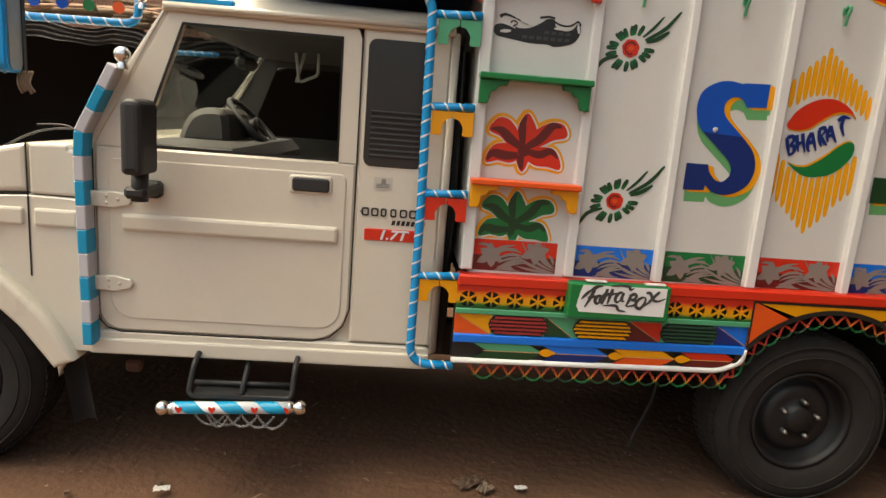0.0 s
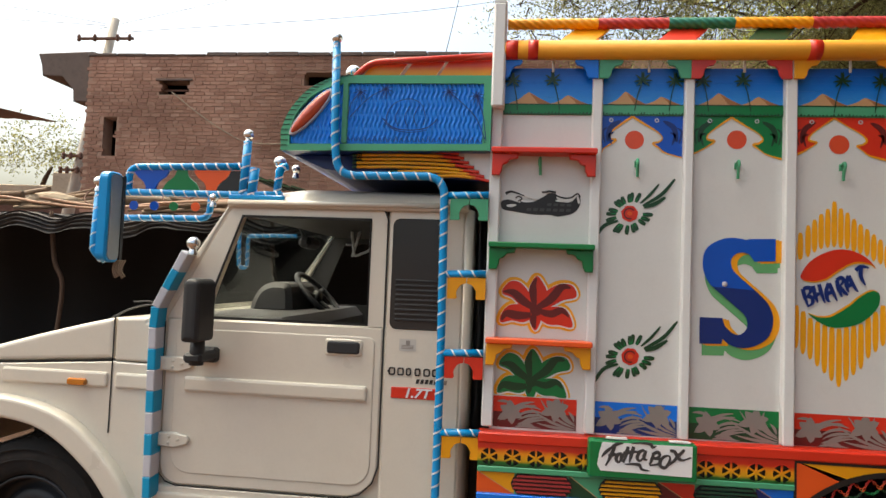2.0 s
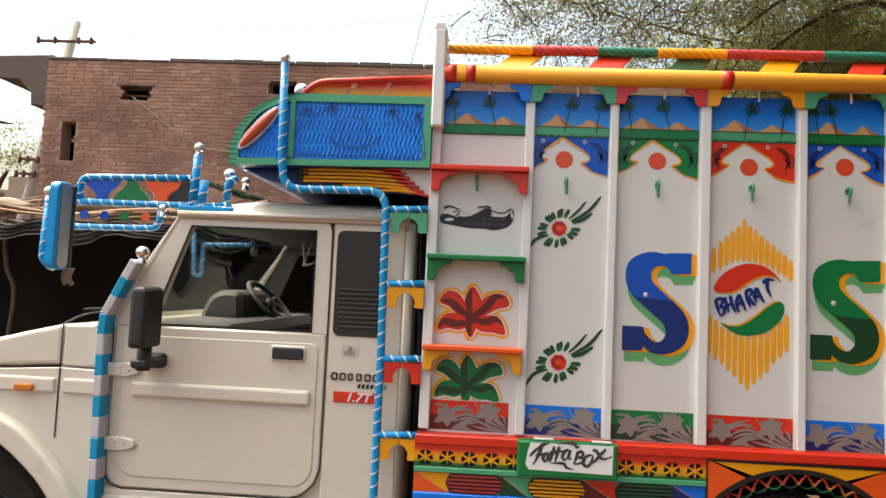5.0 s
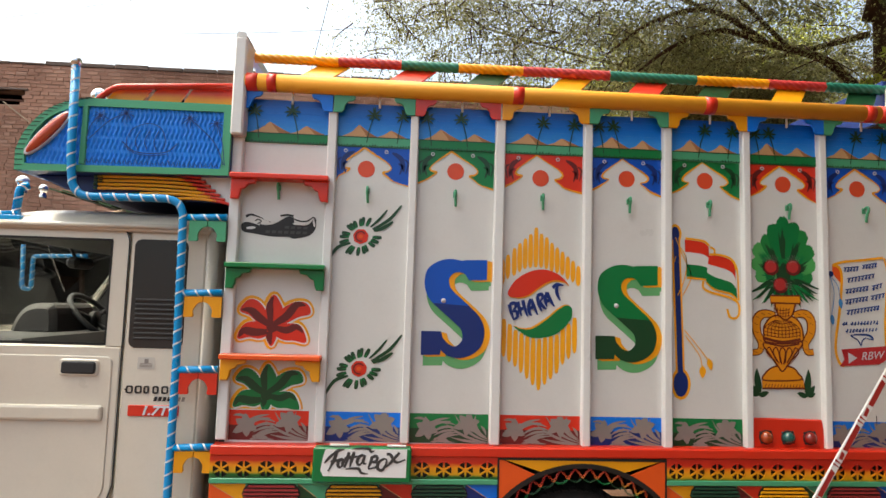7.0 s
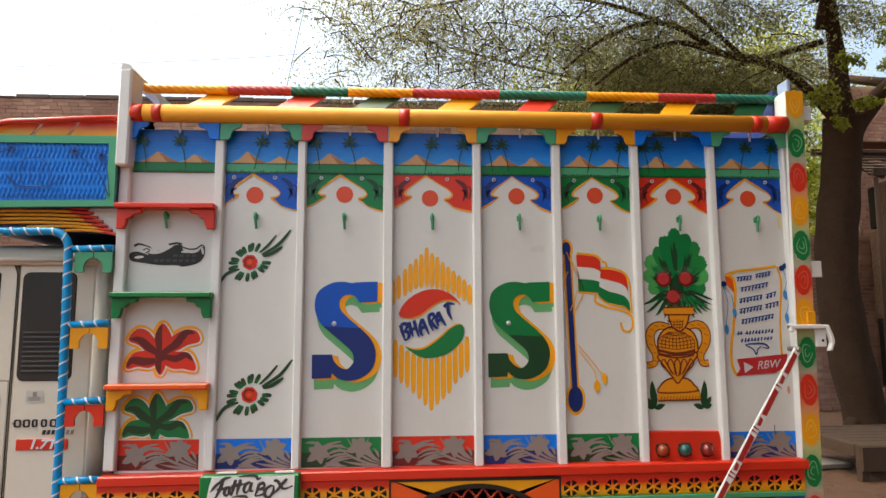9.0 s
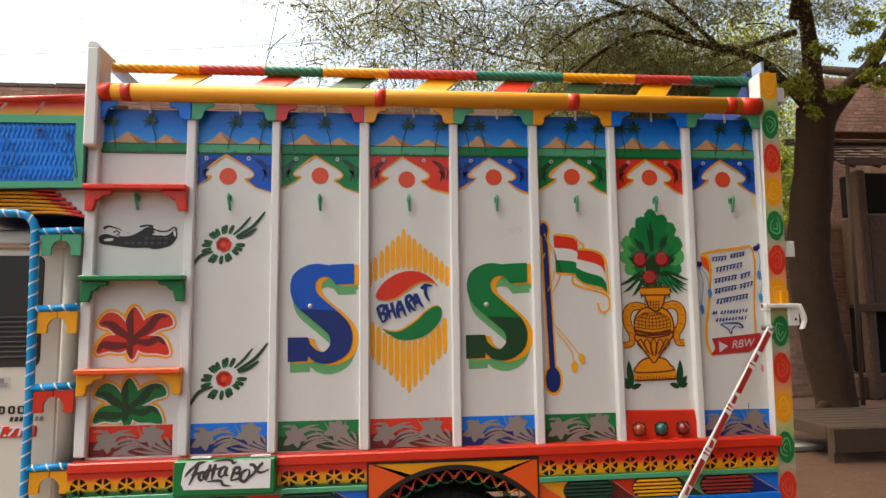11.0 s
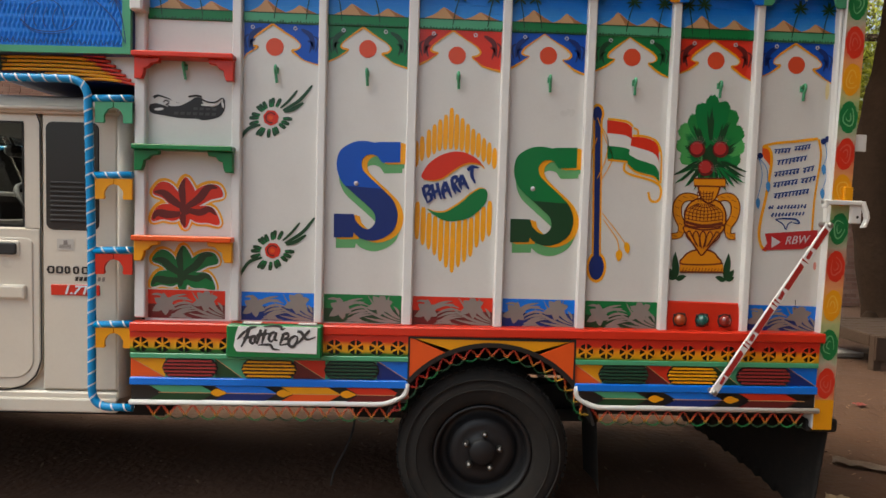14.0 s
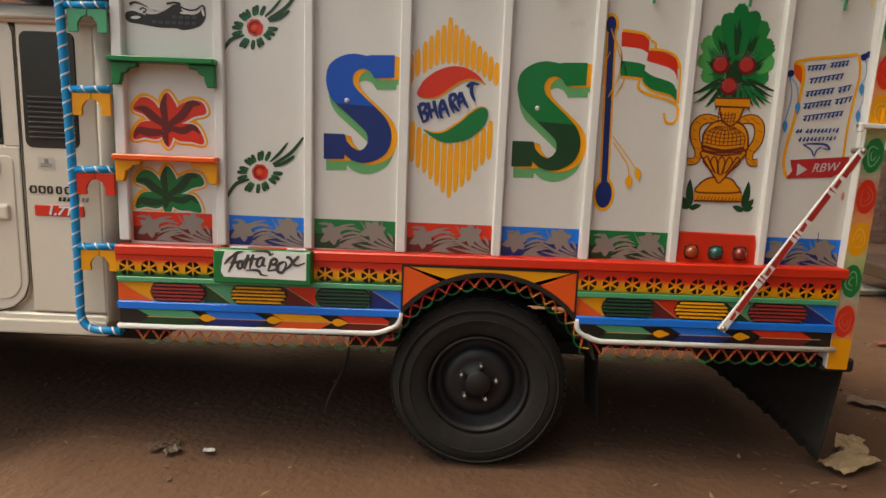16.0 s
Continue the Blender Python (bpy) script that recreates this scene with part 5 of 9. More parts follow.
tube(bm, smooth_loop([(-1.552, 0.12, 1.86), (-1.548, 0.12, 1.5), (-1.540, 0.13, 1.1), (-1.552, 0.14, 0.9)], 5, closed=False), 0.005, 6)
part("air_duct", bm, M_plastic, truck, "black upright duct and cable behind the cab")
bm = boxes((-1.600, -1.530, 0.36, 1.5, 0.45, 1.8))
part("gap_lining", bm, M_chassis, truck)

# ---- blue tubes wound with white tape ----
def taped(name, pts, r, parent, pitch=0.052, width=0.0075, phase=0.0, label="", bend=0.05):
    path = along(round_path(pts, bend, 8), 0.008)
    bm = bmesh.new()
    tube(bm, round_path(pts, bend, 8), r, 12)
    ob = part(name, bm, M_sky, parent, label)
    bm = bmesh.new()
    helix(bm, path, r + 0.0012, pitch, width, phase=phase)
    part("white_tape", bm, M_tape, ob)
    return ob


def chrome_ball(x, y, z, r, parent, neck=0.02):
    bm = bmesh.new()
    ball(bm, (x, y, z), r, seg=20)
    lathe(bm, [(r * 0.75, -r - neck), (r * 0.75, -r - neck * 0.5), (r * 0.5, -r * 0.9), (r * 0.35, -r * 0.5)], (x, y, z), "z", 12)
    part("chrome_ball", bm, M_chrome, parent, "shiny chrome ball finial")


rail = taped("guard_rail", [(-1.512, -0.045, 0.556), (-1.682, -0.045, 0.556), (-1.680, -0.045, 1.2), (-1.690, -0.055, 1.925), (-2.122, -0.085, 1.915), (-2.140, -0.092, 2.06), (-2.148, -0.095, 2.455)], 0.0165, truck, label="bright blue tube rail wound with white tape", bend=0.085)
chrome_ball(-2.148, -0.095, 2.476, 0.022, rail)
for k, (z, m) in enumerate(((1.852, M_jade), (1.537, M_yellow), (1.224, M_red), (0.912, M_yellow))):
    taped("rail_rung", [(-1.675, -0.045, z - 0.003), (-1.512, -0.045, z + 0.003)], 0.0145, rail, phase=0.3 * k)
    x0, x1, t = -1.664, -1.512, z - 0.015
    xm = (x0 + x1) / 2
    for e, sg in ((x0, 1), (x1, -1)):
        half = [(e, t)] + [(xm - sg * 0.0015, t), (xm - sg * 0.0015, t - 0.022)] + smooth_loop([(xm - sg * 0.004, t - 0.024), (xm - sg * 0.020, t - 0.029), (e + sg * 0.046, t - 0.040), (e + sg * 0.037, t - 0.058), (e + sg * 0.039, t - 0.080)], 4, closed=False) + [(e + sg * 0.034, t - 0.086), (e, t - 0.086)]
        bm = bmesh.new()
        prism(bm, half, -0.051, -0.040, bevel=0.001)
        part("rail_bracket", bm, m, rail, "cut-out painted half bracket")

RY = 0.04
rack = taped("front_rack", [(-3.10, RY, 1.85), (-3.10, RY, 1.955), (-2.575, RY, 1.965)], 0.0155, truck, label="blue tube rack wound with white tape", bend=0.06)
taped("rack_rail", [(-3.20, RY, 1.843), (-2.72, RY, 1.842), (-2.40, RY, 1.845)], 0.0155, rack, phase=0.4)
taped("rack_loop", [(-2.715, RY, 1.83), (-2.72, RY, 1.735), (-3.19, RY, 1.728)], 0.014, rack, bend=0.05)
taped("rack_post", [(-2.575, RY, 1.83), (-2.562, RY, 2.075)], 0.018, rack)
chrome_ball(-2.561, RY, 2.105, 0.022, rack)
taped("rack_post", [(-2.535, RY, 1.83), (-2.525, RY, 1.96)], 0.02, rack, phase=0.2)
taped("rack_post", [(-2.435, RY + 0.03, 1.84), (-2.425, RY + 0.03, 1.965), (-2.40, RY + 0.05, 1.98)], 0.017, rack, bend=0.03)
chrome_ball(-2.445, RY + 0.08, 2.0, 0.028, rack)
chrome_ball(-2.40, RY + 0.16, 1.985, 0.02, rack)
chrome_ball(-2.70, RY - 0.01, 1.825, 0.02, rack)
bm = boxes((-2.63, -2.385, RY - 0.02, RY + 0.06, 1.822, 1.842), bevel=0.004)
part("rack_foot", bm, M_sky, rack)
for cx, m, up in ((-2.995, M_blue, 1), (-2.855, M_green, -1), (-2.715, M_orange, 1), (-2.61, M_black, -1)):
    top, low, h = 1.945, 1.858, 0.078
    w, n = (0.085, 0.022)
    if up < 0:
        top, low = low, top
    s = top - low
    half = [(w, top), (w * 0.8, top - 0.33 * s), (n + 0.012, low + 0.35 * s), (n, low)]
    pts = smooth_loop(half, 4, closed=False)
    bm = bmesh.new()
    prism(bm, [(cx - x, z) for x, z in pts] + [(cx + x, z) for x, z in pts[::-1]], RY - 0.004, RY + 0.004)
    part("rack_ornament", bm, m, rack, "cut-out painted sheet ornament")
for cx, m in ((-3.05, M_blue), (-2.955, M_blue), (-2.865, M_green), (-2.765, M_orange)):
    bm = bmesh.new()
    prism(bm, oval(cx - 0.02, 1.785, 0.020, 0.020, 18), RY - 0.003, RY + 0.003)
    part("rack_disc", bm, m, rack, "small painted sheet disc")
bm = bmesh.new()
prism(bm, rounded(-0.105, 0.0, 0.0, 0.375, 0.035, 5), 0, 0.04, bevel=0.005)
bm.transform(Matrix.Translation((-3.055, -0.06, 1.53)) @ Matrix.Rotation(radians(90), 4, "Z"))
mirror2 = part("rack_mirror", bm, M_sky, rack, "tall blue-backed wide mirror")
bm = bmesh.new()
prism(bm, rounded(-0.088, -0.016, 0.010, 0.365, 0.025, 5), -0.004, 0.0)
bm.transform(Matrix.Translation((-3.055, -0.06, 1.53)) @ Matrix.Rotation(radians(90), 4, "Z"))
part("mirror_glass", bm, M_mirror, mirror2)
bm = bmesh.new()
prism(bm, rounded(-0.016, 0.002, 0.008, 0.368, 0.008, 3), -0.008, 0.004)
bm.transform(Matrix.Translation((-3.055, -0.06, 1.53)) @ Matrix.Rotation(radians(90), 4, "Z"))
part("mirror_edge", bm, M_plastic, mirror2, "black rubber edge of the mirror")
taped("far_rack_loop", [(-3.318, 1.66, 1.84), (-3.304, 1.66, 1.545), (-3.245, 1.66, 1.545), (-3.247, 1.66, 1.765), (-3.03, 1.66, 1.772), (-2.898, 1.66, 1.775)], 0.0135, rack, bend=0.028)
taped("mirror_stay", [(-3.07, -0.13, 1.535), (-3.115, -0.15, 1.57), (-3.112, -0.14, 1.83)], 0.014, rack, bend=0.03)
chrome_ball(-3.112, -0.14, 1.86, 0.022, rack)
bm = bmesh.new()
for k in range(5):
    tube(bm, smooth_loop([(-3.06 + 0.008 * k, -0.08 + 0.004 * k, 1.54), (-3.065 + 0.009 * k, -0.085, 1.50), (-3.055 + 0.010 * k, -0.08, 1.465 + 0.006 * (k % 3))], 4, closed=False), 0.005, 5)
part("tassel", bm, M_wood, mirror2, "short brown hanging tassel")

# striped square post in front of the door, with chrome ball
P0, P1, P2 = Vector((-2.885, -0.03, 0.562)), Vector((-2.900, -0.03, 1.335)), Vector((-2.775, -0.03, 1.585))
edges_ = along([P0, P1, P2], 0.002)
bands = 12
for k in range(bands):
    a, b = edges_[int(len(edges_) * k / bands)], edges_[min(int(len(edges_) * (k + 1) / bands), len(edges_) - 1)]
    d = (b - a).normalized()
    nx = Vector((d.z, 0, -d.x)) * 0.018
    bm = bmesh.new()
    prism(bm, [(a.x - nx.x, a.z - nx.z), (a.x + nx.x, a.z + nx.z), (b.x + nx.x, b.z + nx.z), (b.x - nx.x, b.z - nx.z)], -0.047, NEAR, bevel=0.004)
    part("post_band", bm, M_cyan if k % 2 == 0 else M_lilac, truck, "cyan tape band on the pillar post" if k % 2 == 0 else "pale grey band on the pillar post")
chrome_ball(-2.742, -0.04, 1.622, 0.028, truck)

# foot step
bm = bmesh.new()
for p in ([(-2.50, 0.15, 0.56), (-2.49, -0.06, 0.52), (-2.505, -0.09, 0.40), (-2.12, -0.09, 0.405), (-2.115, -0.06, 0.52), (-2.12, 0.15, 0.56)], [(-2.50, -0.02, 0.425), (-2.12, -0.02, 0.43)], [(-2.31, -0.09, 0.41), (-2.31, 0.12, 0.55)]):
    tube(bm, round_path(p, 0.03), 0.011, 8)
box(bm, -2.49, -2.13, -0.10, 0.04, 0.398, 0.412)
step = part("foot_step", bm, M_plastic, truck, "black tube foot step")
bm = bmesh.new()
tube(bm, [(-2.545, -0.125, 0.366), (-2.120, -0.125, 0.386)], 0.023, 20)
bar = part("step_bar", bm, M_tape, step, "white tube with blue spiral bands and red hearts")
bm = bmesh.new()
helix(bm, along([(-2.545, -0.125, 0.366), (-2.120, -0.125, 0.386)], 0.005), 0.0236, 0.15, 0.078)
part("blue_band", bm, M_cyan, bar)
for hx in (-2.52, -2.40, -2.245, -2.125):
    hz = 0.375 + (hx + 2.4) * 0.04
    bm = bmesh.new()
    flat(bm, smooth_loop([(hx, hz - 0.014), (hx - 0.013, hz + 0.003), (hx - 0.009, hz + 0.012), (hx - 0.001, hz + 0.007), (hx + 0.001, hz + 0.007), (hx + 0.009, hz + 0.012), (hx + 0.013, hz + 0.003)], 4), -0.1495)
    part("red_heart", bm, M_red, bar)
for sx, sz in ((-2.585, 0.364), (-2.082, 0.388)):
    bm = bmesh.new()
    ball(bm, (sx, -0.125, sz), 0.028, seg=20)
    d = 0.02 if sx < -2.3 else -0.02
    lathe(bm, [(0.016, 0), (0.026, d * 0.6), (0.026, d)], (sx + d, -0.125, sz), "x", 14)
    part("chrome_ball", bm, M_chrome, bar, "chrome end ball")


def chain_mesh(name, pts, link=0.011, wire=0.0016, mat=0):
    """Oval links along a path, each turned a quarter from the last."""
    P = along(pts, link * 0.78)
    verts, faces = [], []
    for i, (p, n, b) in enumerate(frames(P)):
        t = n.cross(b).normalized()
        side = n if i % 2 else b
        up = side.cross(t)
        ring = []
        for k in range(8):
            a = 2 * math.pi * k / 8
            c = p + t * math.cos(a) * link * 0.55 + side * math.sin(a) * link * 0.36
            o = (t * math.cos(a) + side * math.sin(a)).normalized()
            ring.append([len(verts) + j for j in range(3)])
            for j in range(3):
                q = 2 * math.pi * j / 3
                verts.append(tuple(c + (o * math.cos(q) + up * math.sin(q)) * wire))
        for k in range(8):
            r0, r1 = ring[k], ring[(k + 1) % 8]
            for j in range(3):
                faces.append((r0[j], r0[(j + 1) % 3], r1[(j + 1) % 3], r1[j]))
    me = bpy.data.meshes.new(name)
    me.from_pydata(verts, [], faces)
    return me


def sag(x0, x1, z, drop, y, n=12):
    return [(x0 + (x1 - x0) * i / n, y, z - drop * (1 - (2 * i / n - 1) ** 2)) for i in range(n + 1)]


for k, (a, b) in enumerate(((-2.475, -2.355), (-2.415, -2.295), (-2.355, -2.235), (-2.295, -2.175), (-2.235, -2.125), (-2.42, -2.34))):
    me = chain_mesh("step_chain", sag(a, b, 0.352, 0.048, -0.125 - 0.003 * k))
    me.materials.append(M_steel)
    attach(new("step_chain", me), bar)
bm = bmesh.new()
prism(bm, rounded(-2.90, -2.83, 0.31, 0.365, 0.02), 0.30, 0.33, bevel=0.01)
part("chassis_bracket", bm, M_rust, truck)

# ---- cargo body ----
RIBS = [(-1.112, -1.073), (-0.756, -0.721), (-0.382, -0.339), (0.013, 0.050), (0.371, 0.409), (0.733, 0.768), (1.090, 1.124)]
BAYS = [(-1.470, -1.112)] + [(a[1], b[0]) for a, b in zip(RIBS, RIBS[1:])] + [(1.124, 1.442)]
DECK = 0.935
CYC = [("blue", M_blue), ("green", M_green), ("red", M_red)]

body = []
for k, (a, b) in enumerate(BAYS):
    bm = boxes((a - 0.01, b + 0.01, SIDE, SIDE + 0.03, DECK - 0.01, 2.200))
    body.append(part("side_panel", bm, M_white, truck, "white enamelled side panel of the cargo body"))
for k, (a, b) in enumerate(RIBS + [(1.442, 1.458)]):
    bm = boxes((a, b, SIDE - 0.030, SIDE + 0.03, DECK, 2.42), bevel=0.005)
    part("rib", bm, M_rib, truck, "white upright rib")
bm = boxes((-1.512, -1.467, SIDE - 0.032, SIDE + 0.04, 0.94, 2.215), bevel=0.005)
part("corner_post", bm, M_rib, truck, "white front corner post")
bm = boxes((-1.515, -1.462, SIDE - 0.075, SIDE + 0.05, 2.205, 2.63), bevel=0.008)
prism(bm, [(-1.515, 2.63), (-1.462, 2.63), (-1.475, 2.652), (-1.505, 2.655)], SIDE - 0.07, SIDE + 0.05)
prism(bm, [(-1.505, 2.60), (-1.47, 2.60), (-1.47, 2.64), (-1.505, 2.645)], SIDE + 0.05, SIDE + 0.5)
part("headboard_post", bm, M_rib, truck, "tall white post of the headboard")
# far side, headboard, tail and deck
# unseen far skirt, added to keep light from behind off the ground below
part("far_skirt", boxes((-1.52, -0.35, BACK - 0.02, BACK + 0.04, 0.58, 0.93), (0.37, 1.45, BACK - 0.02, BACK + 0.04, 0.58, 0.93), bevel=0.004), M_dkgreen, truck)
for y in (0.06, 1.36):
    bm = bmesh.new()
    sheet(bm, 8, 8, lambda u, v: (0.50 + 0.02 * math.sin(3 * u) + 0.03 * (1 - v), y + 0.30 * u, 0.16 + 0.42 * v))
    part("rear_mud_flap", bm, M_rubber, truck, "dusty rubber flap behind the rear wheel")
# spare wheel added only to darken the view under the deck
bm = bmesh.new()
lathe(bm, [(0.12, -0.06), (0.30, -0.09), (0.345, -0.05), (0.345, 0.05), (0.30, 0.09), (0.12, 0.06), (0.0, 0.05)], (0.95, 0.86, 0.52), "z", 32)
part("spare_wheel", bm, M_rubber, truck, "added spare wheel that darkens the space under the deck")
part("far_side", boxes((-1.51, 1.45, BACK - 0.03, BACK, 0.93, 2.37), (-1.51, 1.5, BACK - 0.04, BACK + 0.04, 2.37, 2.46)), M_white, truck)
part("headboard", boxes((-1.51, -1.475, SIDE + 0.03, BACK - 0.03, 0.93, 2.42)), M_white, truck)
part("deck", boxes((-1.5, 1.45, SIDE + 0.03, BACK - 0.03, 0.86, 0.93)), M_chassis, truck)
part("tailgate", boxes((1.40, 1.45, SIDE + 0.05, BACK - 0.03, 0.93, 2.40)), M_white, truck)


def lean_post(bm):
    """The rear post leans outwards a little towards its top."""
    for v in bm.verts:
        v.co.x += 1.470 + 0.0195 * (v.co.z - 0.6) - 1.501
    return bm


bm = lean_post(boxes((1.459, 1.543, SIDE - 0.045, SIDE + 0.05, 0.52, 2.60), bevel=0.008))
rear_post = part("rear_post", bm, M_rib, truck, "rear corner post with painted rings")
bm = boxes((1.488, 1.505, SIDE - 0.03, SIDE + 0.05, 2.55, 2.66), bevel=0.004)
part("rear_cap", bm, enamel("pale_blue_enamel", (0.25, 0.33, 0.48)), truck, "pale blue corner cap")
part("tail_header", boxes((1.462, 1.484, SIDE + 0.05, BACK, 2.44, 2.635), bevel=0.004), M_navy, truck, "dark blue header board across the tail")
# top pipe with rings
bm = bmesh.new()
tube(bm, [(-1.465, -0.04, 2.445), (0, -0.04, 2.441), (1.458, -0.04, 2.437)], 0.038, 20)
pipe = part("top_pipe", bm, enamel("dull_yellow_enamel", (0.72, 0.31, 0.015), 0.6), truck, "thick yellow pipe along the top of the body")
for x0, x1 in ((-1.462, -1.415), (-1.375, -1.335), (-0.315, -0.268), (0.545, 0.595), (1.29, 1.335), (1.36, 1.455)):
    bm = bmesh.new()
    tube(bm, [(x0, -0.04, 2.441 - 0.0027 * x0), (x1, -0.04, 2.441 - 0.0027 * x1)], 0.0392, 20)
    part("painted_ring", bm, M_red if x1 - x0 < 0.06 else M_red, pipe, "red painted ring on the pipe")
# twisted bar and slanted plates
SEG = [M_yellow, enamel("faded_red_enamel", (0.42, 0.03, 0.03), 0.5), enamel("teal_green_enamel", (0.012, 0.15, 0.10), 0.5)]
bm = bmesh.new()
n = 900
xs = [-1.46 + 2.95 * i / n for i in range(n + 1)]
rings = []
for i, x in enumerate(xs):
    rings.append([bm.verts.new((x, 0.06 + 0.021 * (1 + 0.13 * math.cos(5 * (a - x * 38))) * math.cos(a), 2.592 + 0.021 * (1 + 0.13 * math.cos(5 * (a - x * 38))) * math.sin(a))) for a in (2 * math.pi * k / 20 for k in range(20))])
CUTS = [-1.46, -1.09, -0.81, -0.55, -0.257, 0.147, 0.556, 0.90, 1.18, 1.6]
for i in range(n):
    u = sum(xs[i] >= c for c in CUTS) - 1
    for k in range(20):
        f = bm.faces.new((rings[i][k], rings[i][(k + 1) % 20], rings[i + 1][(k + 1) % 20], rings[i + 1][k]))
        f.material_index, f.smooth = u % 3, True
bmesh.ops.recalc_face_normals(bm, faces=bm.faces)
part("twisted_bar", bm, SEG, truck, "rope-twisted bar in yellow, red and green lengths")
for k, x in enumerate((-1.27, -0.88, -0.54, -0.16, 0.20, 0.52, 0.87, 1.22)):
    bm = bmesh.new()
    a, b = (x, -0.02, 2.475), (x + 0.13, 0.07, 2.575)
    vs = [(a[0], a[1], a[2]), (a[0] + 0.14, a[1], a[2]), (b[0] + 0.10, b[1], b[2]), (b[0] - 0.04, b[1], b[2])]
    bm.faces.new([bm.verts.new(v) for v in vs])
    got = bmesh.ops.extrude_face_region(bm, geom=bm.faces[:])
    bmesh.ops.translate(bm, vec=(0, 0.006, -0.006), verts=[v for v in got["geom"] if isinstance(v, bmesh.types.BMVert)])
    part("slanted_plate", bm, (M_yellow, M_red, M_dkgreen)[2 if k == 7 else k % 3], truck, "slanted painted plate under the twisted bar")
bm = boxes((-1.46, 1.46, 0.03, 0.06, 2.45, 2.48))
part("top_plate", bm, M_chassis, truck)

# ---- painted decoration of the side, bay by bay ----
L1, L2, L3, L4, L5 = (SIDE - 0.0012 * k for k in range(1, 6))
M_board = gradient("painted_sea_sky", [(0.0, (0.03, 0.26, 0.70)), (0.5, (0.0, 0.17, 0.66)), (1.0, (0.0, 0.09, 0.48))], 2.25, 2.38)
brackets_of = [M_ltblue, M_jade, enamel("coral_enamel", (0.55, 0.04, 0.03)), M_yellow, M_jade, M_yellow, M_ltblue, M_jade]
rng = random.Random(3)


def palm(bm, x, z, h, lean, y):
    top = (x + lean, z + h)
    stroke(bm, smooth_loop([(x, z), (x + lean * 0.35, z + h * 0.5), top], 4, closed=False), 0.0042, y)
    for a in (-60, -20, 25, 70, 115, 160, 205, 240):
        f = leaf(top[0], top[1], 0.036, 0.0095, a, -0.25 if 90 < a < 270 else 0.25, 4)
        flat(bm, f, y)


# tip of each painted arch, and the disc under it
ARCH = [(-0.953, -0.943, 2.095), (-0.574, -0.553, 2.101), (-0.195, -0.176, 2.087), (0.192, 0.212, 2.100), (0.558, 0.570, 2.106), (0.918, 0.933, 2.105), (1.274, 1.283, 2.098)]
HOOKS = [-1.312, -0.933, -0.553, -0.168, 0.220, 0.583, 0.950, 1.312]


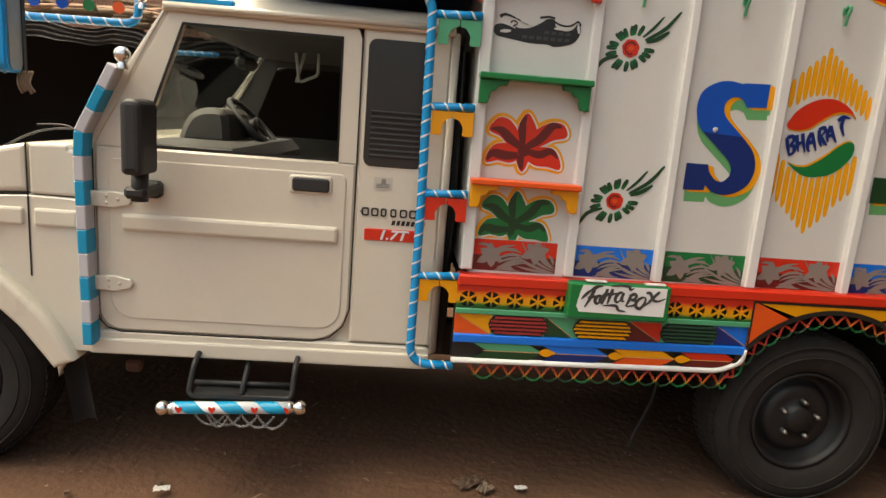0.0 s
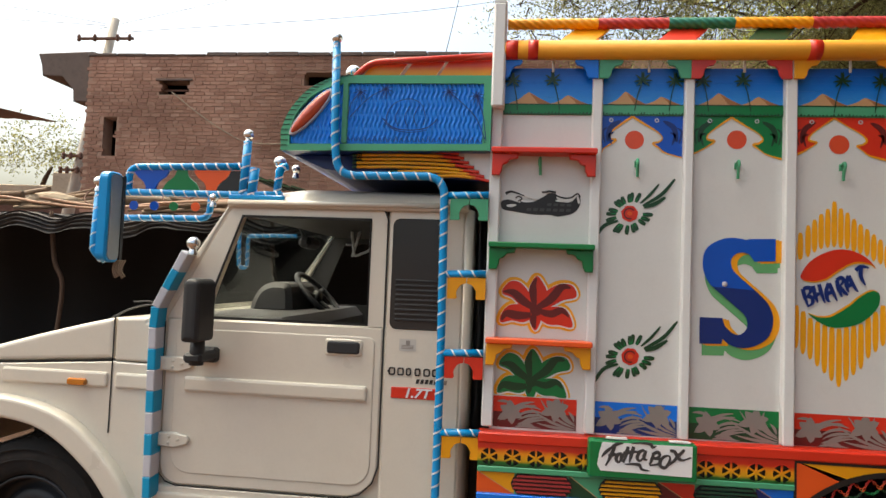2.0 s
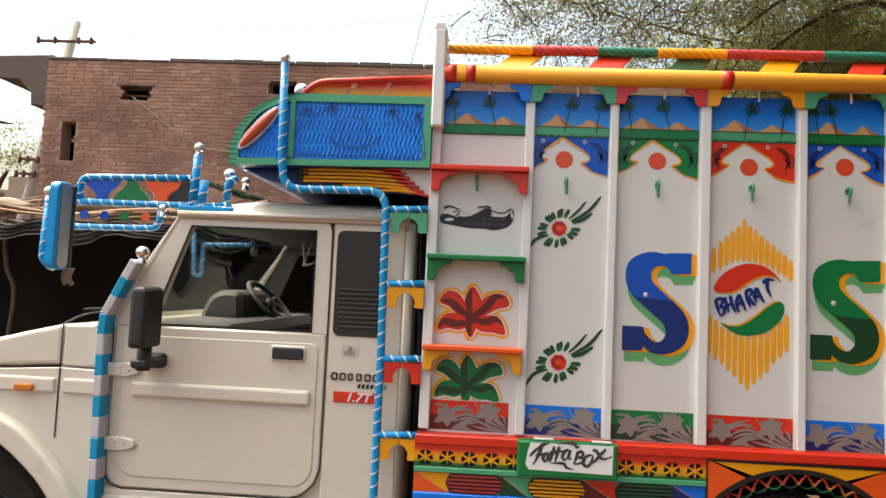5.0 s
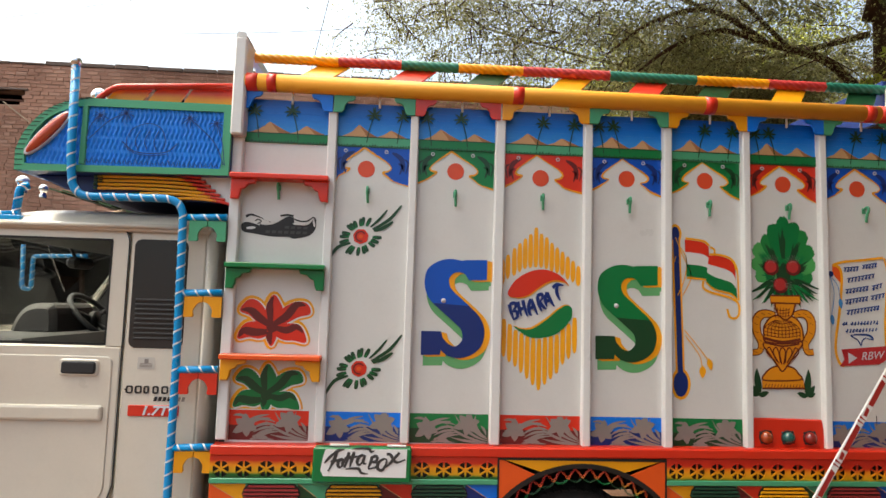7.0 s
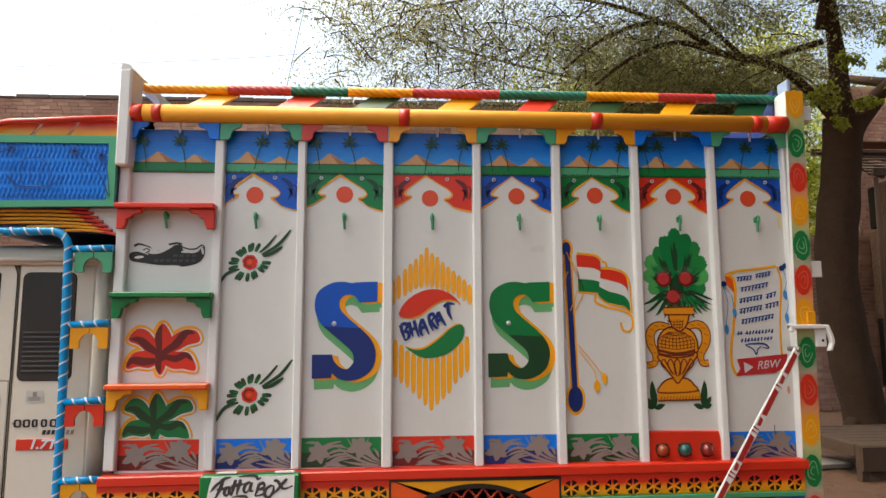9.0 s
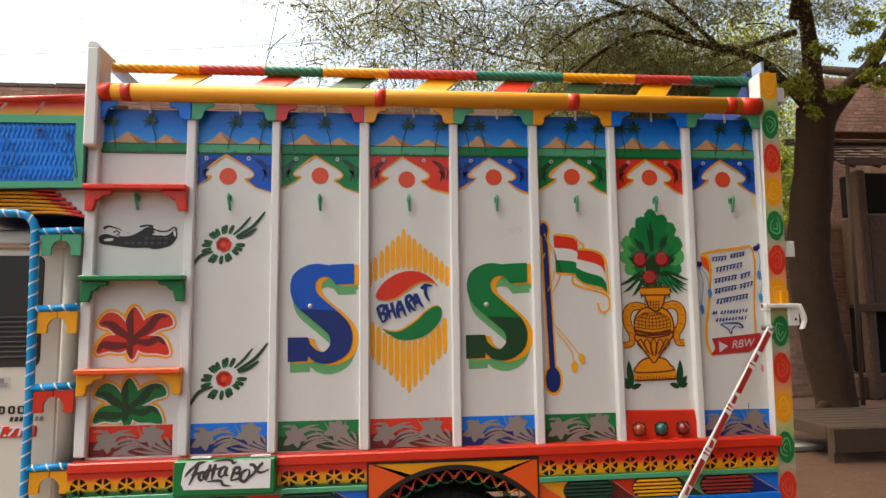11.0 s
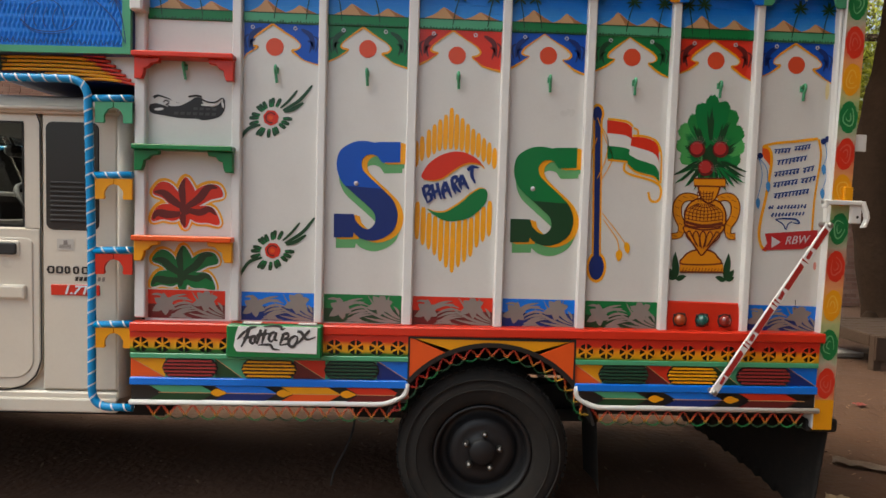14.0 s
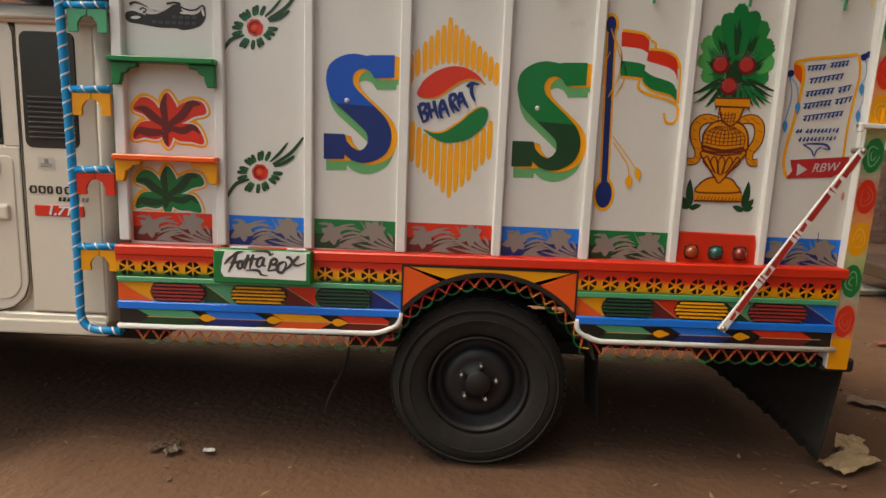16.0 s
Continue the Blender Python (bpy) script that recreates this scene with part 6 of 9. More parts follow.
def landscape(k, a, b):
    m, cx, w = body[k], (a + b) / 2, b - a
    z0, z1 = 2.205, 2.385
    bm = bmesh.new()
    for i in range(5):
        h = (z1 - z0 - 0.03) / 5
        box(bm, a - 0.004, b + 0.004, 0.002, 0.02, z0 + 0.03 + h * i, z0 + 0.03 + h * (i + 1) - 0.0002, bevel=0.0003)
    board = part("landscape_board", bm, M_board, truck, "blue board painted with palms and dunes")
    bm = bmesh.new()
    for q, (c, r, h) in enumerate(((-0.20, 0.26, 0.050), (0.24, 0.23, 0.036))):
        px, pz, y = cx + w * c, 2.236 + h + rng.uniform(-0.005, 0.004), 0.0006 - 0.0004 * q
        lit = [(px - w * r, 2.236), (px - w * r * 0.45, 2.236 + h * 0.42), (px - w * 0.025, pz), (px + w * 0.015, pz - 0.001), (px + w * r * 0.5, 2.236 + h * 0.45), (px + w * r, 2.236)]
        flat(bm, smooth_loop(lit, 3, closed=False), y, 0)
        flat(bm, smooth_loop([(px + w * 0.010, pz - 0.003), (px + w * r * 0.5, 2.236 + h * 0.42), (px + w * r * 0.98, 2.2365), (px + w * r * 0.45, 2.2365), (px + w * 0.06, 2.236 + h * 0.45)], 3), y - 0.0002, 1)
    part("painted_dune", bm, [M_sand, M_duneshade], board)
    bm = bmesh.new()
    sgn = 1 if k % 2 else -1
    palm(bm, cx + (0.14 if k in (0, 2) else -0.10) * w, 2.210, 0.125, 0.03 * sgn, -0.0078)
    part("painted_palm", bm, M_dkgreen, board)
    bm = bmesh.new()
    palm(bm, cx + (-0.33 if k in (0, 2, 4, 6) else 0.32) * w, 2.210, 0.122, 0.022 * sgn, -0.0078)
    part("painted_palm", bm, M_dkgreen, board)
    bm = boxes((a, b, -0.006, 0.01, 2.192, 2.237), bevel=0.003)
    part("green_ledge", bm, M_jade if k % 2 else M_green, truck, "green painted ledge under the board")
    bm = bmesh.new()
    stroke(bm, [(a + 0.003, 2.2345), (b - 0.003, 2.2345)], 0.004, -0.0072)
    n = 26
    for i in range(n):
        x = a + w * (i + 0.5) / n
        flat(bm, [(x - w / n * 0.5, 2.194), (x + w / n * 0.5, 2.194), (x + rng.uniform(-1, 1) * 0.003, 2.200 + rng.uniform(0, 0.007))], -0.0072)
    part("grass_line", bm, M_dkgreen, board)
    for s in (-1, 1):
        e = a if s < 0 else b
        pts = [(e - s * 0.0 + s * 0.018, 2.415), (e - s * 0.072, 2.415), (e - s * 0.075, 2.398), (e - s * 0.066, 2.385), (e - s * 0.045, 2.380), (e - s * 0.032, 2.366), (e - s * 0.028, 2.345), (e - s * 0.018, 2.332), (e + s * 0.018, 2.332)]
        bm = bmesh.new()
        prism(bm, pts, -0.040, -0.031, bevel=0.002)
        part("corner_bracket", bm, brackets_of[k], truck, "scalloped painted corner bracket")
    bm = bmesh.new()
    tube(bm, [(cx + 0.02, -0.012, 2.365), (cx + 0.02, -0.012, 2.42)], 0.005, 8)
    part("eye_pin", bm, M_rib, truck)
    if k == 0:
        return
    col = CYC[(k - 1) % 3][1]
    ax, sx, sz = ARCH[k - 1]
    lobes = {-1: [(0, 2.189), (0.047, 2.155), (0.082, 2.126), (0.092, 2.106), (0.080, 2.098), (0.062, 2.094), (0.084, 2.076), (0.108, 2.060), (ax - a - 0.003, 2.042)],
             1: [(0, 2.189), (0.052, 2.156), (0.098, 2.128), (0.118, 2.104), (0.104, 2.088), (0.082, 2.082), (0.104, 2.064), (0.132, 2.044), (b - ax - 0.003, 2.026)]}
    for s in (-1, 1):
        half = smooth_loop(lobes[s], 5, closed=False)
        edge = a + 0.002 if s < 0 else b - 0.002
        bm = bmesh.new()
        flat(bm, [(ax, 2.1925)] + [(ax + s * x, z) for x, z in half] + [(edge, 2.1925)], L1)
        part("painted_arch", bm, col, m)
        bm = bmesh.new()
        stroke(bm, [(ax + s * x, z) for x, z in half], 0.008, L2, taper=lambda u: 0.8 + 0.3 * math.sin(11 * u + k))
        part("arch_outline", bm, M_yellow, m)
        bm = bmesh.new()
        r = abs(edge - ax)
        for x0, z0_, x1, z1_, wd in ((r - 0.075, 2.172, r - 0.022, 2.088, 0.017), (r - 0.048, 2.125, r - 0.040, 2.075, 0.009), (r - 0.022, 2.145, r - 0.014, 2.080, 0.007)):
            mx = (x0 + x1) / 2 + 0.014
            stroke(bm, smooth_loop([(ax + s * x0, z0_), (ax + s * mx, (z0_ + z1_) / 2 + 0.014), (ax + s * x1, z1_)], 5, closed=False), wd, L2 - 0.0002, taper=lambda u: 0.25 + math.sin(math.pi * u) ** 0.8)
        part("arch_shading", bm, M_dkgreen if k % 3 == 2 else (M_navy if k % 3 == 1 else M_dkred), m)
        rx = ax + (0.095 if s > 0 else -0.082)
        bm = bmesh.new()
        ring_prism(bm, oval(rx, 2.174, 0.0085, 0.0085, 12), oval(rx, 2.174, 0.0048, 0.0048, 12), SIDE - 0.004, SIDE)
        part("rivet", bm, M_lilac, m)
    bm = bmesh.new()
    flat(bm, oval(sx, sz, 0.037, 0.037, 28), L1)
    part("painted_sun", bm, M_circ, m, "vermilion painted disc")


for k, (a, b) in enumerate(BAYS):
    landscape(k, a, b)
    cx = HOOKS[k]
    bm = bmesh.new()
    tube(bm, smooth_loop([(cx, -0.002, 2.004), (cx, -0.026, 2.012), (cx, -0.032, 1.996), (cx + 0.001, -0.020, 1.975), (cx + 0.003, -0.012, 1.945)], 5, closed=False), 0.006, 8)
    box(bm, cx - 0.008, cx + 0.008, -0.004, 0, 1.985, 2.01)
    part("rope_hook", bm, M_jade, truck, "green painted iron hook")


def floral(k, x0, x1, z0, z1, hi, lo):
    m = body[k]
    bm = bmesh.new()
    mid = z0 + (z1 - z0) * 0.5
    flat(bm, [(x0, mid), (x1, mid), (x1, z1), (x0, z1)], L1, 0)
    flat(bm, [(x0, z0), (x1, z0), (x1, mid), (x0, mid)], L1, 1)
    ob = part("floral_strip", bm, [hi, lo], m, "two-tone strip with grey stencilled flowers")
    w, h = x1 - x0, z1 - z0
    bm = bmesh.new()
    seed = random.Random(k)
    for fx, fz, r in ((0.20, 0.50, 0.40), (0.76, 0.66, 0.42)):
        cx, cz = x0 + w * fx + seed.uniform(-0.008, 0.008), z0 + h * fz
        turn = seed.uniform(-12, 12)
        for j, an in enumerate((85, 20, -35, -95, 200, 140)):
            l = h * r * (1.25 if an == 200 else 1.0)
            pts = [(x, min(max(z, z0 + 0.002), z1 - 0.002)) for x, z in leaf(cx, cz, l, h * 0.27, an + turn, 0.08, 6)]
            flat(bm, pts, L2 - 0.0001 * j)
    for j in range(16):
        sx, sz, an, ln, cv = [(1.0, 0.04, 172, 0.62, -20), (1.0, 0.10, 166, 0.60, -30), (1.0, 0.16, 160, 0.50, -38), (0.98, 0.22, 152, 0.40, -42), (0.97, 0.03, 178, 0.45, -8), (0.60, 0.42, 165, 0.30, 30), (0.62, 0.36, 172, 0.36, 34), (0.64, 0.30, 178, 0.42, 30),
                              (0.60, 0.50, 150, 0.34, 46), (0.58, 0.62, 150, 0.45, 40), (0.50, 0.86, 185, 0.36, 22), (0.52, 0.74, 176, 0.40, 34), (0.97, 0.30, 95, 0.16, 20), (0.30, 0.12, 30, 0.22, -40), (0.28, 0.05, 12, 0.30, -16), (0.05, 0.82, 20, 0.18, -30)][j]
        pts = []
        for i in range(9):
            u = i / 8
            q = radians(an + cv * u)
            pts.append((min(max(x0 + w * sx + math.cos(q) * w * ln * u, x0 + 0.003), x1 - 0.002), min(max(z0 + h * sz + math.sin(q) * w * ln * u * 0.8, z0 + 0.004), z1 - 0.004)))
        stroke(bm, pts, h * 0.075, L2 - 0.0007 - 0.00006 * j, taper=lambda u: 0.15 + 1.1 * math.sin(math.pi * min(1, u * 0.92 + 0.06)) ** 1.2)
    part("stencilled_flower", bm, M_grey, ob, "grey stencilled flowers and scrolls")


HI = [(M_red, M_dkred), (M_ltblue, M_navy), (M_green, M_dkgreen)]
for k, (a, b) in enumerate(BAYS):
    if k == 6:
        continue
    hi, lo = HI[k % 3] if k < 6 else HI[1]
    x1 = b - (0.028 if k == 0 else 0.002)
    floral(k, a + 0.003, x1, 0.936, 1.058, hi, lo)
a, b = BAYS[6]
bm = bmesh.new()
prism(bm, [(a - 0.012, 0.936), (b + 0.02, 0.936), (b - 0.006, 1.064), (a - 0.004, 1.068)], SIDE - 0.014, SIDE, bevel=0.004)
lamps = part("lamp_plate", bm, M_red, truck, "red plate with three round lamps")
for x, m in ((0.828, M_orlens), (0.927, M_greenlens), (1.026, M_redlens)):
    bm = bmesh.new()
    lathe(bm, [(0.0, -0.030), (0.012, -0.028), (0.022, -0.020), (0.0265, -0.008), (0.0265, 0.0)], (x, SIDE - 0.014, 0.987), "y", 20)
    part("lamp_lens", bm, m, lamps, "round coloured glass marker lamp")
    bm = bmesh.new()
    lathe(bm, [(0.0265, -0.004), (0.031, -0.004), (0.031, 0.0)], (x, SIDE - 0.014, 0.987), "y", 20)
    part("lamp_ring", bm, M_chassis, lamps)
    for q in (50, 140, 230, 320):
        bm = bmesh.new()
        lathe(bm, [(0.0, -0.007), (0.004, -0.006), (0.0055, 0.0)], (x + 0.031 * math.cos(radians(q)), SIDE - 0.014, 0.987 + 0.031 * math.sin(radians(q))), "y", 8)
        part("lamp_screw", bm, M_chassis, lamps)


# -- bay with the three shelves --
def shelf(z, shade, tip):
    bm = boxes((-1.505, -1.094, -0.082, 0.0, z - 0.022, z), bevel=0.004)
    ob = part("shelf", bm, shade, truck, "narrow painted wooden shelf")
    for s, e in ((1, -1.502), (-1, -1.097)):
        pts = [(e, z - 0.022), (e + s * 0.105, z - 0.022), (e + s * 0.10, z - 0.040), (e + s * 0.07, z - 0.045), (e + s * 0.058, z - 0.06), (e + s * 0.042, z - 0.066), (e + s * 0.038, z - 0.090), (e + s * 0.03, z - 0.108), (e, z - 0.108)]
        bm = bmesh.new()
        prism(bm, pts, -0.058, -0.036, bevel=0.003)
        part("shelf_bracket", bm, tip, ob, "carved shelf bracket")


shelf(2.044, M_red, M_red)
shelf(1.668, M_green, M_green)
shelf(1.292, M_orange, M_yellow)


def grow(pts, d):
    """Push a closed outline outwards."""
    area = sum(p[0] * q[1] - q[0] * p[1] for p, q in zip(pts, pts[1:] + pts[:1]))
    s = 1 if area > 0 else -1
    out = []
    for p, q, r in zip(pts[-1:] + pts[:-1], pts, pts[1:] + pts[:1]):
        t = (Vector(r) - Vector(p)).normalized()
        out.append((q[0] + s * t.y * d, q[1] - s * t.x * d))
    return out


PETALS = [([(-10, 25), (-30, 70), (-22, 115), (4, 153), (34, 118), (48, 80), (30, 30)], [(-4, 15), (-12, 70), (-12, 110), (2, 148)], 26),
          ([(12, 20), (40, 72), (85, 108), (130, 122), (172, 112), (187, 68), (130, 50), (80, 22), (30, 5)], [(12, 8), (72, 50), (120, 108), (165, 106)], 30),
          ([(-12, 20), (-45, 90), (-85, 124), (-125, 122), (-157, 74), (-110, 52), (-70, 18), (-30, 5)], [(-10, 5), (-60, 38), (-105, 74), (-153, 78)], 30),
          ([(8, 2), (70, 10), (128, 8), (158, -22), (172, -76), (115, -68), (60, -66), (18, -38)], [(15, -8), (75, -20), (125, -2), (160, -32)], 26),
          ([(-10, 2), (-70, 16), (-122, 10), (-153, -24), (-161, -66), (-110, -56), (-55, -62), (-16, -38)], [(-20, -30), (-80, -34), (-135, -28), (-158, -60)], 30),
          ([(-26, -20), (-22, -55), (2, -98), (24, -55), (24, -20)], [(-4, -20), (-8, -60), (2, -94)], 22)]


def lotus(cx, cz, s, hue, dark, cut=-9):
    """Five curled petals and a tip, with a broken white and a golden outline."""
    m, q = body[0], s / 1195
    for j, (pts, line, wd) in enumerate(PETALS):
        pts = [(cx + x * q, cz + z * q) for x, z in smooth_loop(pts, 6)]

        def clip(p):
            return [(x, max(z, cut + 0.0001 * i)) for i, (x, z) in enumerate(p)]
        bm = bmesh.new()
        flat(bm, clip(grow(pts, 0.018 * s)), L1 - 0.00005 * j, 0)
        flat(bm, clip([(x + 0.003, z - 0.002) for x, z in grow(pts, 0.0075 * s)]), L2 - 0.00005 * j, 1)
        part("petal_outline", bm, [M_gold, M_rib], m)
        bm = bmesh.new()
        flat(bm, clip(grow(pts, 0.003)), L3 - 0.00005 * j, 0)
        path = smooth_loop([(cx + x * q, cz + z * q) for x, z in line], 6, closed=False)
        path = [p for p in path if p[1] > cut + 0.012]
        if len(path) > 3:
            stroke(bm, path, wd * 1.45 * q, L4 - 0.00005 * j, 1, taper=lambda u: 0.55 + 0.6 * math.sin(math.pi * u) - 0.45 * u)
        part("lotus_petal", bm, [hue, dark], m, "painted curled lotus petal")
    bm = bmesh.new()
    flat(bm, oval(cx + 0.003, cz - 0.006 * s, 0.024 * s, 0.022 * s, 18), L4 - 0.0005, 0)
    part("lotus_heart", bm, dark, m)


lotus(-1.313, 1.408, 1.0, M_red, M_dkred)
lotus(-1.322, 1.125, 0.95, M_green, M_dkgreen, cut=1.060)
# curled shoe with unreadable lettering
bm = bmesh.new()
toe = smooth_loop([(-1.455, 1.805), (-1.462, 1.835), (-1.437, 1.845), (-1.405, 1.838), (-1.385, 1.832), (-1.392, 1.848), (-1.378, 1.836), (-1.335, 1.838), (-1.29, 1.862), (-1.272, 1.874), (-1.245, 1.872), (-1.240, 1.852), (-1.205, 1.838), (-1.178, 1.845), (-1.160, 1.865), (-1.148, 1.855), (-1.150, 1.825), (-1.175, 1.795), (-1.235, 1.780), (-1.265, 1.786), (-1.33, 1.786), (-1.40, 1.795)], 4)
flat(bm, toe, L1)
stroke(bm, smooth_loop([(-1.445, 1.868), (-1.425, 1.877), (-1.39, 1.868), (-1.34, 1.848)], 5, closed=False), 0.008, L2, taper=lambda u: 1.6 - 1.4 * u)
stroke(bm, smooth_loop([(-1.245, 1.866), (-1.215, 1.856), (-1.185, 1.858), (-1.160, 1.874), (-1.148, 1.860)], 5, closed=False), 0.006, L2)
stroke(bm, smooth_loop([(-1.395, 1.838), (-1.380, 1.850), (-1.395, 1.858), (-1.405, 1.850)], 5, closed=False), 0.005, L2)
stroke(bm, [(-1.300, 1.876), (-1.270, 1.882), (-1.245, 1.878)], 0.008, L2)
part("painted_shoe", bm, M_black, body[0], "black painted curly-toed shoe")
bm = bmesh.new()
for j in range(7):
    flat(bm, [(-1.36 + 0.026 * j, 1.800), (-1.342 + 0.026 * j, 1.800), (-1.340 + 0.026 * j, 1.812), (-1.358 + 0.026 * j, 1.812)], L3)
for j in range(4):
    flat(bm, [(-1.28 + 0.026 * j, 1.822), (-1.262 + 0.026 * j, 1.822), (-1.260 + 0.026 * j, 1.833), (-1.278 + 0.026 * j, 1.833)], L3)
part("shoe_bars", bm, enamel("charcoal_paint", (0.045, 0.042, 0.042)), body[0])


for x, z, rx, rz, turn in ((-1.421, 1.820, 0.020, 0.006, 0.1), (-1.213, 1.845, 0.034, 0.006, 0.05), (-1.156, 1.848, 0.005, 0.016, 0.2), (-1.345, 1.857, 0.030, 0.007, -0.25)):
    bm = bmesh.new()
    flat(bm, oval(x, z, rx, rz, 14, turn), L5)
    part("shoe_gap", bm, M_white, body[0])


# -- feathered flowers --
def feather(cx, cz, s):
    m = body[1]
    bm = bmesh.new()
    petals = [64, 80, 97, 113, 130, 147, 165, 184, 201, 226, 244, 262, 281, 301, 322, 342, 362]
    for j, an in enumerate(petals):
        far = (0.085 + 0.012 * math.cos(radians(2 * (an - 215)))) * s
        turn = radians(an + 5 * math.sin(j * 2.3))
        line = [(cx + far * f * math.cos(turn), cz + far * f * math.sin(turn)) for f in (0.56, 0.68, 0.80, 0.92, 1.0)]
        stroke(bm, line, 0.0165 * s, L1 - 0.00005 * j, 0, taper=lambda u: 0.45 + 0.6 * math.sin(math.pi * (0.12 + 0.8 * u)))
        stroke(bm, line[:3], 0.008 * s, L1 - 0.00005 * j - 0.0002, 1, taper=lambda u: 0.9 - 0.7 * u)
    for k, (p0, p1, p2, w) in enumerate((((0.040, 0.042), (0.075, 0.075), (0.110, 0.119), 0.010), ((0.050, 0.032), (0.120, 0.078), (0.171, 0.141), 0.013),
                                         ((0.055, 0.026), (0.095, 0.040), (0.136, 0.068), 0.015), ((-0.043, -0.030), (-0.098, -0.052), (-0.136, -0.112), 0.013))):
        line = smooth_loop([(cx + x * s, cz + z * s) for x, z in (p0, p1, p2)], 6, closed=False)
        stroke(bm, line, w * s, L2 - 0.0001 * k, 0, taper=lambda u: 0.35 + 0.75 * math.sin(math.pi * (0.1 + 0.82 * u)))
    part("feather_leaves", bm, [M_dkgreen, M_green], m, "painted feathery green leaves")
    bm = bmesh.new()
    flat(bm, [(cx + 0.032 * s * (1 + 0.04 * math.sin(7 * a)) * math.cos(a), cz + 0.032 * s * (1 + 0.04 * math.sin(7 * a)) * math.sin(a)) for a in (2 * math.pi * i / 30 for i in range(30))], L2, 1)
    stroke(bm, [(cx + 0.021 * s * math.cos(a), cz + 0.021 * s * math.sin(a)) for a in (0.6 + 0.28 * i for i in range(17))], 0.006 * s, L3, 0)
    flat(bm, oval(cx, cz, 0.010 * s, 0.009 * s, 12), L4, 2)
    part("feather_flower", bm, [M_dkred, M_red, M_orange], m, "small red painted flower")


feather(-0.955, 1.800, 1.0)
feather(-0.940, 1.238, 1.03)


# -- letters S --
M_palegreen = enamel("pale_green_enamel", (0.12, 0.36, 0.14))
# the letter as one line that swells: inner and outer edge with a serif block at both ends
S_OUT = smooth_loop([(-0.513, 1.709), (-0.561, 1.716), (-0.612, 1.706), (-0.662, 1.669), (-0.674, 1.604), (-0.651, 1.541), (-0.600, 1.493), (-0.547, 1.448), (-0.511, 1.412), (-0.506, 1.371), (-0.531, 1.343), (-0.561, 1.349), (-0.589, 1.376)], 5, closed=False)
S_IN = smooth_loop([(-0.596, 1.325), (-0.569, 1.303), (-0.521, 1.292), (-0.468, 1.306), (-0.425, 1.343), (-0.410, 1.403), (-0.426, 1.459), (-0.464, 1.502), (-0.535, 1.564), (-0.563, 1.595), (-0.568, 1.630), (-0.551, 1.653), (-0.525, 1.660), (-0.500, 1.652)], 5, closed=False)
S_SHAPE = S_OUT + [(-0.597, 1.404), (-0.682, 1.404), (-0.681, 1.302), (-0.599, 1.305)] + S_IN + [(-0.482, 1.626), (-0.405, 1.630), (-0.405, 1.716), (-0.498, 1.713)]


def big_s(k, dx, top, low, side, foot):
    m = body[k]
    bm = bmesh.new()
    for ox, oz, lay, mi in ((0.010, -0.045, L1, 0), (0.018, -0.026, L1 - 0.0003, 0), (0.014, -0.004, L2, 1), (0.025, -0.007, L2 - 0.0002, 1)):
        flat(bm, [(x + dx + ox, z + oz) for x, z in S_SHAPE], lay, mi)
    part("letter_shadow", bm, [foot, side], m)
    bm = bmesh.new()
    flat(bm, [(x + dx, z) for x, z in S_SHAPE], L4, 0)
    bmesh.ops.triangulate(bm, faces=bm.faces[:])
    bmesh.ops.bisect_plane(bm, geom=bm.verts[:] + bm.edges[:] + bm.faces[:], plane_co=(0, 0, 1.492), plane_no=(0.05, 0, 1))
    for f in bm.faces:
        c = f.calc_center_median()
        f.material_index = 1 if c.z + 0.05 * c.x < 1.492 else 0
    part("letter_s", bm, [top, low], m, "large painted capital letter S")
    bm = bmesh.new()
    lathe(bm, [(0.0, -0.006), (0.006, -0.005), (0.010, -0.001), (0.0105, 0)], (-0.59 + dx, L4, 1.535), "y", 12)
    part("bolt_head", bm, M_lilac, m, "painted round bolt head")


big_s(2, 0.0, M_blue, M_navy, M_yellow, M_palegreen)
big_s(4, 0.757, M_green, M_dkgreen, M_yellow, M_palegreen)

# -- rays and disc with the word --
m = body[3]
for j in range(15):
    x = -0.333 + 0.0236 * j - (0.004 if j < 2 else 0)
    u = (j - 6) / (6 if j < 6 else 8)
    hi = 1.862 - (0.140 if j < 6 else 0.158) * abs(u) ** 0.94 + rng.uniform(-0.004, 0.004)
    lo = 1.693 - 0.078 * u * u + rng.uniform(-0.004, 0.004)
    bm = bmesh.new()
    flat(bm, smooth_loop([(x - 0.009, lo + 0.012), (x, lo - 0.004), (x + 0.009, lo + 0.012), (x + 0.0108, (lo + hi) / 2), (x + 0.008, hi - 0.006), (x, hi + 0.003), (x - 0.008, hi - 0.006), (x - 0.0108, (lo + hi) / 2)], 3), L1)
    part("painted_ray", bm, M_gold, m)
for j in range(13):
    x = -0.326 + 0.0258 * j
    u = (j - 6) / 6
    hi = 1.382 + 0.078 * u * u + (0.012 if j > 9 else 0.0) + rng.uniform(-0.004, 0.004)
    lo = 1.167 + 0.143 * abs(u) ** 0.96 + (0.02 if j > 9 else 0.0) + rng.uniform(-0.004, 0.004)
    bm = bmesh.new()
    flat(bm, smooth_loop([(x - 0.009, lo + 0.014), (x, lo - 0.005), (x + 0.009, lo + 0.014), (x + 0.0112, (lo + hi) / 2), (x + 0.009, hi - 0.005), (x, hi + 0.003), (x - 0.009, hi - 0.005), (x - 0.0112, (lo + hi) / 2)], 3), L1)
    part("painted_ray", bm, M_gold, m)
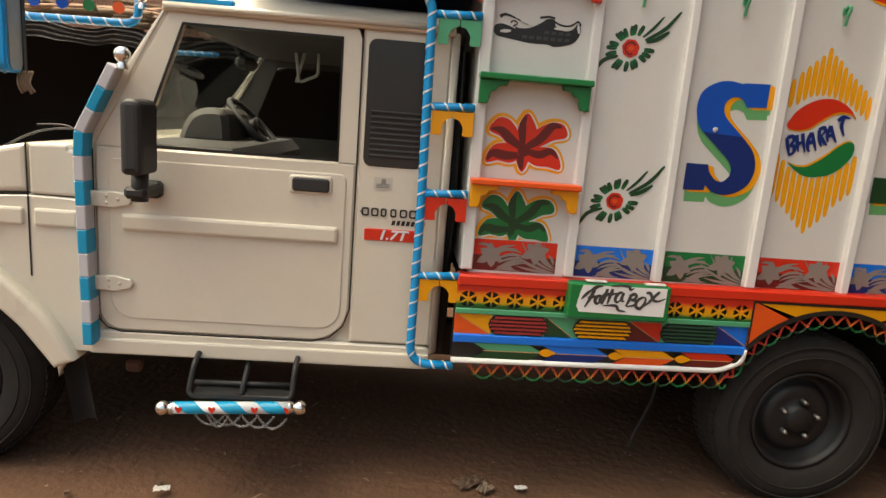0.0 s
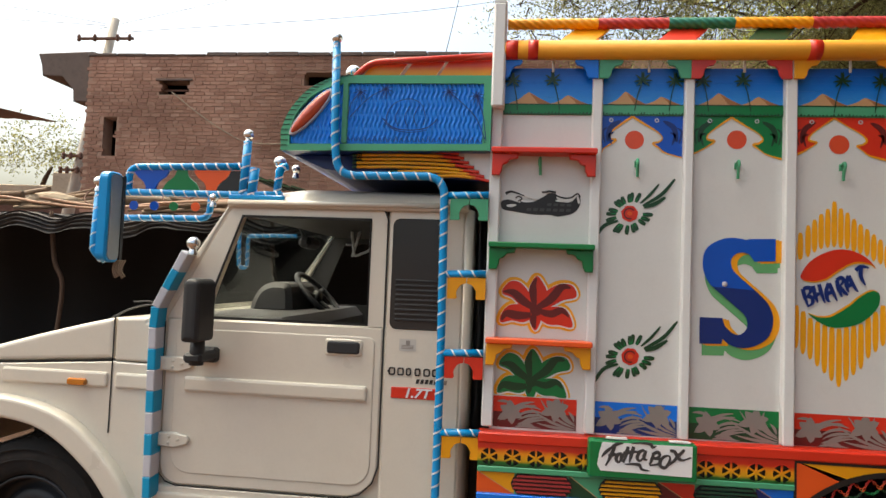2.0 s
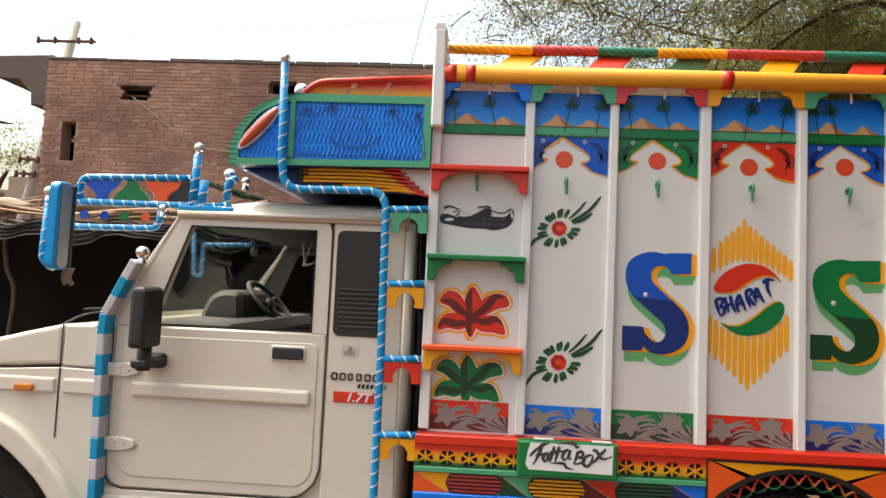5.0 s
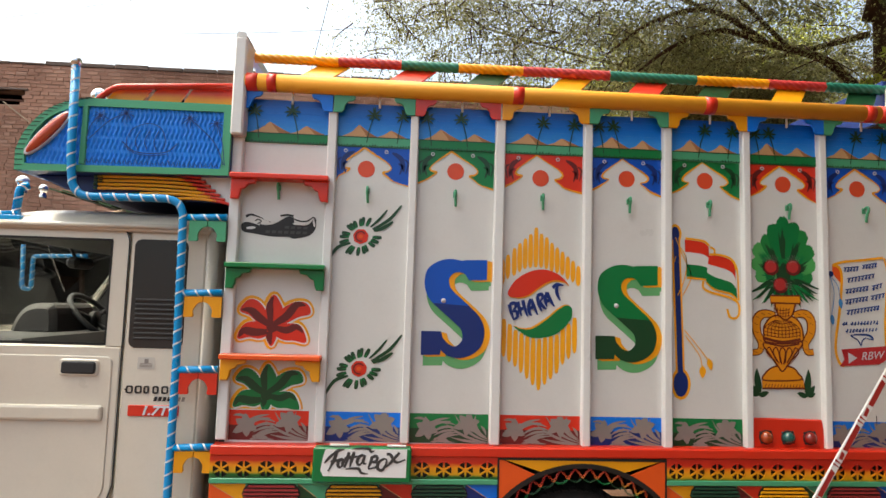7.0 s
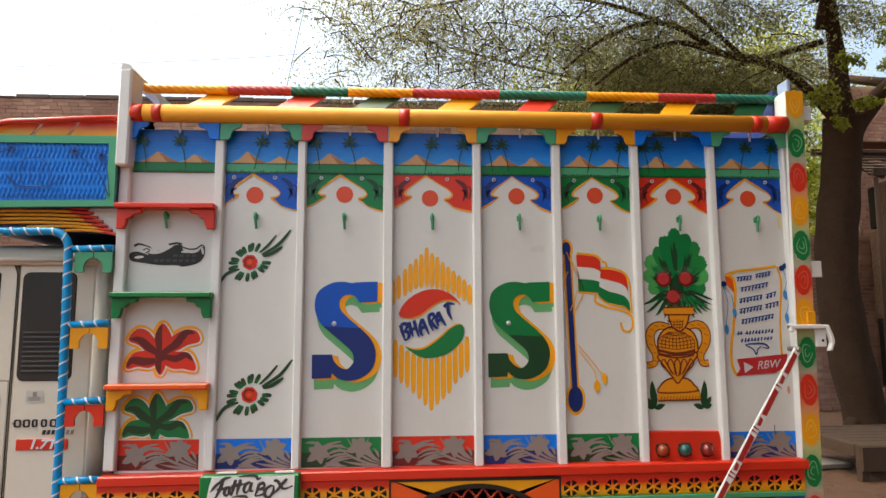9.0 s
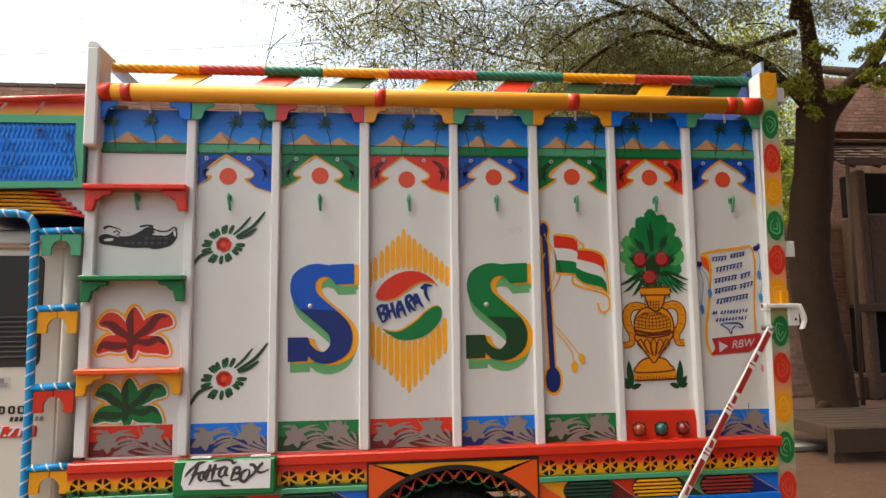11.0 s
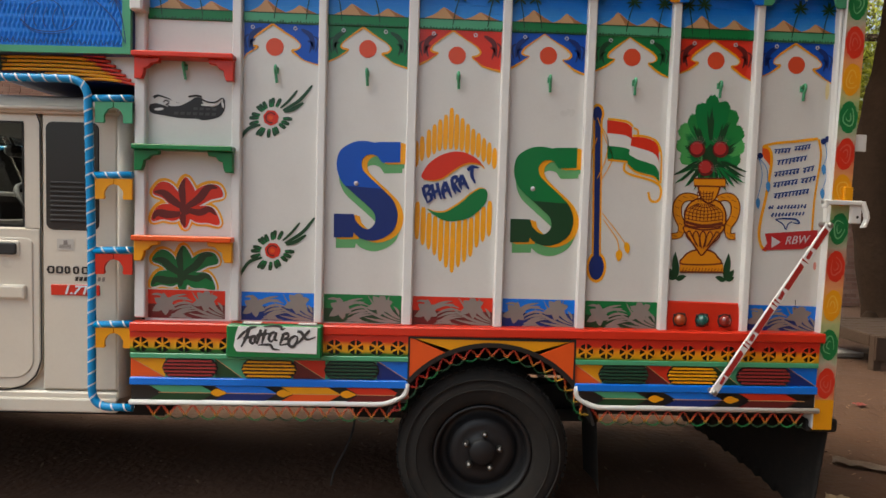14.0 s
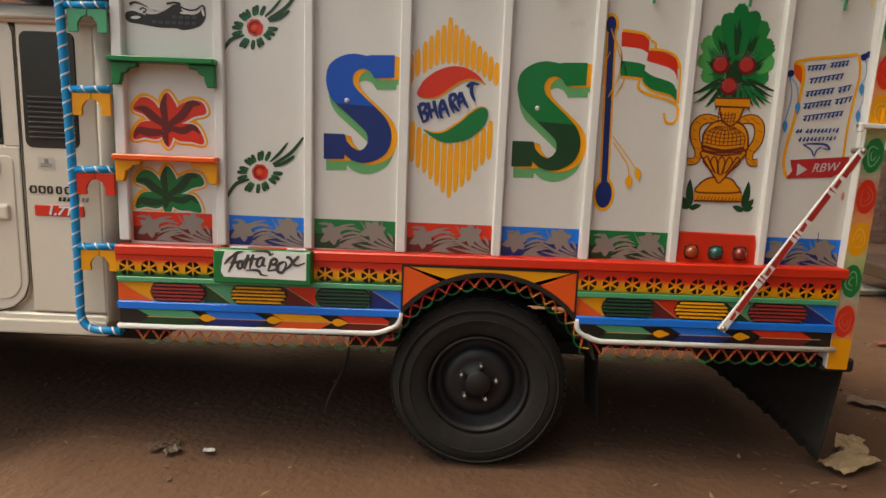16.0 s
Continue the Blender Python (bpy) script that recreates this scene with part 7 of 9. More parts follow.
for shape, edge_line, mat in (([(-0.313, 1.574), (-0.304, 1.598), (-0.281, 1.631), (-0.241, 1.661), (-0.193, 1.680), (-0.145, 1.683), (-0.100, 1.669), (-0.067, 1.646), (-0.044, 1.617), (-0.062, 1.632), (-0.103, 1.639), (-0.143, 1.627), (-0.183, 1.600), (-0.222, 1.571), (-0.262, 1.559), (-0.299, 1.561)],
                               [(-0.303, 1.561), (-0.262, 1.558), (-0.222, 1.569), (-0.183, 1.599), (-0.143, 1.626), (-0.103, 1.637), (-0.061, 1.631), (-0.044, 1.615)], M_red),
                              ([(-0.284, 1.435), (-0.249, 1.407), (-0.208, 1.388), (-0.160, 1.388), (-0.104, 1.403), (-0.060, 1.437), (-0.033, 1.474), (-0.028, 1.510), (-0.039, 1.528), (-0.063, 1.527), (-0.099, 1.504), (-0.130, 1.475), (-0.170, 1.445), (-0.209, 1.424), (-0.250, 1.423)],
                               [(-0.283, 1.436), (-0.250, 1.424), (-0.209, 1.426), (-0.170, 1.447), (-0.130, 1.476), (-0.099, 1.505), (-0.063, 1.529), (-0.038, 1.528)], M_green)):
    bm = bmesh.new()
    stroke(bm, smooth_loop(edge_line, 5, closed=False), 0.012, L2, 0, taper=lambda u: 0.35 + 0.75 * math.sin(math.pi * u))
    flat(bm, smooth_loop(shape, 5), L3, 1)
    part("disc_half", bm, [M_yellow, mat], m, "painted half of a round emblem")
WORD = [[[(-0.305, 1.528), (-0.297, 1.498), (-0.285, 1.464)], [(-0.303, 1.528), (-0.283, 1.534), (-0.276, 1.519), (-0.289, 1.501)], [(-0.289, 1.501), (-0.271, 1.496), (-0.269, 1.475), (-0.287, 1.461)]],
        [[(-0.268, 1.541), (-0.260, 1.507), (-0.250, 1.478)], [(-0.261, 1.504), (-0.240, 1.516)], [(-0.246, 1.548), (-0.238, 1.516), (-0.224, 1.478)]],
        [[(-0.211, 1.554), (-0.220, 1.523), (-0.215, 1.491), (-0.205, 1.483)], [(-0.211, 1.554), (-0.197, 1.523), (-0.181, 1.487)], [(-0.217, 1.513), (-0.195, 1.523)]],
        [[(-0.183, 1.566), (-0.176, 1.532), (-0.163, 1.503)], [(-0.185, 1.566), (-0.166, 1.576), (-0.159, 1.562), (-0.173, 1.543)], [(-0.173, 1.543), (-0.157, 1.523), (-0.142, 1.511)]],
        [[(-0.141, 1.585), (-0.148, 1.551), (-0.140, 1.522)], [(-0.141, 1.585), (-0.125, 1.551), (-0.107, 1.524)], [(-0.145, 1.544), (-0.123, 1.555)]],
        [[(-0.116, 1.605), (-0.098, 1.620), (-0.068, 1.617)], [(-0.097, 1.617), (-0.097, 1.583), (-0.081, 1.551)]]]
for j, lines in enumerate(WORD):
    bm = bmesh.new()
    for i, line in enumerate(lines):
        stroke(bm, smooth_loop(line, 6, closed=False), 0.0148, L4 - 0.00004 * (3 * j + i), taper=lambda u: 1.0 - 0.65 * max(0, u - 0.55) / 0.45)
    part("painted_letter", bm, M_navy, m, "navy brush letter of the word BHARAT")

# -- flag --
m = body[5]
bm = bmesh.new()
pole = [(0.434, 1.885), (0.440, 1.70), (0.448, 1.45), (0.455, 1.22)]
stroke(bm, pole, 0.040, L1, 0)
flat(bm, oval(0.432, 1.862, 0.030, 0.044, 18), L1 - 0.0001, 0)
flat(bm, oval(0.456, 1.205, 0.044, 0.068, 20), L1 - 0.0001, 0)
stroke(bm, pole, 0.024, L2, 1)
flat(bm, oval(0.432, 1.862, 0.020, 0.032, 16), L2 - 0.0001, 1)
flat(bm, oval(0.456, 1.205, 0.033, 0.055, 20), L2 - 0.0001, 1)
part("flag_pole", bm, [M_gold, M_navy], m, "painted navy flag pole with gold outline")
for lay, top, low in ((0.0, [(0.475, 1.837), (0.519, 1.834), (0.561, 1.827), (0.584, 1.808)], [(0.483, 1.674), (0.515, 1.673), (0.554, 1.670), (0.589, 1.664)]),
                 (0.0004, [(0.585, 1.770), (0.631, 1.769), (0.675, 1.757), (0.698, 1.736), (0.704, 1.704)], [(0.571, 1.657), (0.605, 1.628), (0.649, 1.616), (0.687, 1.607), (0.712, 1.584)])):
    top, low = smooth_loop(top, 4, closed=False), smooth_loop(low, 4, closed=False)

    def band(a, b):
        up = [(p[0] + (q[0] - p[0]) * a, p[1] + (q[1] - p[1]) * a) for p, q in zip(top, low)]
        dn = [(p[0] + (q[0] - p[0]) * b, p[1] + (q[1] - p[1]) * b) for p, q in zip(top, low)]
        return up + dn[::-1]
    for k, mat in enumerate((M_red, M_white, M_green)):
        bm = bmesh.new()
        flat(bm, band(k / 3, (k + 1) / 3), L3 - lay)
        part("flag_stripe", bm, mat, m)
    bm = bmesh.new()
    stroke(bm, [(x + 0.004, z + 0.006) for x, z in top], 0.009, L2)
    part("flag_edge", bm, M_gold, m)
    bm = bmesh.new()
    stroke(bm, [(x + 0.002, z - 0.006) for x, z in low], 0.008, L2)
    part("flag_edge", bm, M_gold, m, "golden edge of the painted waving flag")
bm = bmesh.new()
stroke(bm, smooth_loop([(0.560, 1.657), (0.559, 1.627), (0.589, 1.609), (0.639, 1.597), (0.689, 1.583), (0.719, 1.559), (0.721, 1.516), (0.703, 1.496), (0.678, 1.503), (0.668, 1.536)], 5, closed=False), 0.010, L2)
stroke(bm, smooth_loop([(0.591, 1.808), (0.610, 1.798), (0.611, 1.770)], 5, closed=False), 0.009, L2 - 0.0002)
stroke(bm, smooth_loop([(0.686, 1.752), (0.714, 1.715), (0.720, 1.575)], 5, closed=False), 0.007, L2 - 0.0003)
part("flag_cord", bm, M_gold, m, "golden painted cord")
for p in ([(0.472, 1.439), (0.518, 1.386), (0.552, 1.344), (0.578, 1.310)], [(0.478, 1.412), (0.519, 1.359), (0.543, 1.322), (0.551, 1.280)], [(0.433, 1.847), (0.468, 1.762), (0.504, 1.677), (0.465, 1.589)], [(0.435, 1.761), (0.416, 1.696), (0.415, 1.631)], [(0.455, 1.804), (0.483, 1.751), (0.474, 1.665), (0.443, 1.589)]):
    bm = bmesh.new()
    stroke(bm, smooth_loop(p, 5, closed=False), 0.004, L3)
    part("flag_cord", bm, M_gold, m)
bm = bmesh.new()
flat(bm, leaf(0.580, 1.319, 0.055, 0.026, -78, 0, 5), L4)
flat(bm, leaf(0.553, 1.286, 0.055, 0.030, -92, 0, 5), L4 - 0.0002)
part("cord_tassel", bm, M_gold, m, "golden painted tassel")

# -- vase with plant --
m = body[6]
seed = random.Random(8)
C = Vector((0.928, 1.665))
M_midgreen = enamel("mid_green_enamel", (0.015, 0.20, 0.045))
bm = bmesh.new()
flat(bm, smooth_loop([(0.87, 1.62), (0.865, 1.70), (0.885, 1.77), (0.91, 1.83), (0.945, 1.85), (0.975, 1.81), (1.0, 1.73), (0.99, 1.64), (0.93, 1.60)], 4), SIDE - 0.0008)
part("bush_ground", bm, M_dkgreen, m, "dark heart of the painted bush")
# lobes of leaves: angle from the middle, reach, half spread, paint
for j, (an, reach, spread_, mat) in enumerate(((178, 0.125, 11, M_leafgreen), (153, 0.155, 11, M_leafgreen), (132, 0.185, 10, M_leafgreen), (114, 0.200, 8, M_midgreen), (2, 0.130, 11, M_midgreen), (26, 0.158, 11, M_leafgreen), (47, 0.185, 10, M_midgreen),
                                               (66, 0.225, 8, M_midgreen), (102, 0.235, 6, M_green), (90, 0.262, 5, M_green), (78, 0.245, 6, M_green))):
    bm = bmesh.new()
    for i in range(11):
        q = an + spread_ * (i - 5) / 5
        r = reach * (1.0 - 0.07 * ((i - 5) / 5) ** 2) * seed.uniform(0.97, 1.02)
        x, z = C.x + 0.25 * reach * math.cos(radians(q)), C.y + 0.02 + 0.25 * reach * math.sin(radians(q))
        flat(bm, oval(x + 0.40 * r * math.cos(radians(q)), z + 0.40 * r * math.sin(radians(q)), 0.40 * r, 0.0135, 14, radians(q)), L1 - 0.00005 * j - 0.000004 * i)
    lobe = part("painted_leaf", bm, mat, m, "fan-shaped painted leaf")
    bm = bmesh.new()
    for i in range(7):
        q = an + spread_ * (i - 3) / 3.6
        x, z = C.x + 0.3 * reach * math.cos(radians(q)), C.y + 0.02 + 0.3 * reach * math.sin(radians(q))
        flat(bm, leaf(x, z, reach * seed.uniform(0.35, 0.58), 0.0085, q, 0.04, 6), L2 - 0.00005 * j - 0.000004 * i)
    part("leaf_stroke", bm, M_dkgreen if j % 2 else M_green, lobe)
for j in range(30):
    an = 190 + 160 * j / 29
    bm = bmesh.new()
    flat(bm, leaf(C.x + 0.045 * math.cos(radians(an)), 1.655 + 0.012 * (j % 3), 0.075 + 0.055 * abs(math.cos(radians(an))) + 0.01 * (j % 2), 0.013, an, 0.16 if an < 270 else -0.16, 6), L3 - 0.00003 * j)
    part("painted_frond", bm, M_dkgreen if j % 3 else M_green, m)
for s, cx in ((1, 0.806), (-1, 1.028)):
    for an, l, wd in ((86, 0.120, 0.032), (118, 0.060, 0.026), (150, 0.040, 0.024), (10, 0.050, 0.024)):
        bm = bmesh.new()
        flat(bm, leaf(cx, 1.162, l, wd, an if s > 0 else 180 - an, 0.12 * s, 6), L1 - 0.001 * l)
        part("painted_leaf", bm, M_green if an == 88 else M_dkgreen, m)
for x, z in ((0.870, 1.727), (0.972, 1.729), (0.912, 1.648)):
    bm = bmesh.new()
    flat(bm, oval(x, z, 0.035, 0.036, 18), L5 + 0.0008, 0)
    flat(bm, oval(x - 0.003, z + 0.003, 0.027, 0.027, 16), L5, 1)
    part("painted_fruit", bm, [M_dkred, enamel("crimson_enamel", (0.40, 0.03, 0.03))], m, "round red painted fruit")
    bm = bmesh.new()
    for k in range(7):
        q = 55 + 14 * k if z > 1.7 else (-20 + 12 * k if k < 4 else 110 + 25 * (k - 3))
        a0 = (x + 0.020 * math.cos(radians(q)), z + 0.024 * math.sin(radians(q)))
        a1 = (x + 0.052 * math.cos(radians(q)), z + 0.056 * math.sin(radians(q)))
        stroke(bm, smooth_loop([a0, ((a0[0] + a1[0]) / 2 + 0.004, (a0[1] + a1[1]) / 2), a1], 4, closed=False), 0.0014, L5 - 0.0006)
    part("fruit_whisker", bm, M_grey, m, "thin pale brush whiskers")
M_amphora = enamel("deep_gold_enamel", (0.66, 0.245, 0.010))
M_umber = enamel("red_brown_line_paint", (0.14, 0.022, 0.006), 0.45)
for line in ([(0.886, 1.514), (0.848, 1.521), (0.816, 1.512), (0.798, 1.481), (0.802, 1.438), (0.820, 1.395), (0.813, 1.357), (0.779, 1.348)],
             [(0.972, 1.516), (1.006, 1.526), (1.035, 1.518), (1.052, 1.487), (1.048, 1.440), (1.024, 1.396), (1.031, 1.358), (1.059, 1.357)]):
    bm = bmesh.new()
    h = smooth_loop(line, 6, closed=False)
    stroke(bm, h, 0.040, L2, 1, taper=lambda u: 0.75 + 0.35 * math.sin(math.pi * min(1, 1.25 * u)))
    stroke(bm, h, 0.031, L3, 0, taper=lambda u: 0.70 + 0.40 * math.sin(math.pi * min(1, 1.25 * u)))
    for i in range(4, 40, 5):
        stroke(bm, [(h[i][0] - 0.010, h[i][1] + 0.004), (h[i][0] + 0.008, h[i][1] - 0.004)], 0.002, L3 - 0.0003, 1)
    part("vase_handle", bm, [M_amphora, M_umber], m, "curled handle of the painted vase")
for lay, (name, shape) in enumerate((("vase_base", [(0.820, 1.231), (1.009, 1.234), (1.013, 1.200), (0.822, 1.196)]),
                    ("vase_foot", [(0.833, 1.231), (0.836, 1.257), (0.864, 1.282), (0.909, 1.292), (0.960, 1.285), (0.983, 1.262), (0.992, 1.236)]),
                    ("vase_cone", [(0.836, 1.395), (0.858, 1.344), (0.898, 1.289), (0.912, 1.272), (0.929, 1.288), (0.970, 1.346), (1.000, 1.401)]),
                    ("vase_dome", [(0.833, 1.426), (0.834, 1.462), (0.858, 1.498), (0.895, 1.514), (0.920, 1.500), (0.943, 1.513), (0.981, 1.499), (1.003, 1.468), (1.009, 1.431), (1.002, 1.405), (0.921, 1.392), (0.840, 1.400)]),
                    ("vase_neck", [(0.894, 1.570), (0.889, 1.546), (0.904, 1.514), (0.932, 1.498), (0.958, 1.516), (0.971, 1.549), (0.969, 1.573)]),
                    ("vase_rim", [(0.862, 1.599), (0.998, 1.602), (1.002, 1.571), (0.865, 1.571)]))):
    q = shape if len(shape) == 4 else smooth_loop(shape, 4)
    bm = bmesh.new()
    flat(bm, grow(q, 0.0055), L4 - 0.00025 * lay, 1)
    flat(bm, grow(q, -0.0015), L4 - 0.00025 * lay - 0.00012, 0)
    part(name, bm, [M_amphora, M_umber], m, "golden painted part of the vase with a red-brown outline")
vc, LV = 0.914, L4 - 0.0021


def vase_mark(name, lines, width, step=0.0):
    bm = bmesh.new()
    for k, line in enumerate(lines):
        stroke(bm, smooth_loop(line, 5, closed=False) if len(line) > 2 else line, width, LV - step * k)
    part(name, bm, M_umber, m, "red-brown brush lines on the vase")


vase_mark("dome_meridian", [[(vc + 0.006 * (j - 5), 1.494), (vc + 0.0156 * (j - 5), 1.462), (vc + 0.0164 * (j - 5), 1.420)] for j in range(11)], 0.0032)
LV -= 0.0002
vase_mark("dome_ring", [[(vc - hw, z + 0.004), (vc, z - 0.008), (vc + hw, z + 0.004)] for z, hw in ((1.485, 0.045), (1.470, 0.068), (1.455, 0.078), (1.440, 0.083), (1.425, 0.084))], 0.0032)
vase_mark("neck_line", [[(vc + 0.014 * (j - 2.5), 1.548), (vc + 0.011 * (j - 2.5), 1.502)] for j in range(6)], 0.003)
LV -= 0.0002
vase_mark("neck_ring", [[(vc - 0.036, z), (vc, z - 0.004), (vc + 0.036, z)] for z in (1.541, 1.528, 1.515)], 0.003)
vase_mark("vase_band", [[(vc - 0.086, 1.414), (vc, 1.398), (vc + 0.084, 1.412)]], 0.012)
vase_mark("vase_band", [[(vc - 0.080, 1.394), (vc, 1.380), (vc + 0.078, 1.392)]], 0.007)
for u in (-1, -0.5, 0, 0.5, 1):
    x0, x1, z = vc + 0.060 * u, vc + 0.030 * u, 1.300 + 0.014 * abs(u)
    LV -= 0.0001
    vase_mark("cone_petal", [[(x1 - 0.004, z), (x0 - 0.013, 1.352), (x0, 1.374), (x0 + 0.013, 1.352), (x1 + 0.004, z)]], 0.0055)
vase_mark("base_hatching", [[(vc - 0.084 + 0.014 * j, 1.194), (vc - 0.076 + 0.014 * j, 1.214)] for j in range(13)], 0.003)

# -- scroll with writing --
M_azure = enamel("azure_paint", (0.05, 0.24, 0.55))
M_pen = enamel("ink_blue_paint", (0.012, 0.05, 0.22))
m = body[7]
bm = bmesh.new()
stroke(bm, smooth_loop([(1.157, 1.747), (1.187, 1.737), (1.199, 1.695), (1.192, 1.602), (1.179, 1.504), (1.166, 1.428), (1.163, 1.363), (1.178, 1.314), (1.200, 1.299)], 6, closed=False), 0.012, L2, 0)
stroke(bm, smooth_loop([(1.157, 1.747), (1.209, 1.763), (1.297, 1.774), (1.396, 1.788)], 5, closed=False), 0.011, L2 - 0.0002, 0)
stroke(bm, smooth_loop([(1.400, 1.786), (1.414, 1.717), (1.405, 1.609), (1.397, 1.511), (1.396, 1.391)], 5, closed=False), 0.009, L2 - 0.0004, 0)
flat(bm, smooth_loop([(1.157, 1.749), (1.180, 1.745), (1.197, 1.709), (1.203, 1.657), (1.184, 1.678), (1.160, 1.708)], 4), L1, 1)
part("painted_scroll", bm, [M_gold, M_orange], m, "golden outline of a painted scroll")
bm = bmesh.new()
for x, z in ((1.127, 1.700), (1.147, 1.707), (1.421, 1.778), (1.438, 1.788)):
    bm = bmesh.new()
    flat(bm, oval(x, z, 0.013, 0.013, 12), L3 - 0.0001 * (x > 1.15))
    part("scroll_knob", bm, M_navy, m)
bm = bmesh.new()
for p, l in (([(1.142, 1.698), (1.178, 1.656), (1.187, 1.597)], (1.187, 1.600)), ([(1.142, 1.698), (1.161, 1.623), (1.147, 1.525)], (1.147, 1.527)), ([(1.428, 1.772), (1.439, 1.718), (1.427, 1.674)], (1.427, 1.681)), ([(1.432, 1.675), (1.442, 1.621), (1.429, 1.571)], (1.428, 1.577))):
    bm = bmesh.new()
    stroke(bm, smooth_loop(p, 4, closed=False), 0.003, L3)
    flat(bm, leaf(l[0], l[1], 0.05, 0.020, -85, 0, 5), L4)
    part("scroll_tassel", bm, M_azure, m)
rw = random.Random(14)
for x0, z0, x1, z1, h in ((1.207, 1.726, 1.279, 1.734, 0.027), (1.295, 1.740, 1.366, 1.753, 0.027), (1.222, 1.677, 1.353, 1.703, 0.029), (1.214, 1.627, 1.323, 1.647, 0.029),
                           (1.338, 1.648, 1.388, 1.662, 0.027), (1.212, 1.581, 1.319, 1.600, 0.029), (1.332, 1.602, 1.398, 1.617, 0.029), (1.217, 1.534, 1.371, 1.560, 0.029),
                           (1.196, 1.485, 1.220, 1.488, 0.022), (1.233, 1.487, 1.365, 1.497, 0.023), (1.209, 1.454, 1.359, 1.464, 0.022)):
    bm = bmesh.new()
    top = 0.36 * h
    if h > 0.023:
        stroke(bm, [(x0, z0 + top), (x1, z1 + top)], 0.0052, L3, taper=lambda u: 0.8 + 0.3 * math.sin(9 * u))
    n = max(2, round((x1 - x0) / 0.0155))
    for i in range(n):
        u = (i + 0.5) / n
        x, z = x0 + (x1 - x0) * u, z0 + (z1 - z0) * u
        k = rw.uniform(0.75, 1.0)
        stroke(bm, [(x + 0.003, z + top), (x - 0.002, z + top - h * 0.8 * k)], 0.0066, L3 - 0.0002)
        if rw.random() < 0.6:
            stroke(bm, [(x - 0.007, z - 0.1 * h), (x + 0.004, z - 0.16 * h + rw.uniform(-0.003, 0.003))], 0.0056, L3 - 0.0004)
    part("brush_writing", bm, M_pen, m, "row of small blue brush bars")
bm = bmesh.new()
stroke(bm, smooth_loop([(1.230, 1.435), (1.263, 1.439), (1.318, 1.438), (1.337, 1.420), (1.308, 1.423)], 5, closed=False), 0.006, L3, taper=lambda u: 0.4 + math.sin(math.pi * u))
stroke(bm, smooth_loop([(1.232, 1.434), (1.265, 1.415), (1.279, 1.392), (1.287, 1.415), (1.304, 1.427)], 5, closed=False), 0.005, L3 - 0.0002)
part("painted_flourish", bm, M_pen, m)
bm = bmesh.new()
flat(bm, [(1.188, 1.372), (1.421, 1.394), (1.419, 1.342), (1.360, 1.310), (1.179, 1.298), (1.201, 1.329)], L2 - 0.0007)
part("painted_banner", bm, enamel("signal_red", (0.42, 0.02, 0.025)), m, "red painted banner with white letters")
bm = bmesh.new()
flat(bm, [(1.219, 1.360), (1.261, 1.337), (1.220, 1.310)], L3)
part("banner_arrow", bm, M_lilac, m)
words("banner_letters", "RBW", 0.050, pose(1.277, L3, 1.327, 0, -5, 0), M_lilac, m, shear=0.35, bold=0.0, stretch=0.95)
bm = bmesh.new()
flat(bm, [(1.340, 1.043), (1.343, 1.043), (1.343, 1.085), (1.340, 1.085)], L3)
part("drip", bm, M_black, m)
bm = bmesh.new()
flat(bm, oval(1.424, 1.995, 0.009, 0.040, 14), L2)
part("paint_smudge", bm, enamel("pale_yellow_smudge", (0.66, 0.56, 0.30)), m, "pale yellow paint smudge")
bm = bmesh.new()
flat(bm, oval(1.418, 1.236, 0.007, 0.018, 12), L2)
part("paint_smudge", bm, enamel("pink_smudge", (0.60, 0.24, 0.20)), m, "pinkish red paint smudge")

# ---- lower skirt: cut-out wheels, louvres, arrows, chains ----
FACE = -0.050


def tilt(bm):
    """The skirt sits slightly higher towards the tail."""
    for v in bm.verts:
        v.co.z += 0.0075 * (v.co.x + 0.25)
    return bm


def skirt(name, bm, mat, parent=truck, label=""):
    return part(name, tilt(bm), mat, parent, label)


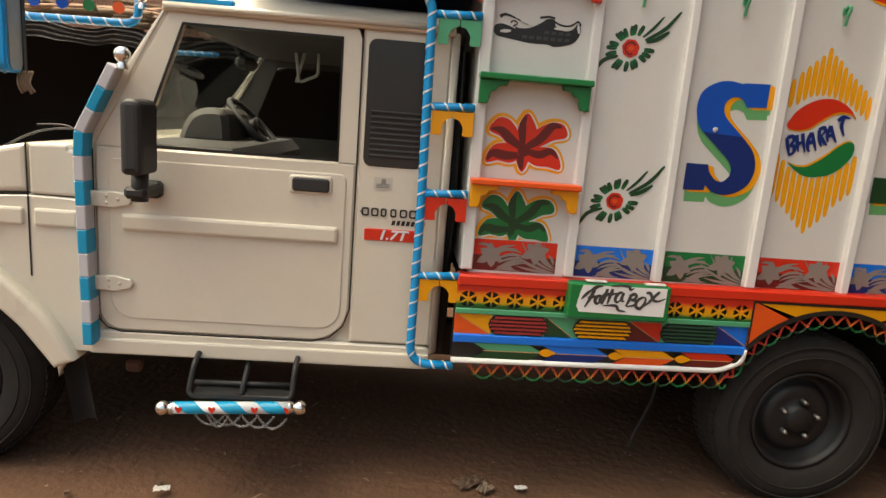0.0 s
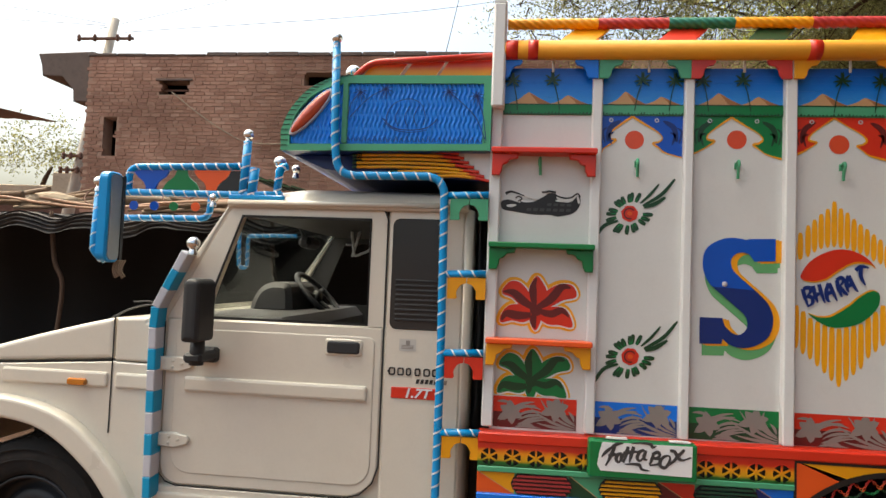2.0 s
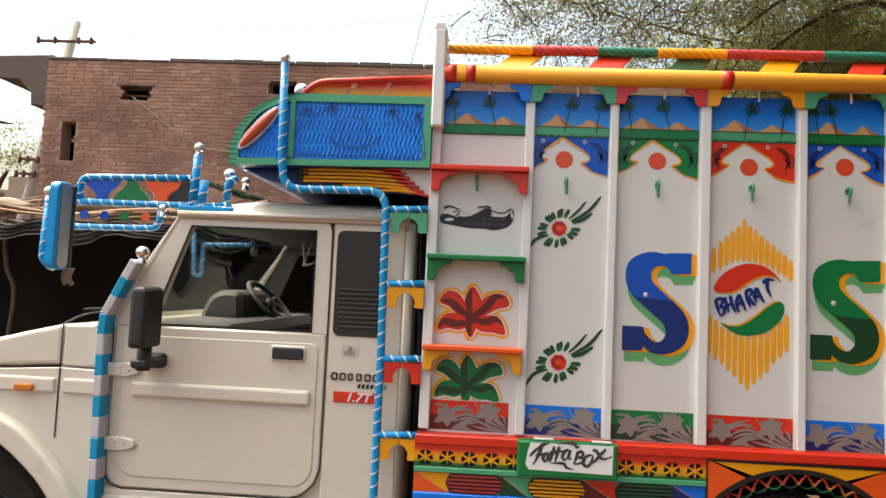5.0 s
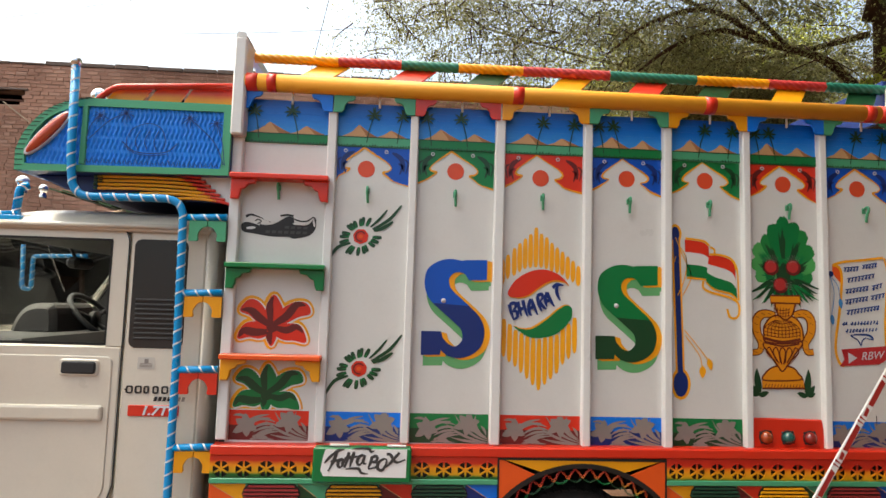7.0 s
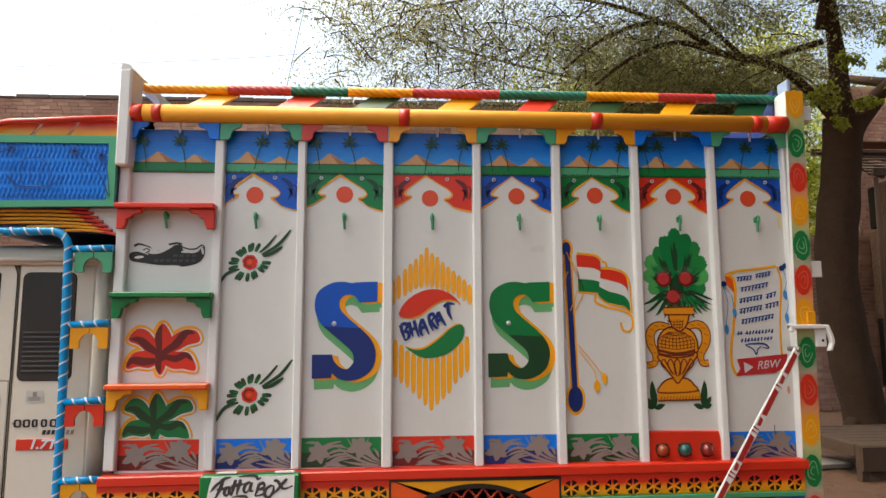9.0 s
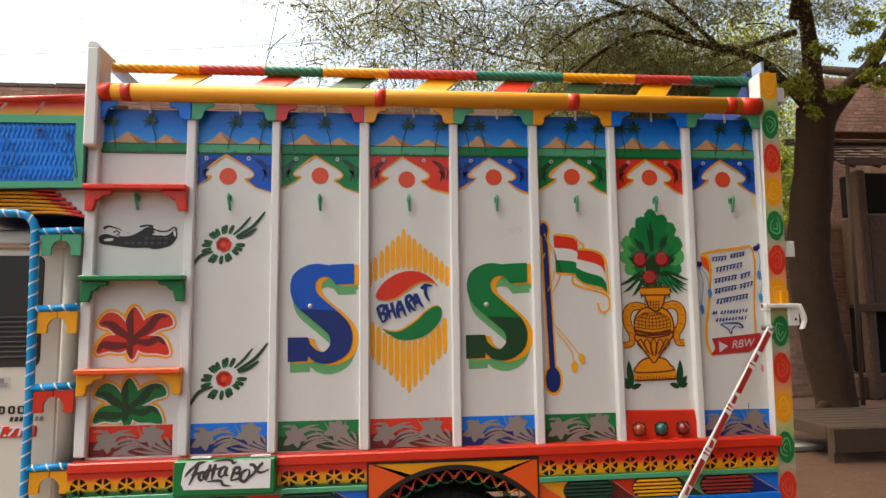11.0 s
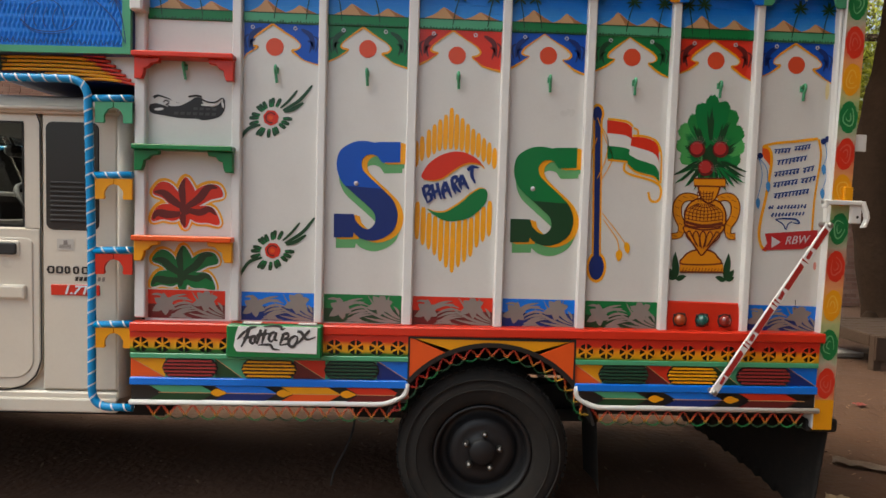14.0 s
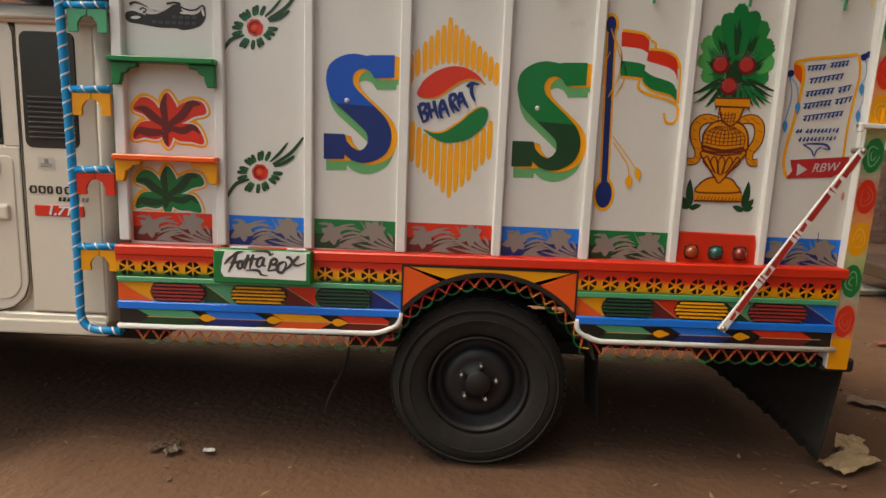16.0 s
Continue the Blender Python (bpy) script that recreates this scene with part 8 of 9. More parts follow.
LEFT, RIGHT = (-1.520, -0.346), (0.370, 1.432)
skirt("red_ledge", boxes((-1.522, 1.455, FACE - 0.012, 0.01, 0.893, 0.935), bevel=0.006), M_red, label="red painted ledge along the body")
for x0, x1 in (LEFT, RIGHT):
    base = skirt("skirt_board", boxes((x0, x1, FACE + 0.010, 0.02, 0.600, 0.893)), M_black, label="black backing board of the skirt")
    bm = bmesh.new()
    box(bm, x0, x1, FACE - 0.004, FACE + 0.004, 0.8755, 0.897)
    box(bm, x0, x1, FACE - 0.004, FACE + 0.004, 0.800, 0.8045)
    n = round((x1 - x0) / 0.087)
    pitch = (x1 - x0) / n
    for i in range(n + 1):
        x = x0 + pitch * i
        l, r = max(x - pitch / 2, x0), min(x + pitch / 2, x1)
        pts = [(l, 0.876), (r, 0.876)]
        if i < n:
            pts += [(x + pitch / 2 + 0.0345 * math.cos(radians(a)), 0.840 + 0.0345 * math.sin(radians(a))) for a in range(96, 270, 12)]
        pts += [(r, 0.804), (l, 0.804)]
        if i > 0:
            pts += [(x - pitch / 2 + 0.0345 * math.cos(radians(a)), 0.840 + 0.0345 * math.sin(radians(a))) for a in range(-84, 90, 12)]
        prism(bm, pts, FACE - 0.003, FACE + 0.003)
    strip = skirt("cutwork_strip", bm, M_wheels, label="cut-out strip sprayed red, yellow and green")
    for i in range(n):
        x = x0 + pitch * (i + 0.5)
        if -1.10 < x < -0.715:
            continue
        bm = bmesh.new()
        ring_prism(bm, oval(x, 0.840, 0.0352, 0.0352, 24), oval(x, 0.840, 0.0330, 0.0330, 24), FACE - 0.0045, FACE + 0.003)
        for j in range(3):
            a = radians(90 + 60 * j)
            dx, dz = math.cos(a) * 0.0335, math.sin(a) * 0.0335
            px, pz = -math.sin(a) * 0.0036, math.cos(a) * 0.0036
            prism(bm, [(x - dx - px, 0.840 - dz - pz), (x + dx - px, 0.840 + dz - pz), (x + dx + px, 0.840 + dz + pz), (x - dx + px, 0.840 - dz + pz)], FACE - 0.0030 - 0.0003 * j, FACE + 0.002)
        prism(bm, oval(x, 0.840, 0.0085, 0.0085, 12), FACE - 0.0045, FACE + 0.002)
        skirt("cutwork_wheel", bm, M_wheels, strip)
    skirt("green_band", boxes((x0, x1, FACE - 0.007, FACE + 0.01, 0.782, 0.804), bevel=0.003), M_jade, base)
    skirt("blue_band", boxes((x0, x1, FACE - 0.010, FACE + 0.01, 0.668, 0.700), bevel=0.003), M_ltblue, base)

Z0, Z1 = 0.700, 0.782


def facet(x0, x1, up, low, slope, parent):
    """A field of the louvre band, split along a diagonal with a pale line."""
    bm = bmesh.new()
    if slope:
        flat(bm, [(x0, Z1), (x1, Z1), (x1, Z0)], FACE + 0.006, 0)
        flat(bm, [(x0, Z1), (x1, Z0), (x0, Z0)], FACE + 0.006, 1)
        stroke(bm, [(x0, Z1), (x1, Z0)], 0.0025, FACE + 0.005, 2)
    else:
        flat(bm, [(x0, Z1), (x1, Z1), (x0, Z0)], FACE + 0.006, 0)
        flat(bm, [(x1, Z1), (x1, Z0), (x0, Z0)], FACE + 0.006, 1)
        stroke(bm, [(x0, Z0), (x1, Z1)], 0.0025, FACE + 0.005, 2)
    skirt("painted_facet", bm, [up, low, M_sand], parent)


def louvre(cx, hw, mat, dark, parent):
    bm = bmesh.new()
    flat(bm, [(cx - hw, 0.741), (cx - hw * 0.93, 0.763), (cx - hw * 0.78, 0.781), (cx + hw * 0.78, 0.781), (cx + hw * 0.93, 0.763), (cx + hw, 0.741), (cx + hw * 0.93, 0.719), (cx + hw * 0.78, 0.701), (cx - hw * 0.78, 0.701), (cx - hw * 0.93, 0.719)], FACE + 0.004)
    back = skirt("louvre", bm, M_black, parent, "oval slatted louvre")
    for j in range(5):
        z = 0.711 + 0.015 * j
        w = hw * (0.97 - 0.16 * ((j - 2) / 2) ** 2)
        bm = bmesh.new()
        prism(bm, [(cx - w, z - 0.003), (cx + w, z - 0.003), (cx + w - 0.006, z + 0.0045), (cx - w + 0.006, z + 0.0045)], FACE - 0.006, FACE + 0.003)
        skirt("slat", bm, mat, back)


band = skirt("louvre_band", boxes((LEFT[0], LEFT[1], FACE + 0.007, FACE + 0.012, Z0, Z1)), M_jade, label="painted band with slatted louvres")
facet(-1.520, -1.375, M_yellow, M_orange, True, band)
louvre(-1.270, 0.118, enamel("brick_red", (0.30, 0.03, 0.03)), M_dkred, band)
facet(-1.165, -1.050, M_jade, M_dkgreen, True, band)
louvre(-0.937, 0.118, M_gold, M_black, band)
facet(-0.835, -0.700, M_red, M_dkred, True, band)
louvre(-0.587, 0.118, enamel("bottle_green", (0.012, 0.06, 0.035)), M_black, band)
facet(-0.480, -0.346, M_ltblue, M_navy, True, band)
band = skirt("louvre_band", boxes((RIGHT[0], RIGHT[1], FACE + 0.007, FACE + 0.012, Z0, Z1)), M_jade, label="painted band with slatted louvres")
facet(0.370, 0.490, M_yellow, M_orange, True, band)
louvre(0.583, 0.110, enamel("bottle_green_slat", (0.012, 0.06, 0.035)), M_black, band)
facet(0.680, 0.790, M_red, M_dkred, True, band)
louvre(0.883, 0.112, M_gold, M_black, band)
facet(0.980, 1.090, M_jade, M_dkgreen, True, band)
louvre(1.195, 0.122, enamel("brick_red_slat", (0.30, 0.03, 0.03)), M_dkred, band)
facet(1.300, 1.432, M_ltblue, M_navy, True, band)


def arrow(x0, x1, up, low):
    bm = bmesh.new()
    zt, zm, zl, y = 0.666, 0.636, 0.604, FACE - 0.003
    flat(bm, [(x0, zt), (x1 - 0.055, zt), (x1, zm), (x0 + 0.055, zm)], y, 0)
    flat(bm, [(x0 + 0.055, zm), (x1, zm), (x1 - 0.055, zl), (x0, zl)], y, 1)
    stroke(bm, [(x0 + 0.04, zm), (x1 + 0.03, zm)], 0.003, y - 0.001, 2)
    skirt("painted_arrow", bm, [up, low, M_sand], truck, "two-tone painted arrow feather")


def bead(x):
    bm = bmesh.new()
    flat(bm, smooth_loop([(x - 0.030, 0.638), (x - 0.018, 0.650), (x, 0.655), (x + 0.018, 0.648), (x + 0.038, 0.638), (x + 0.018, 0.628), (x, 0.622), (x - 0.018, 0.627)], 4), FACE - 0.006)
    skirt("painted_bead", bm, M_yellow, truck)


for x0, x1, u, l in ((-1.440, -1.165, M_jade, M_dkgreen), (-1.165, -0.900, M_ltblue, M_navy), (-0.885, -0.630, M_yellow, M_orange), (-0.610, -0.370, M_red, M_dkred),
                     (0.455, 0.690, M_jade, M_dkgreen), (0.760, 1.020, M_ltblue, M_navy), (1.090, 1.350, M_red, M_dkred)):
    arrow(x0, x1, u, l)
for x in (-1.150, -0.873, -0.603, 0.722, 1.052):
    bead(x)
for pts in ([(-1.522, FACE, 0.592), (-0.435, FACE, 0.596), (-0.352, FACE, 0.640), (-0.350, FACE, 0.690)], [(0.378, FACE, 0.690), (0.380, FACE, 0.640), (0.455, FACE, 0.596), (1.445, FACE, 0.594)]):
    bm = bmesh.new()
    tube(bm, round_path(pts, 0.06, 8), 0.0115, 10)
    skirt("bottom_rail", bm, M_rib, truck, "thin white tube rail under the skirt")

# sign board
sign = skirt("name_board", boxes((-1.102, -0.708, -0.105, FACE, 0.800, 0.938), bevel=0.006), M_green, label="green-edged white board with brush lettering")
bm = bmesh.new()
flat(bm, [(-1.058, 0.828), (-0.728, 0.822), (-0.726, 0.934), (-1.052, 0.933), (-1.062, 0.90), (-1.070, 0.850)], -0.1065)
skirt("board_face", bm, enamel("bright_white_paint", (0.78, 0.77, 0.76)), sign)
BRUSH = [[(-1.006, 0.918), (-1.020, 0.879), (-1.039, 0.841)],
         [(-1.018, 0.909), (-1.001, 0.922), (-0.977, 0.928)],
         [(-1.030, 0.876), (-1.012, 0.883), (-0.993, 0.886)],
         [(-0.980, 0.889), (-0.996, 0.884), (-1.001, 0.866), (-0.991, 0.857), (-0.980, 0.873)],
         [(-0.978, 0.891), (-0.982, 0.867), (-0.968, 0.862)],
         [(-0.958, 0.917), (-0.966, 0.885), (-0.974, 0.855)],
         [(-0.938, 0.918), (-0.947, 0.885), (-0.953, 0.858)],
         [(-0.976, 0.891), (-0.948, 0.897), (-0.920, 0.901)],
         [(-0.900, 0.908), (-0.917, 0.899), (-0.925, 0.878), (-0.915, 0.867), (-0.899, 0.885)],
         [(-0.894, 0.907), (-0.901, 0.878), (-0.888, 0.872)],
         [(-0.865, 0.900), (-0.872, 0.875), (-0.881, 0.854)],
         [(-0.872, 0.894), (-0.851, 0.903), (-0.845, 0.890), (-0.864, 0.879)],
         [(-0.864, 0.879), (-0.843, 0.878), (-0.849, 0.860), (-0.880, 0.853)],
         [(-0.818, 0.893), (-0.837, 0.880), (-0.842, 0.856), (-0.825, 0.848), (-0.810, 0.869), (-0.808, 0.889), (-0.820, 0.893)],
         [(-0.808, 0.911), (-0.792, 0.909), (-0.776, 0.885), (-0.760, 0.880), (-0.732, 0.891)],
         [(-0.756, 0.918), (-0.779, 0.893), (-0.795, 0.873), (-0.820, 0.852)]]
SWASH = [[(-1.055, 0.872), (-1.044, 0.886), (-1.026, 0.904), (-1.006, 0.918)], [(-0.947, 0.929), (-0.901, 0.933), (-0.877, 0.930), (-0.871, 0.919), (-0.857, 0.925)], [(-0.970, 0.851), (-0.939, 0.854), (-0.917, 0.852), (-0.907, 0.837), (-0.879, 0.833)]]
M_inkgrey = enamel("worn_ink_paint", (0.045, 0.042, 0.042), 0.5)
for j, line in enumerate(BRUSH):
    bm = bmesh.new()
    stroke(bm, smooth_loop(line, 6, closed=False), 0.0128 if j < 8 else 0.0118, -0.1080 - 0.00006 * j, taper=lambda u: 0.55 + 0.55 * math.sin(math.pi * min(1.0, 0.15 + u)))
    part("board_letter", bm, M_inkgrey, sign, "grey-black brush lettering")
for line in SWASH:
    bm = bmesh.new()
    stroke(bm, smooth_loop(line, 6, closed=False), 0.0085, -0.1095, taper=lambda u: 0.4 + math.sin(math.pi * u))
    part("brush_swash", bm, M_inkgrey, sign)
for x in (-0.999, -0.769):
    part("paint_chip", boxes((x - 0.038, x + 0.038, -0.100, -0.075, 0.9385, 0.943)), M_rib, sign)

# wheel arch
AC, AR = (0.012, 0.397), 0.462
arc = [(AC[0] + AR * math.cos(radians(a)), AC[1] + AR * math.sin(radians(a))) for a in range(138, 38, -4)]
top_z, xl, xr = 0.890, -0.344, 0.366


def arch_piece(x0, x1, mat, clip):
    bm = bmesh.new()
    low = [p for p in arc if x0 - 1e-6 <= p[0] <= x1 + 1e-6]
    prism(bm, clip(low), FACE - 0.004, FACE + 0.006)
    return part("arch_panel", bm, mat, truck, "triangular painted field over the wheel arch")


split_l, split_r = -0.155, 0.185
arch_piece(xl, split_l, M_orange, lambda low: [(xl, top_z), (xl, low[0][1] - 0.02)] + low)
arch_piece(split_l, split_r, M_yellow, lambda low: [(xl + 0.004, top_z)] + [p for p in arc if split_l <= p[0] <= split_r] + [(xr - 0.004, top_z)])
arch_piece(split_r, xr, M_orange, lambda low: low + [(xr, low[-1][1] - 0.02), (xr, top_z)])
bm = bmesh.new()
stroke(bm, [(AC[0] + (AR + 0.004) * math.cos(radians(a)), AC[1] + (AR + 0.004) * math.sin(radians(a))) for a in range(150, 28, -3)], 0.020, FACE - 0.007)
stroke(bm, [(xl - 0.001, 0.895), (xl - 0.001, 0.70)], 0.008, FACE - 0.006)
stroke(bm, [(xl, 0.889), (xr, 0.889)], 0.010, FACE - 0.0065)
stroke(bm, [(xr, 0.895), (xr, 0.70)], 0.008, FACE - 0.006)
part("arch_border", bm, M_black, truck)
bm = bmesh.new()
for a in range(165, 15, -6):
    c0, s0, c1, s1 = math.cos(radians(a)), math.sin(radians(a)), math.cos(radians(a - 6)), math.sin(radians(a - 6))
    prism(bm, [(AC[0] + AR * c0, AC[1] + AR * s0), (AC[0] + AR * c1, AC[1] + AR * s1), (AC[0] + (AR + 0.012) * c1, AC[1] + (AR + 0.012) * s1), (AC[0] + (AR + 0.012) * c0, AC[1] + (AR + 0.012) * s0)], FACE + 0.006, 0.5)
bmesh.ops.remove_doubles(bm, verts=bm.verts[:], dist=0.0005)
part("arch_liner", bm, M_chassis, truck)


# chains: pointed loops and a slack garland below them
def zigzag(points, normal):
    """Loops of chain hung from neighbouring points of a line."""
    for i, (a, b) in enumerate(zip(points, points[1:])):
        a, b = Vector(a), Vector(b)
        mid = a.lerp(b, 0.5) + Vector(normal(a.lerp(b, 0.5))) * 0.046
        me = chain_mesh("chain_loop", [p - a for p in (a, a.lerp(mid, 0.5) + Vector((0.002, 0, 0)), mid, b.lerp(mid, 0.5) - Vector((0.002, 0, 0)), b)], 0.012, 0.0017)
        me.materials.append(M_chain)
        ob = new("chain_loop", me)
        attach(ob, truck)
        ob.matrix_basis = Matrix.Translation(a)
    for i in range(0, len(points) - 1):
        a = Vector(points[i]).lerp(Vector(points[i + 1]), 0.5)
        b = Vector(points[min(i + 1, len(points) - 1)]).lerp(Vector(points[min(i + 2, len(points) - 1)]), 0.5)
        if (b - a).length < 0.03:
            continue
        na, nb = Vector(normal(a)), Vector(normal(b))
        a, b = a + na * 0.046, b + nb * 0.046
        me = chain_mesh("chain_garland", [a, a.lerp(b, 0.25) + na * 0.013, a.lerp(b, 0.5) + na * 0.018, a.lerp(b, 0.75) + nb * 0.013, b], 0.011, 0.0014)
        me.materials.append(M_dkgreen if i % 3 else M_green)
        attach(new("chain_garland", me), truck)


def hang(x):
    return (x, FACE + 0.002, 0.583 + 0.0075 * (x + 0.25))


zigzag([hang(-1.455 + 0.066 * i) for i in range(17)], lambda p: (0, 0, -1))
zigzag([hang(0.455 + 0.066 * i) for i in range(15)], lambda p: (0, 0, -1))
pts = []
for a in range(158, 20, -8):
    pts.append((AC[0] + (AR - 0.008) * math.cos(radians(a)), FACE + 0.002, AC[1] + (AR - 0.008) * math.sin(radians(a))))
zigzag(pts, lambda p: ((AC[0] - p.x) * 1.0, 0, (AC[1] - p.z) * 1.0 - 0.35))

# ---- tail fittings ----
RING = [M_yellow, M_green, M_red]
LIGHT = [enamel("lemon_paint", (0.78, 0.42, 0.06)), M_ltgreen, enamel("rose_paint", (0.62, 0.10, 0.07))]
HAZE, BLEND = [(0.74, 0.34, 0.03), (0.05, 0.26, 0.08), (0.55, 0.06, 0.04)], [(0.42, 0.44, 0.20), (0.42, 0.38, 0.28), (0.68, 0.28, 0.12)]
bands = [(1.0, (0.74, 0.34, 0.03))]
for k, z in enumerate((2.535, 2.350, 2.190, 2.035, 1.877, 1.722, 1.568, 1.402, 1.240, 1.070, 0.897, 0.728, 0.580)):
    q = k % 3
    bm = bmesh.new()
    if z < 0.6:
        flat(bm, [(1.460, 0.523), (1.543, 0.523), (1.543, 0.655), (1.460, 0.655)], -0.0462, 0)
    else:
        flat(bm, [(x + 0.0022 * math.sin(5 * z2 * 60 + k), z2) for x, z2 in oval(1.501, z, 0.0385, 0.068, 28, 0.05 * (-1) ** k)], -0.0465, 0)
        for f, turn, wide in ((0.66, 320, 0.0065), (0.30, 250, 0.0055)):
            arc, start = [], 40 + 97 * k
            for i in range(22):
                a = radians(start - turn * i / 21)
                g = f * (1 + 0.10 * math.sin(3 * a + k) - 0.10 * i / 21)
                arc.append((1.501 + 0.036 * g * math.cos(a), z + 0.060 * g * math.sin(a)))
            stroke(bm, arc, wide, -0.0475, 1, taper=lambda u: 0.25 + 0.75 * math.sin(math.pi * min(1, 0.15 + 0.8 * u)))
    lean_post(bm)
    part("painted_swirl", bm, [RING[q], LIGHT[q]], rear_post, "oval paint swirl on the post")
    bands.append(((z - 0.52) / 2.08, HAZE[q]))
    bands.append(((z - 0.082 - 0.52) / 2.08, BLEND[q]))
bm = lean_post(boxes((1.460, 1.542, -0.0458, -0.0445, 0.522, 2.598)))
part("post_paint", bm, gradient("blended_post_spray", [b for b in sorted(bands, key=lambda b: b[0]) if b[0] >= 0], 0.52, 2.60, blur=0.03), rear_post)
bm = boxes((1.398, 1.568, -0.075, -0.048, 1.504, 1.524), (1.398, 1.416, -0.080, -0.048, 1.490, 1.526), (1.520, 1.568, -0.066, -0.050, 1.426, 1.524), bevel=0.004)
prism(bm, [(1.556, 1.520), (1.572, 1.522), (1.592, 1.475), (1.596, 1.448), (1.582, 1.412), (1.566, 1.410), (1.580, 1.446), (1.574, 1.474)], -0.082, -0.060, bevel=0.004)
latch = part("tail_latch", bm, M_rib, truck, "white painted drop latch")
part("latch_hole", boxes((1.544, 1.554, -0.068, -0.064, 1.448, 1.460), bevel=0.003), M_seam, latch)
part("latch_plate", boxes((1.490, 1.528, -0.062, -0.048, 1.518, 1.582), bevel=0.003), M_yellow, latch, "small yellow latch plate")
bm = boxes((1.47, 1.59, -0.035, -0.028, 1.735, 1.808), bevel=0.003)
part("hinge_plate", bm, M_rib, truck)
bm = boxes((1.545, 1.59, -0.04, 0.03, 2.46, 2.53), bevel=0.004)
part("hinge_plate", bm, M_lilac, truck)
a, b = Vector((0.958, -0.095, 0.692)), Vector((1.412, -0.080, 1.418))
d = (b - a).normalized()
nrm = Vector((-d.z, 0, d.x)) * 0.0165
bm = bmesh.new()
prism(bm, [(a.x - nrm.x - d.x * 0.012, a.z - nrm.z - d.z * 0.012), (a.x + nrm.x - d.x * 0.012, a.z + nrm.z - d.z * 0.012), (b.x + nrm.x, b.z + nrm.z), (b.x - nrm.x, b.z - nrm.z)], -0.100, -0.092, bevel=0.003)
bar = part("stay_bar", bm, M_rib, truck, "slanting white stay bar with red brush dashes")
bm = bmesh.new()
for u0, u1, w in ((0.05, 0.09, 0.3), (0.10, 0.24, 0.55), (0.27, 0.275, 0.9), (0.29, 0.295, 0.9), (0.31, 0.345, 0.4), (0.36, 0.50, 0.6), (0.52, 0.525, 0.9), (0.54, 0.545, 0.9), (0.56, 0.60, 0.4), (0.62, 0.76, 0.6), (0.78, 0.785, 0.9), (0.80, 0.84, 0.4), (0.86, 0.97, 0.55)):
    p, q = a.lerp(b, u0), a.lerp(b, u1)
    n2 = nrm * w
    flat(bm, [(p.x - n2.x + 0.004, p.z - n2.z), (q.x - n2.x, q.z - n2.z), (q.x + n2.x, q.z + n2.z + 0.006), (p.x + n2.x, p.z + n2.z)], -0.1012)
part("red_dash", bm, enamel("dash_red", (0.36, 0.025, 0.02)), bar)
for p in (a, b):
    bm = bmesh.new()
    lathe(bm, [(0.0, -0.012), (0.009, -0.011), (0.012, -0.004), (0.012, 0.06)], (p.x, -0.098, p.z), "y", 14)
    part("stay_bolt", bm, M_steel, bar)
bm = bmesh.new()


def flap_point(u, v):
    y = 0.03 + 1.6 * u
    jag = 0.006 * math.sin(y * 37) + 0.006 * math.sin(y * 71 + 1)
    return (1.545 - 0.055 * v + 0.02 * math.sin(4 * u) * v, y, 0.53 - (0.455 + jag) * v)


sheet(bm, 60, 8, flap_point)
got = bmesh.ops.extrude_face_region(bm, geom=bm.faces[:])
bmesh.ops.translate(bm, vec=(0.008, 0, 0), verts=[v for v in got["geom"] if isinstance(v, bmesh.types.BMVert)])
part("rear_flap", bm, M_rubber, truck, "wide black rear rubber flap with a ragged edge")
bm = boxes((1.42, 1.56, -0.02, 1.65, 0.50, 0.56), bevel=0.01)
part("rear_cross_member", bm, M_chassis, truck)
bm = bmesh.new()
tube(bm, smooth_loop([(-0.58, 0.18, 0.62), (-0.60, 0.15, 0.40), (-0.67, 0.12, 0.24), (-0.69, 0.12, 0.16)], 6, closed=False), 0.006, 6)
part("loose_cord", bm, M_chassis, truck, "dark cord hanging under the body")

# ---- over-cab crest ----
OY = -0.060
outer = [(-2.375, 2.018), (-2.378, 2.10)] + smooth_loop([(-2.378, 2.10), (-2.345, 2.185), (-2.275, 2.268), (-2.19, 2.315), (-2.11, 2.333)], 5, closed=False)[1:] + [(-1.512, 2.333), (-1.512, 2.030)]
inner = [(-2.338, 2.046), (-2.342, 2.10)] + smooth_loop([(-2.342, 2.10), (-2.315, 2.172), (-2.255, 2.243), (-2.18, 2.284), (-2.11, 2.300)], 5, closed=False)[1:] + [(-1.545, 2.300), (-1.545, 2.056)]
bm = bmesh.new()
prism(bm, outer, OY + 0.012, 1.78, bevel=0.004)
crest = part("over_cab_crest", bm, M_navy, truck, "boat-shaped painted crest over the cab")
bm = bmesh.new()
ring_prism(bm, outer, inner, OY - 0.006, OY + 0.013)
part("crest_frame", bm, M_jade, crest, "jade green frame")
bm = bmesh.new()


def ripple(u, v):
    x, z = -2.345 + 0.80 * u, 2.05 + 0.25 * v
    lim = 2.300 if x > -2.11 else 2.300 - 0.20 * min(1, ((-2.11 - x) / 0.235)) ** 2.2
    z = min(z, lim)
    return (x, OY + 0.004 + 0.005 * math.sin(x * 330 + 8 * math.sin(z * 110) * 0.25), z)


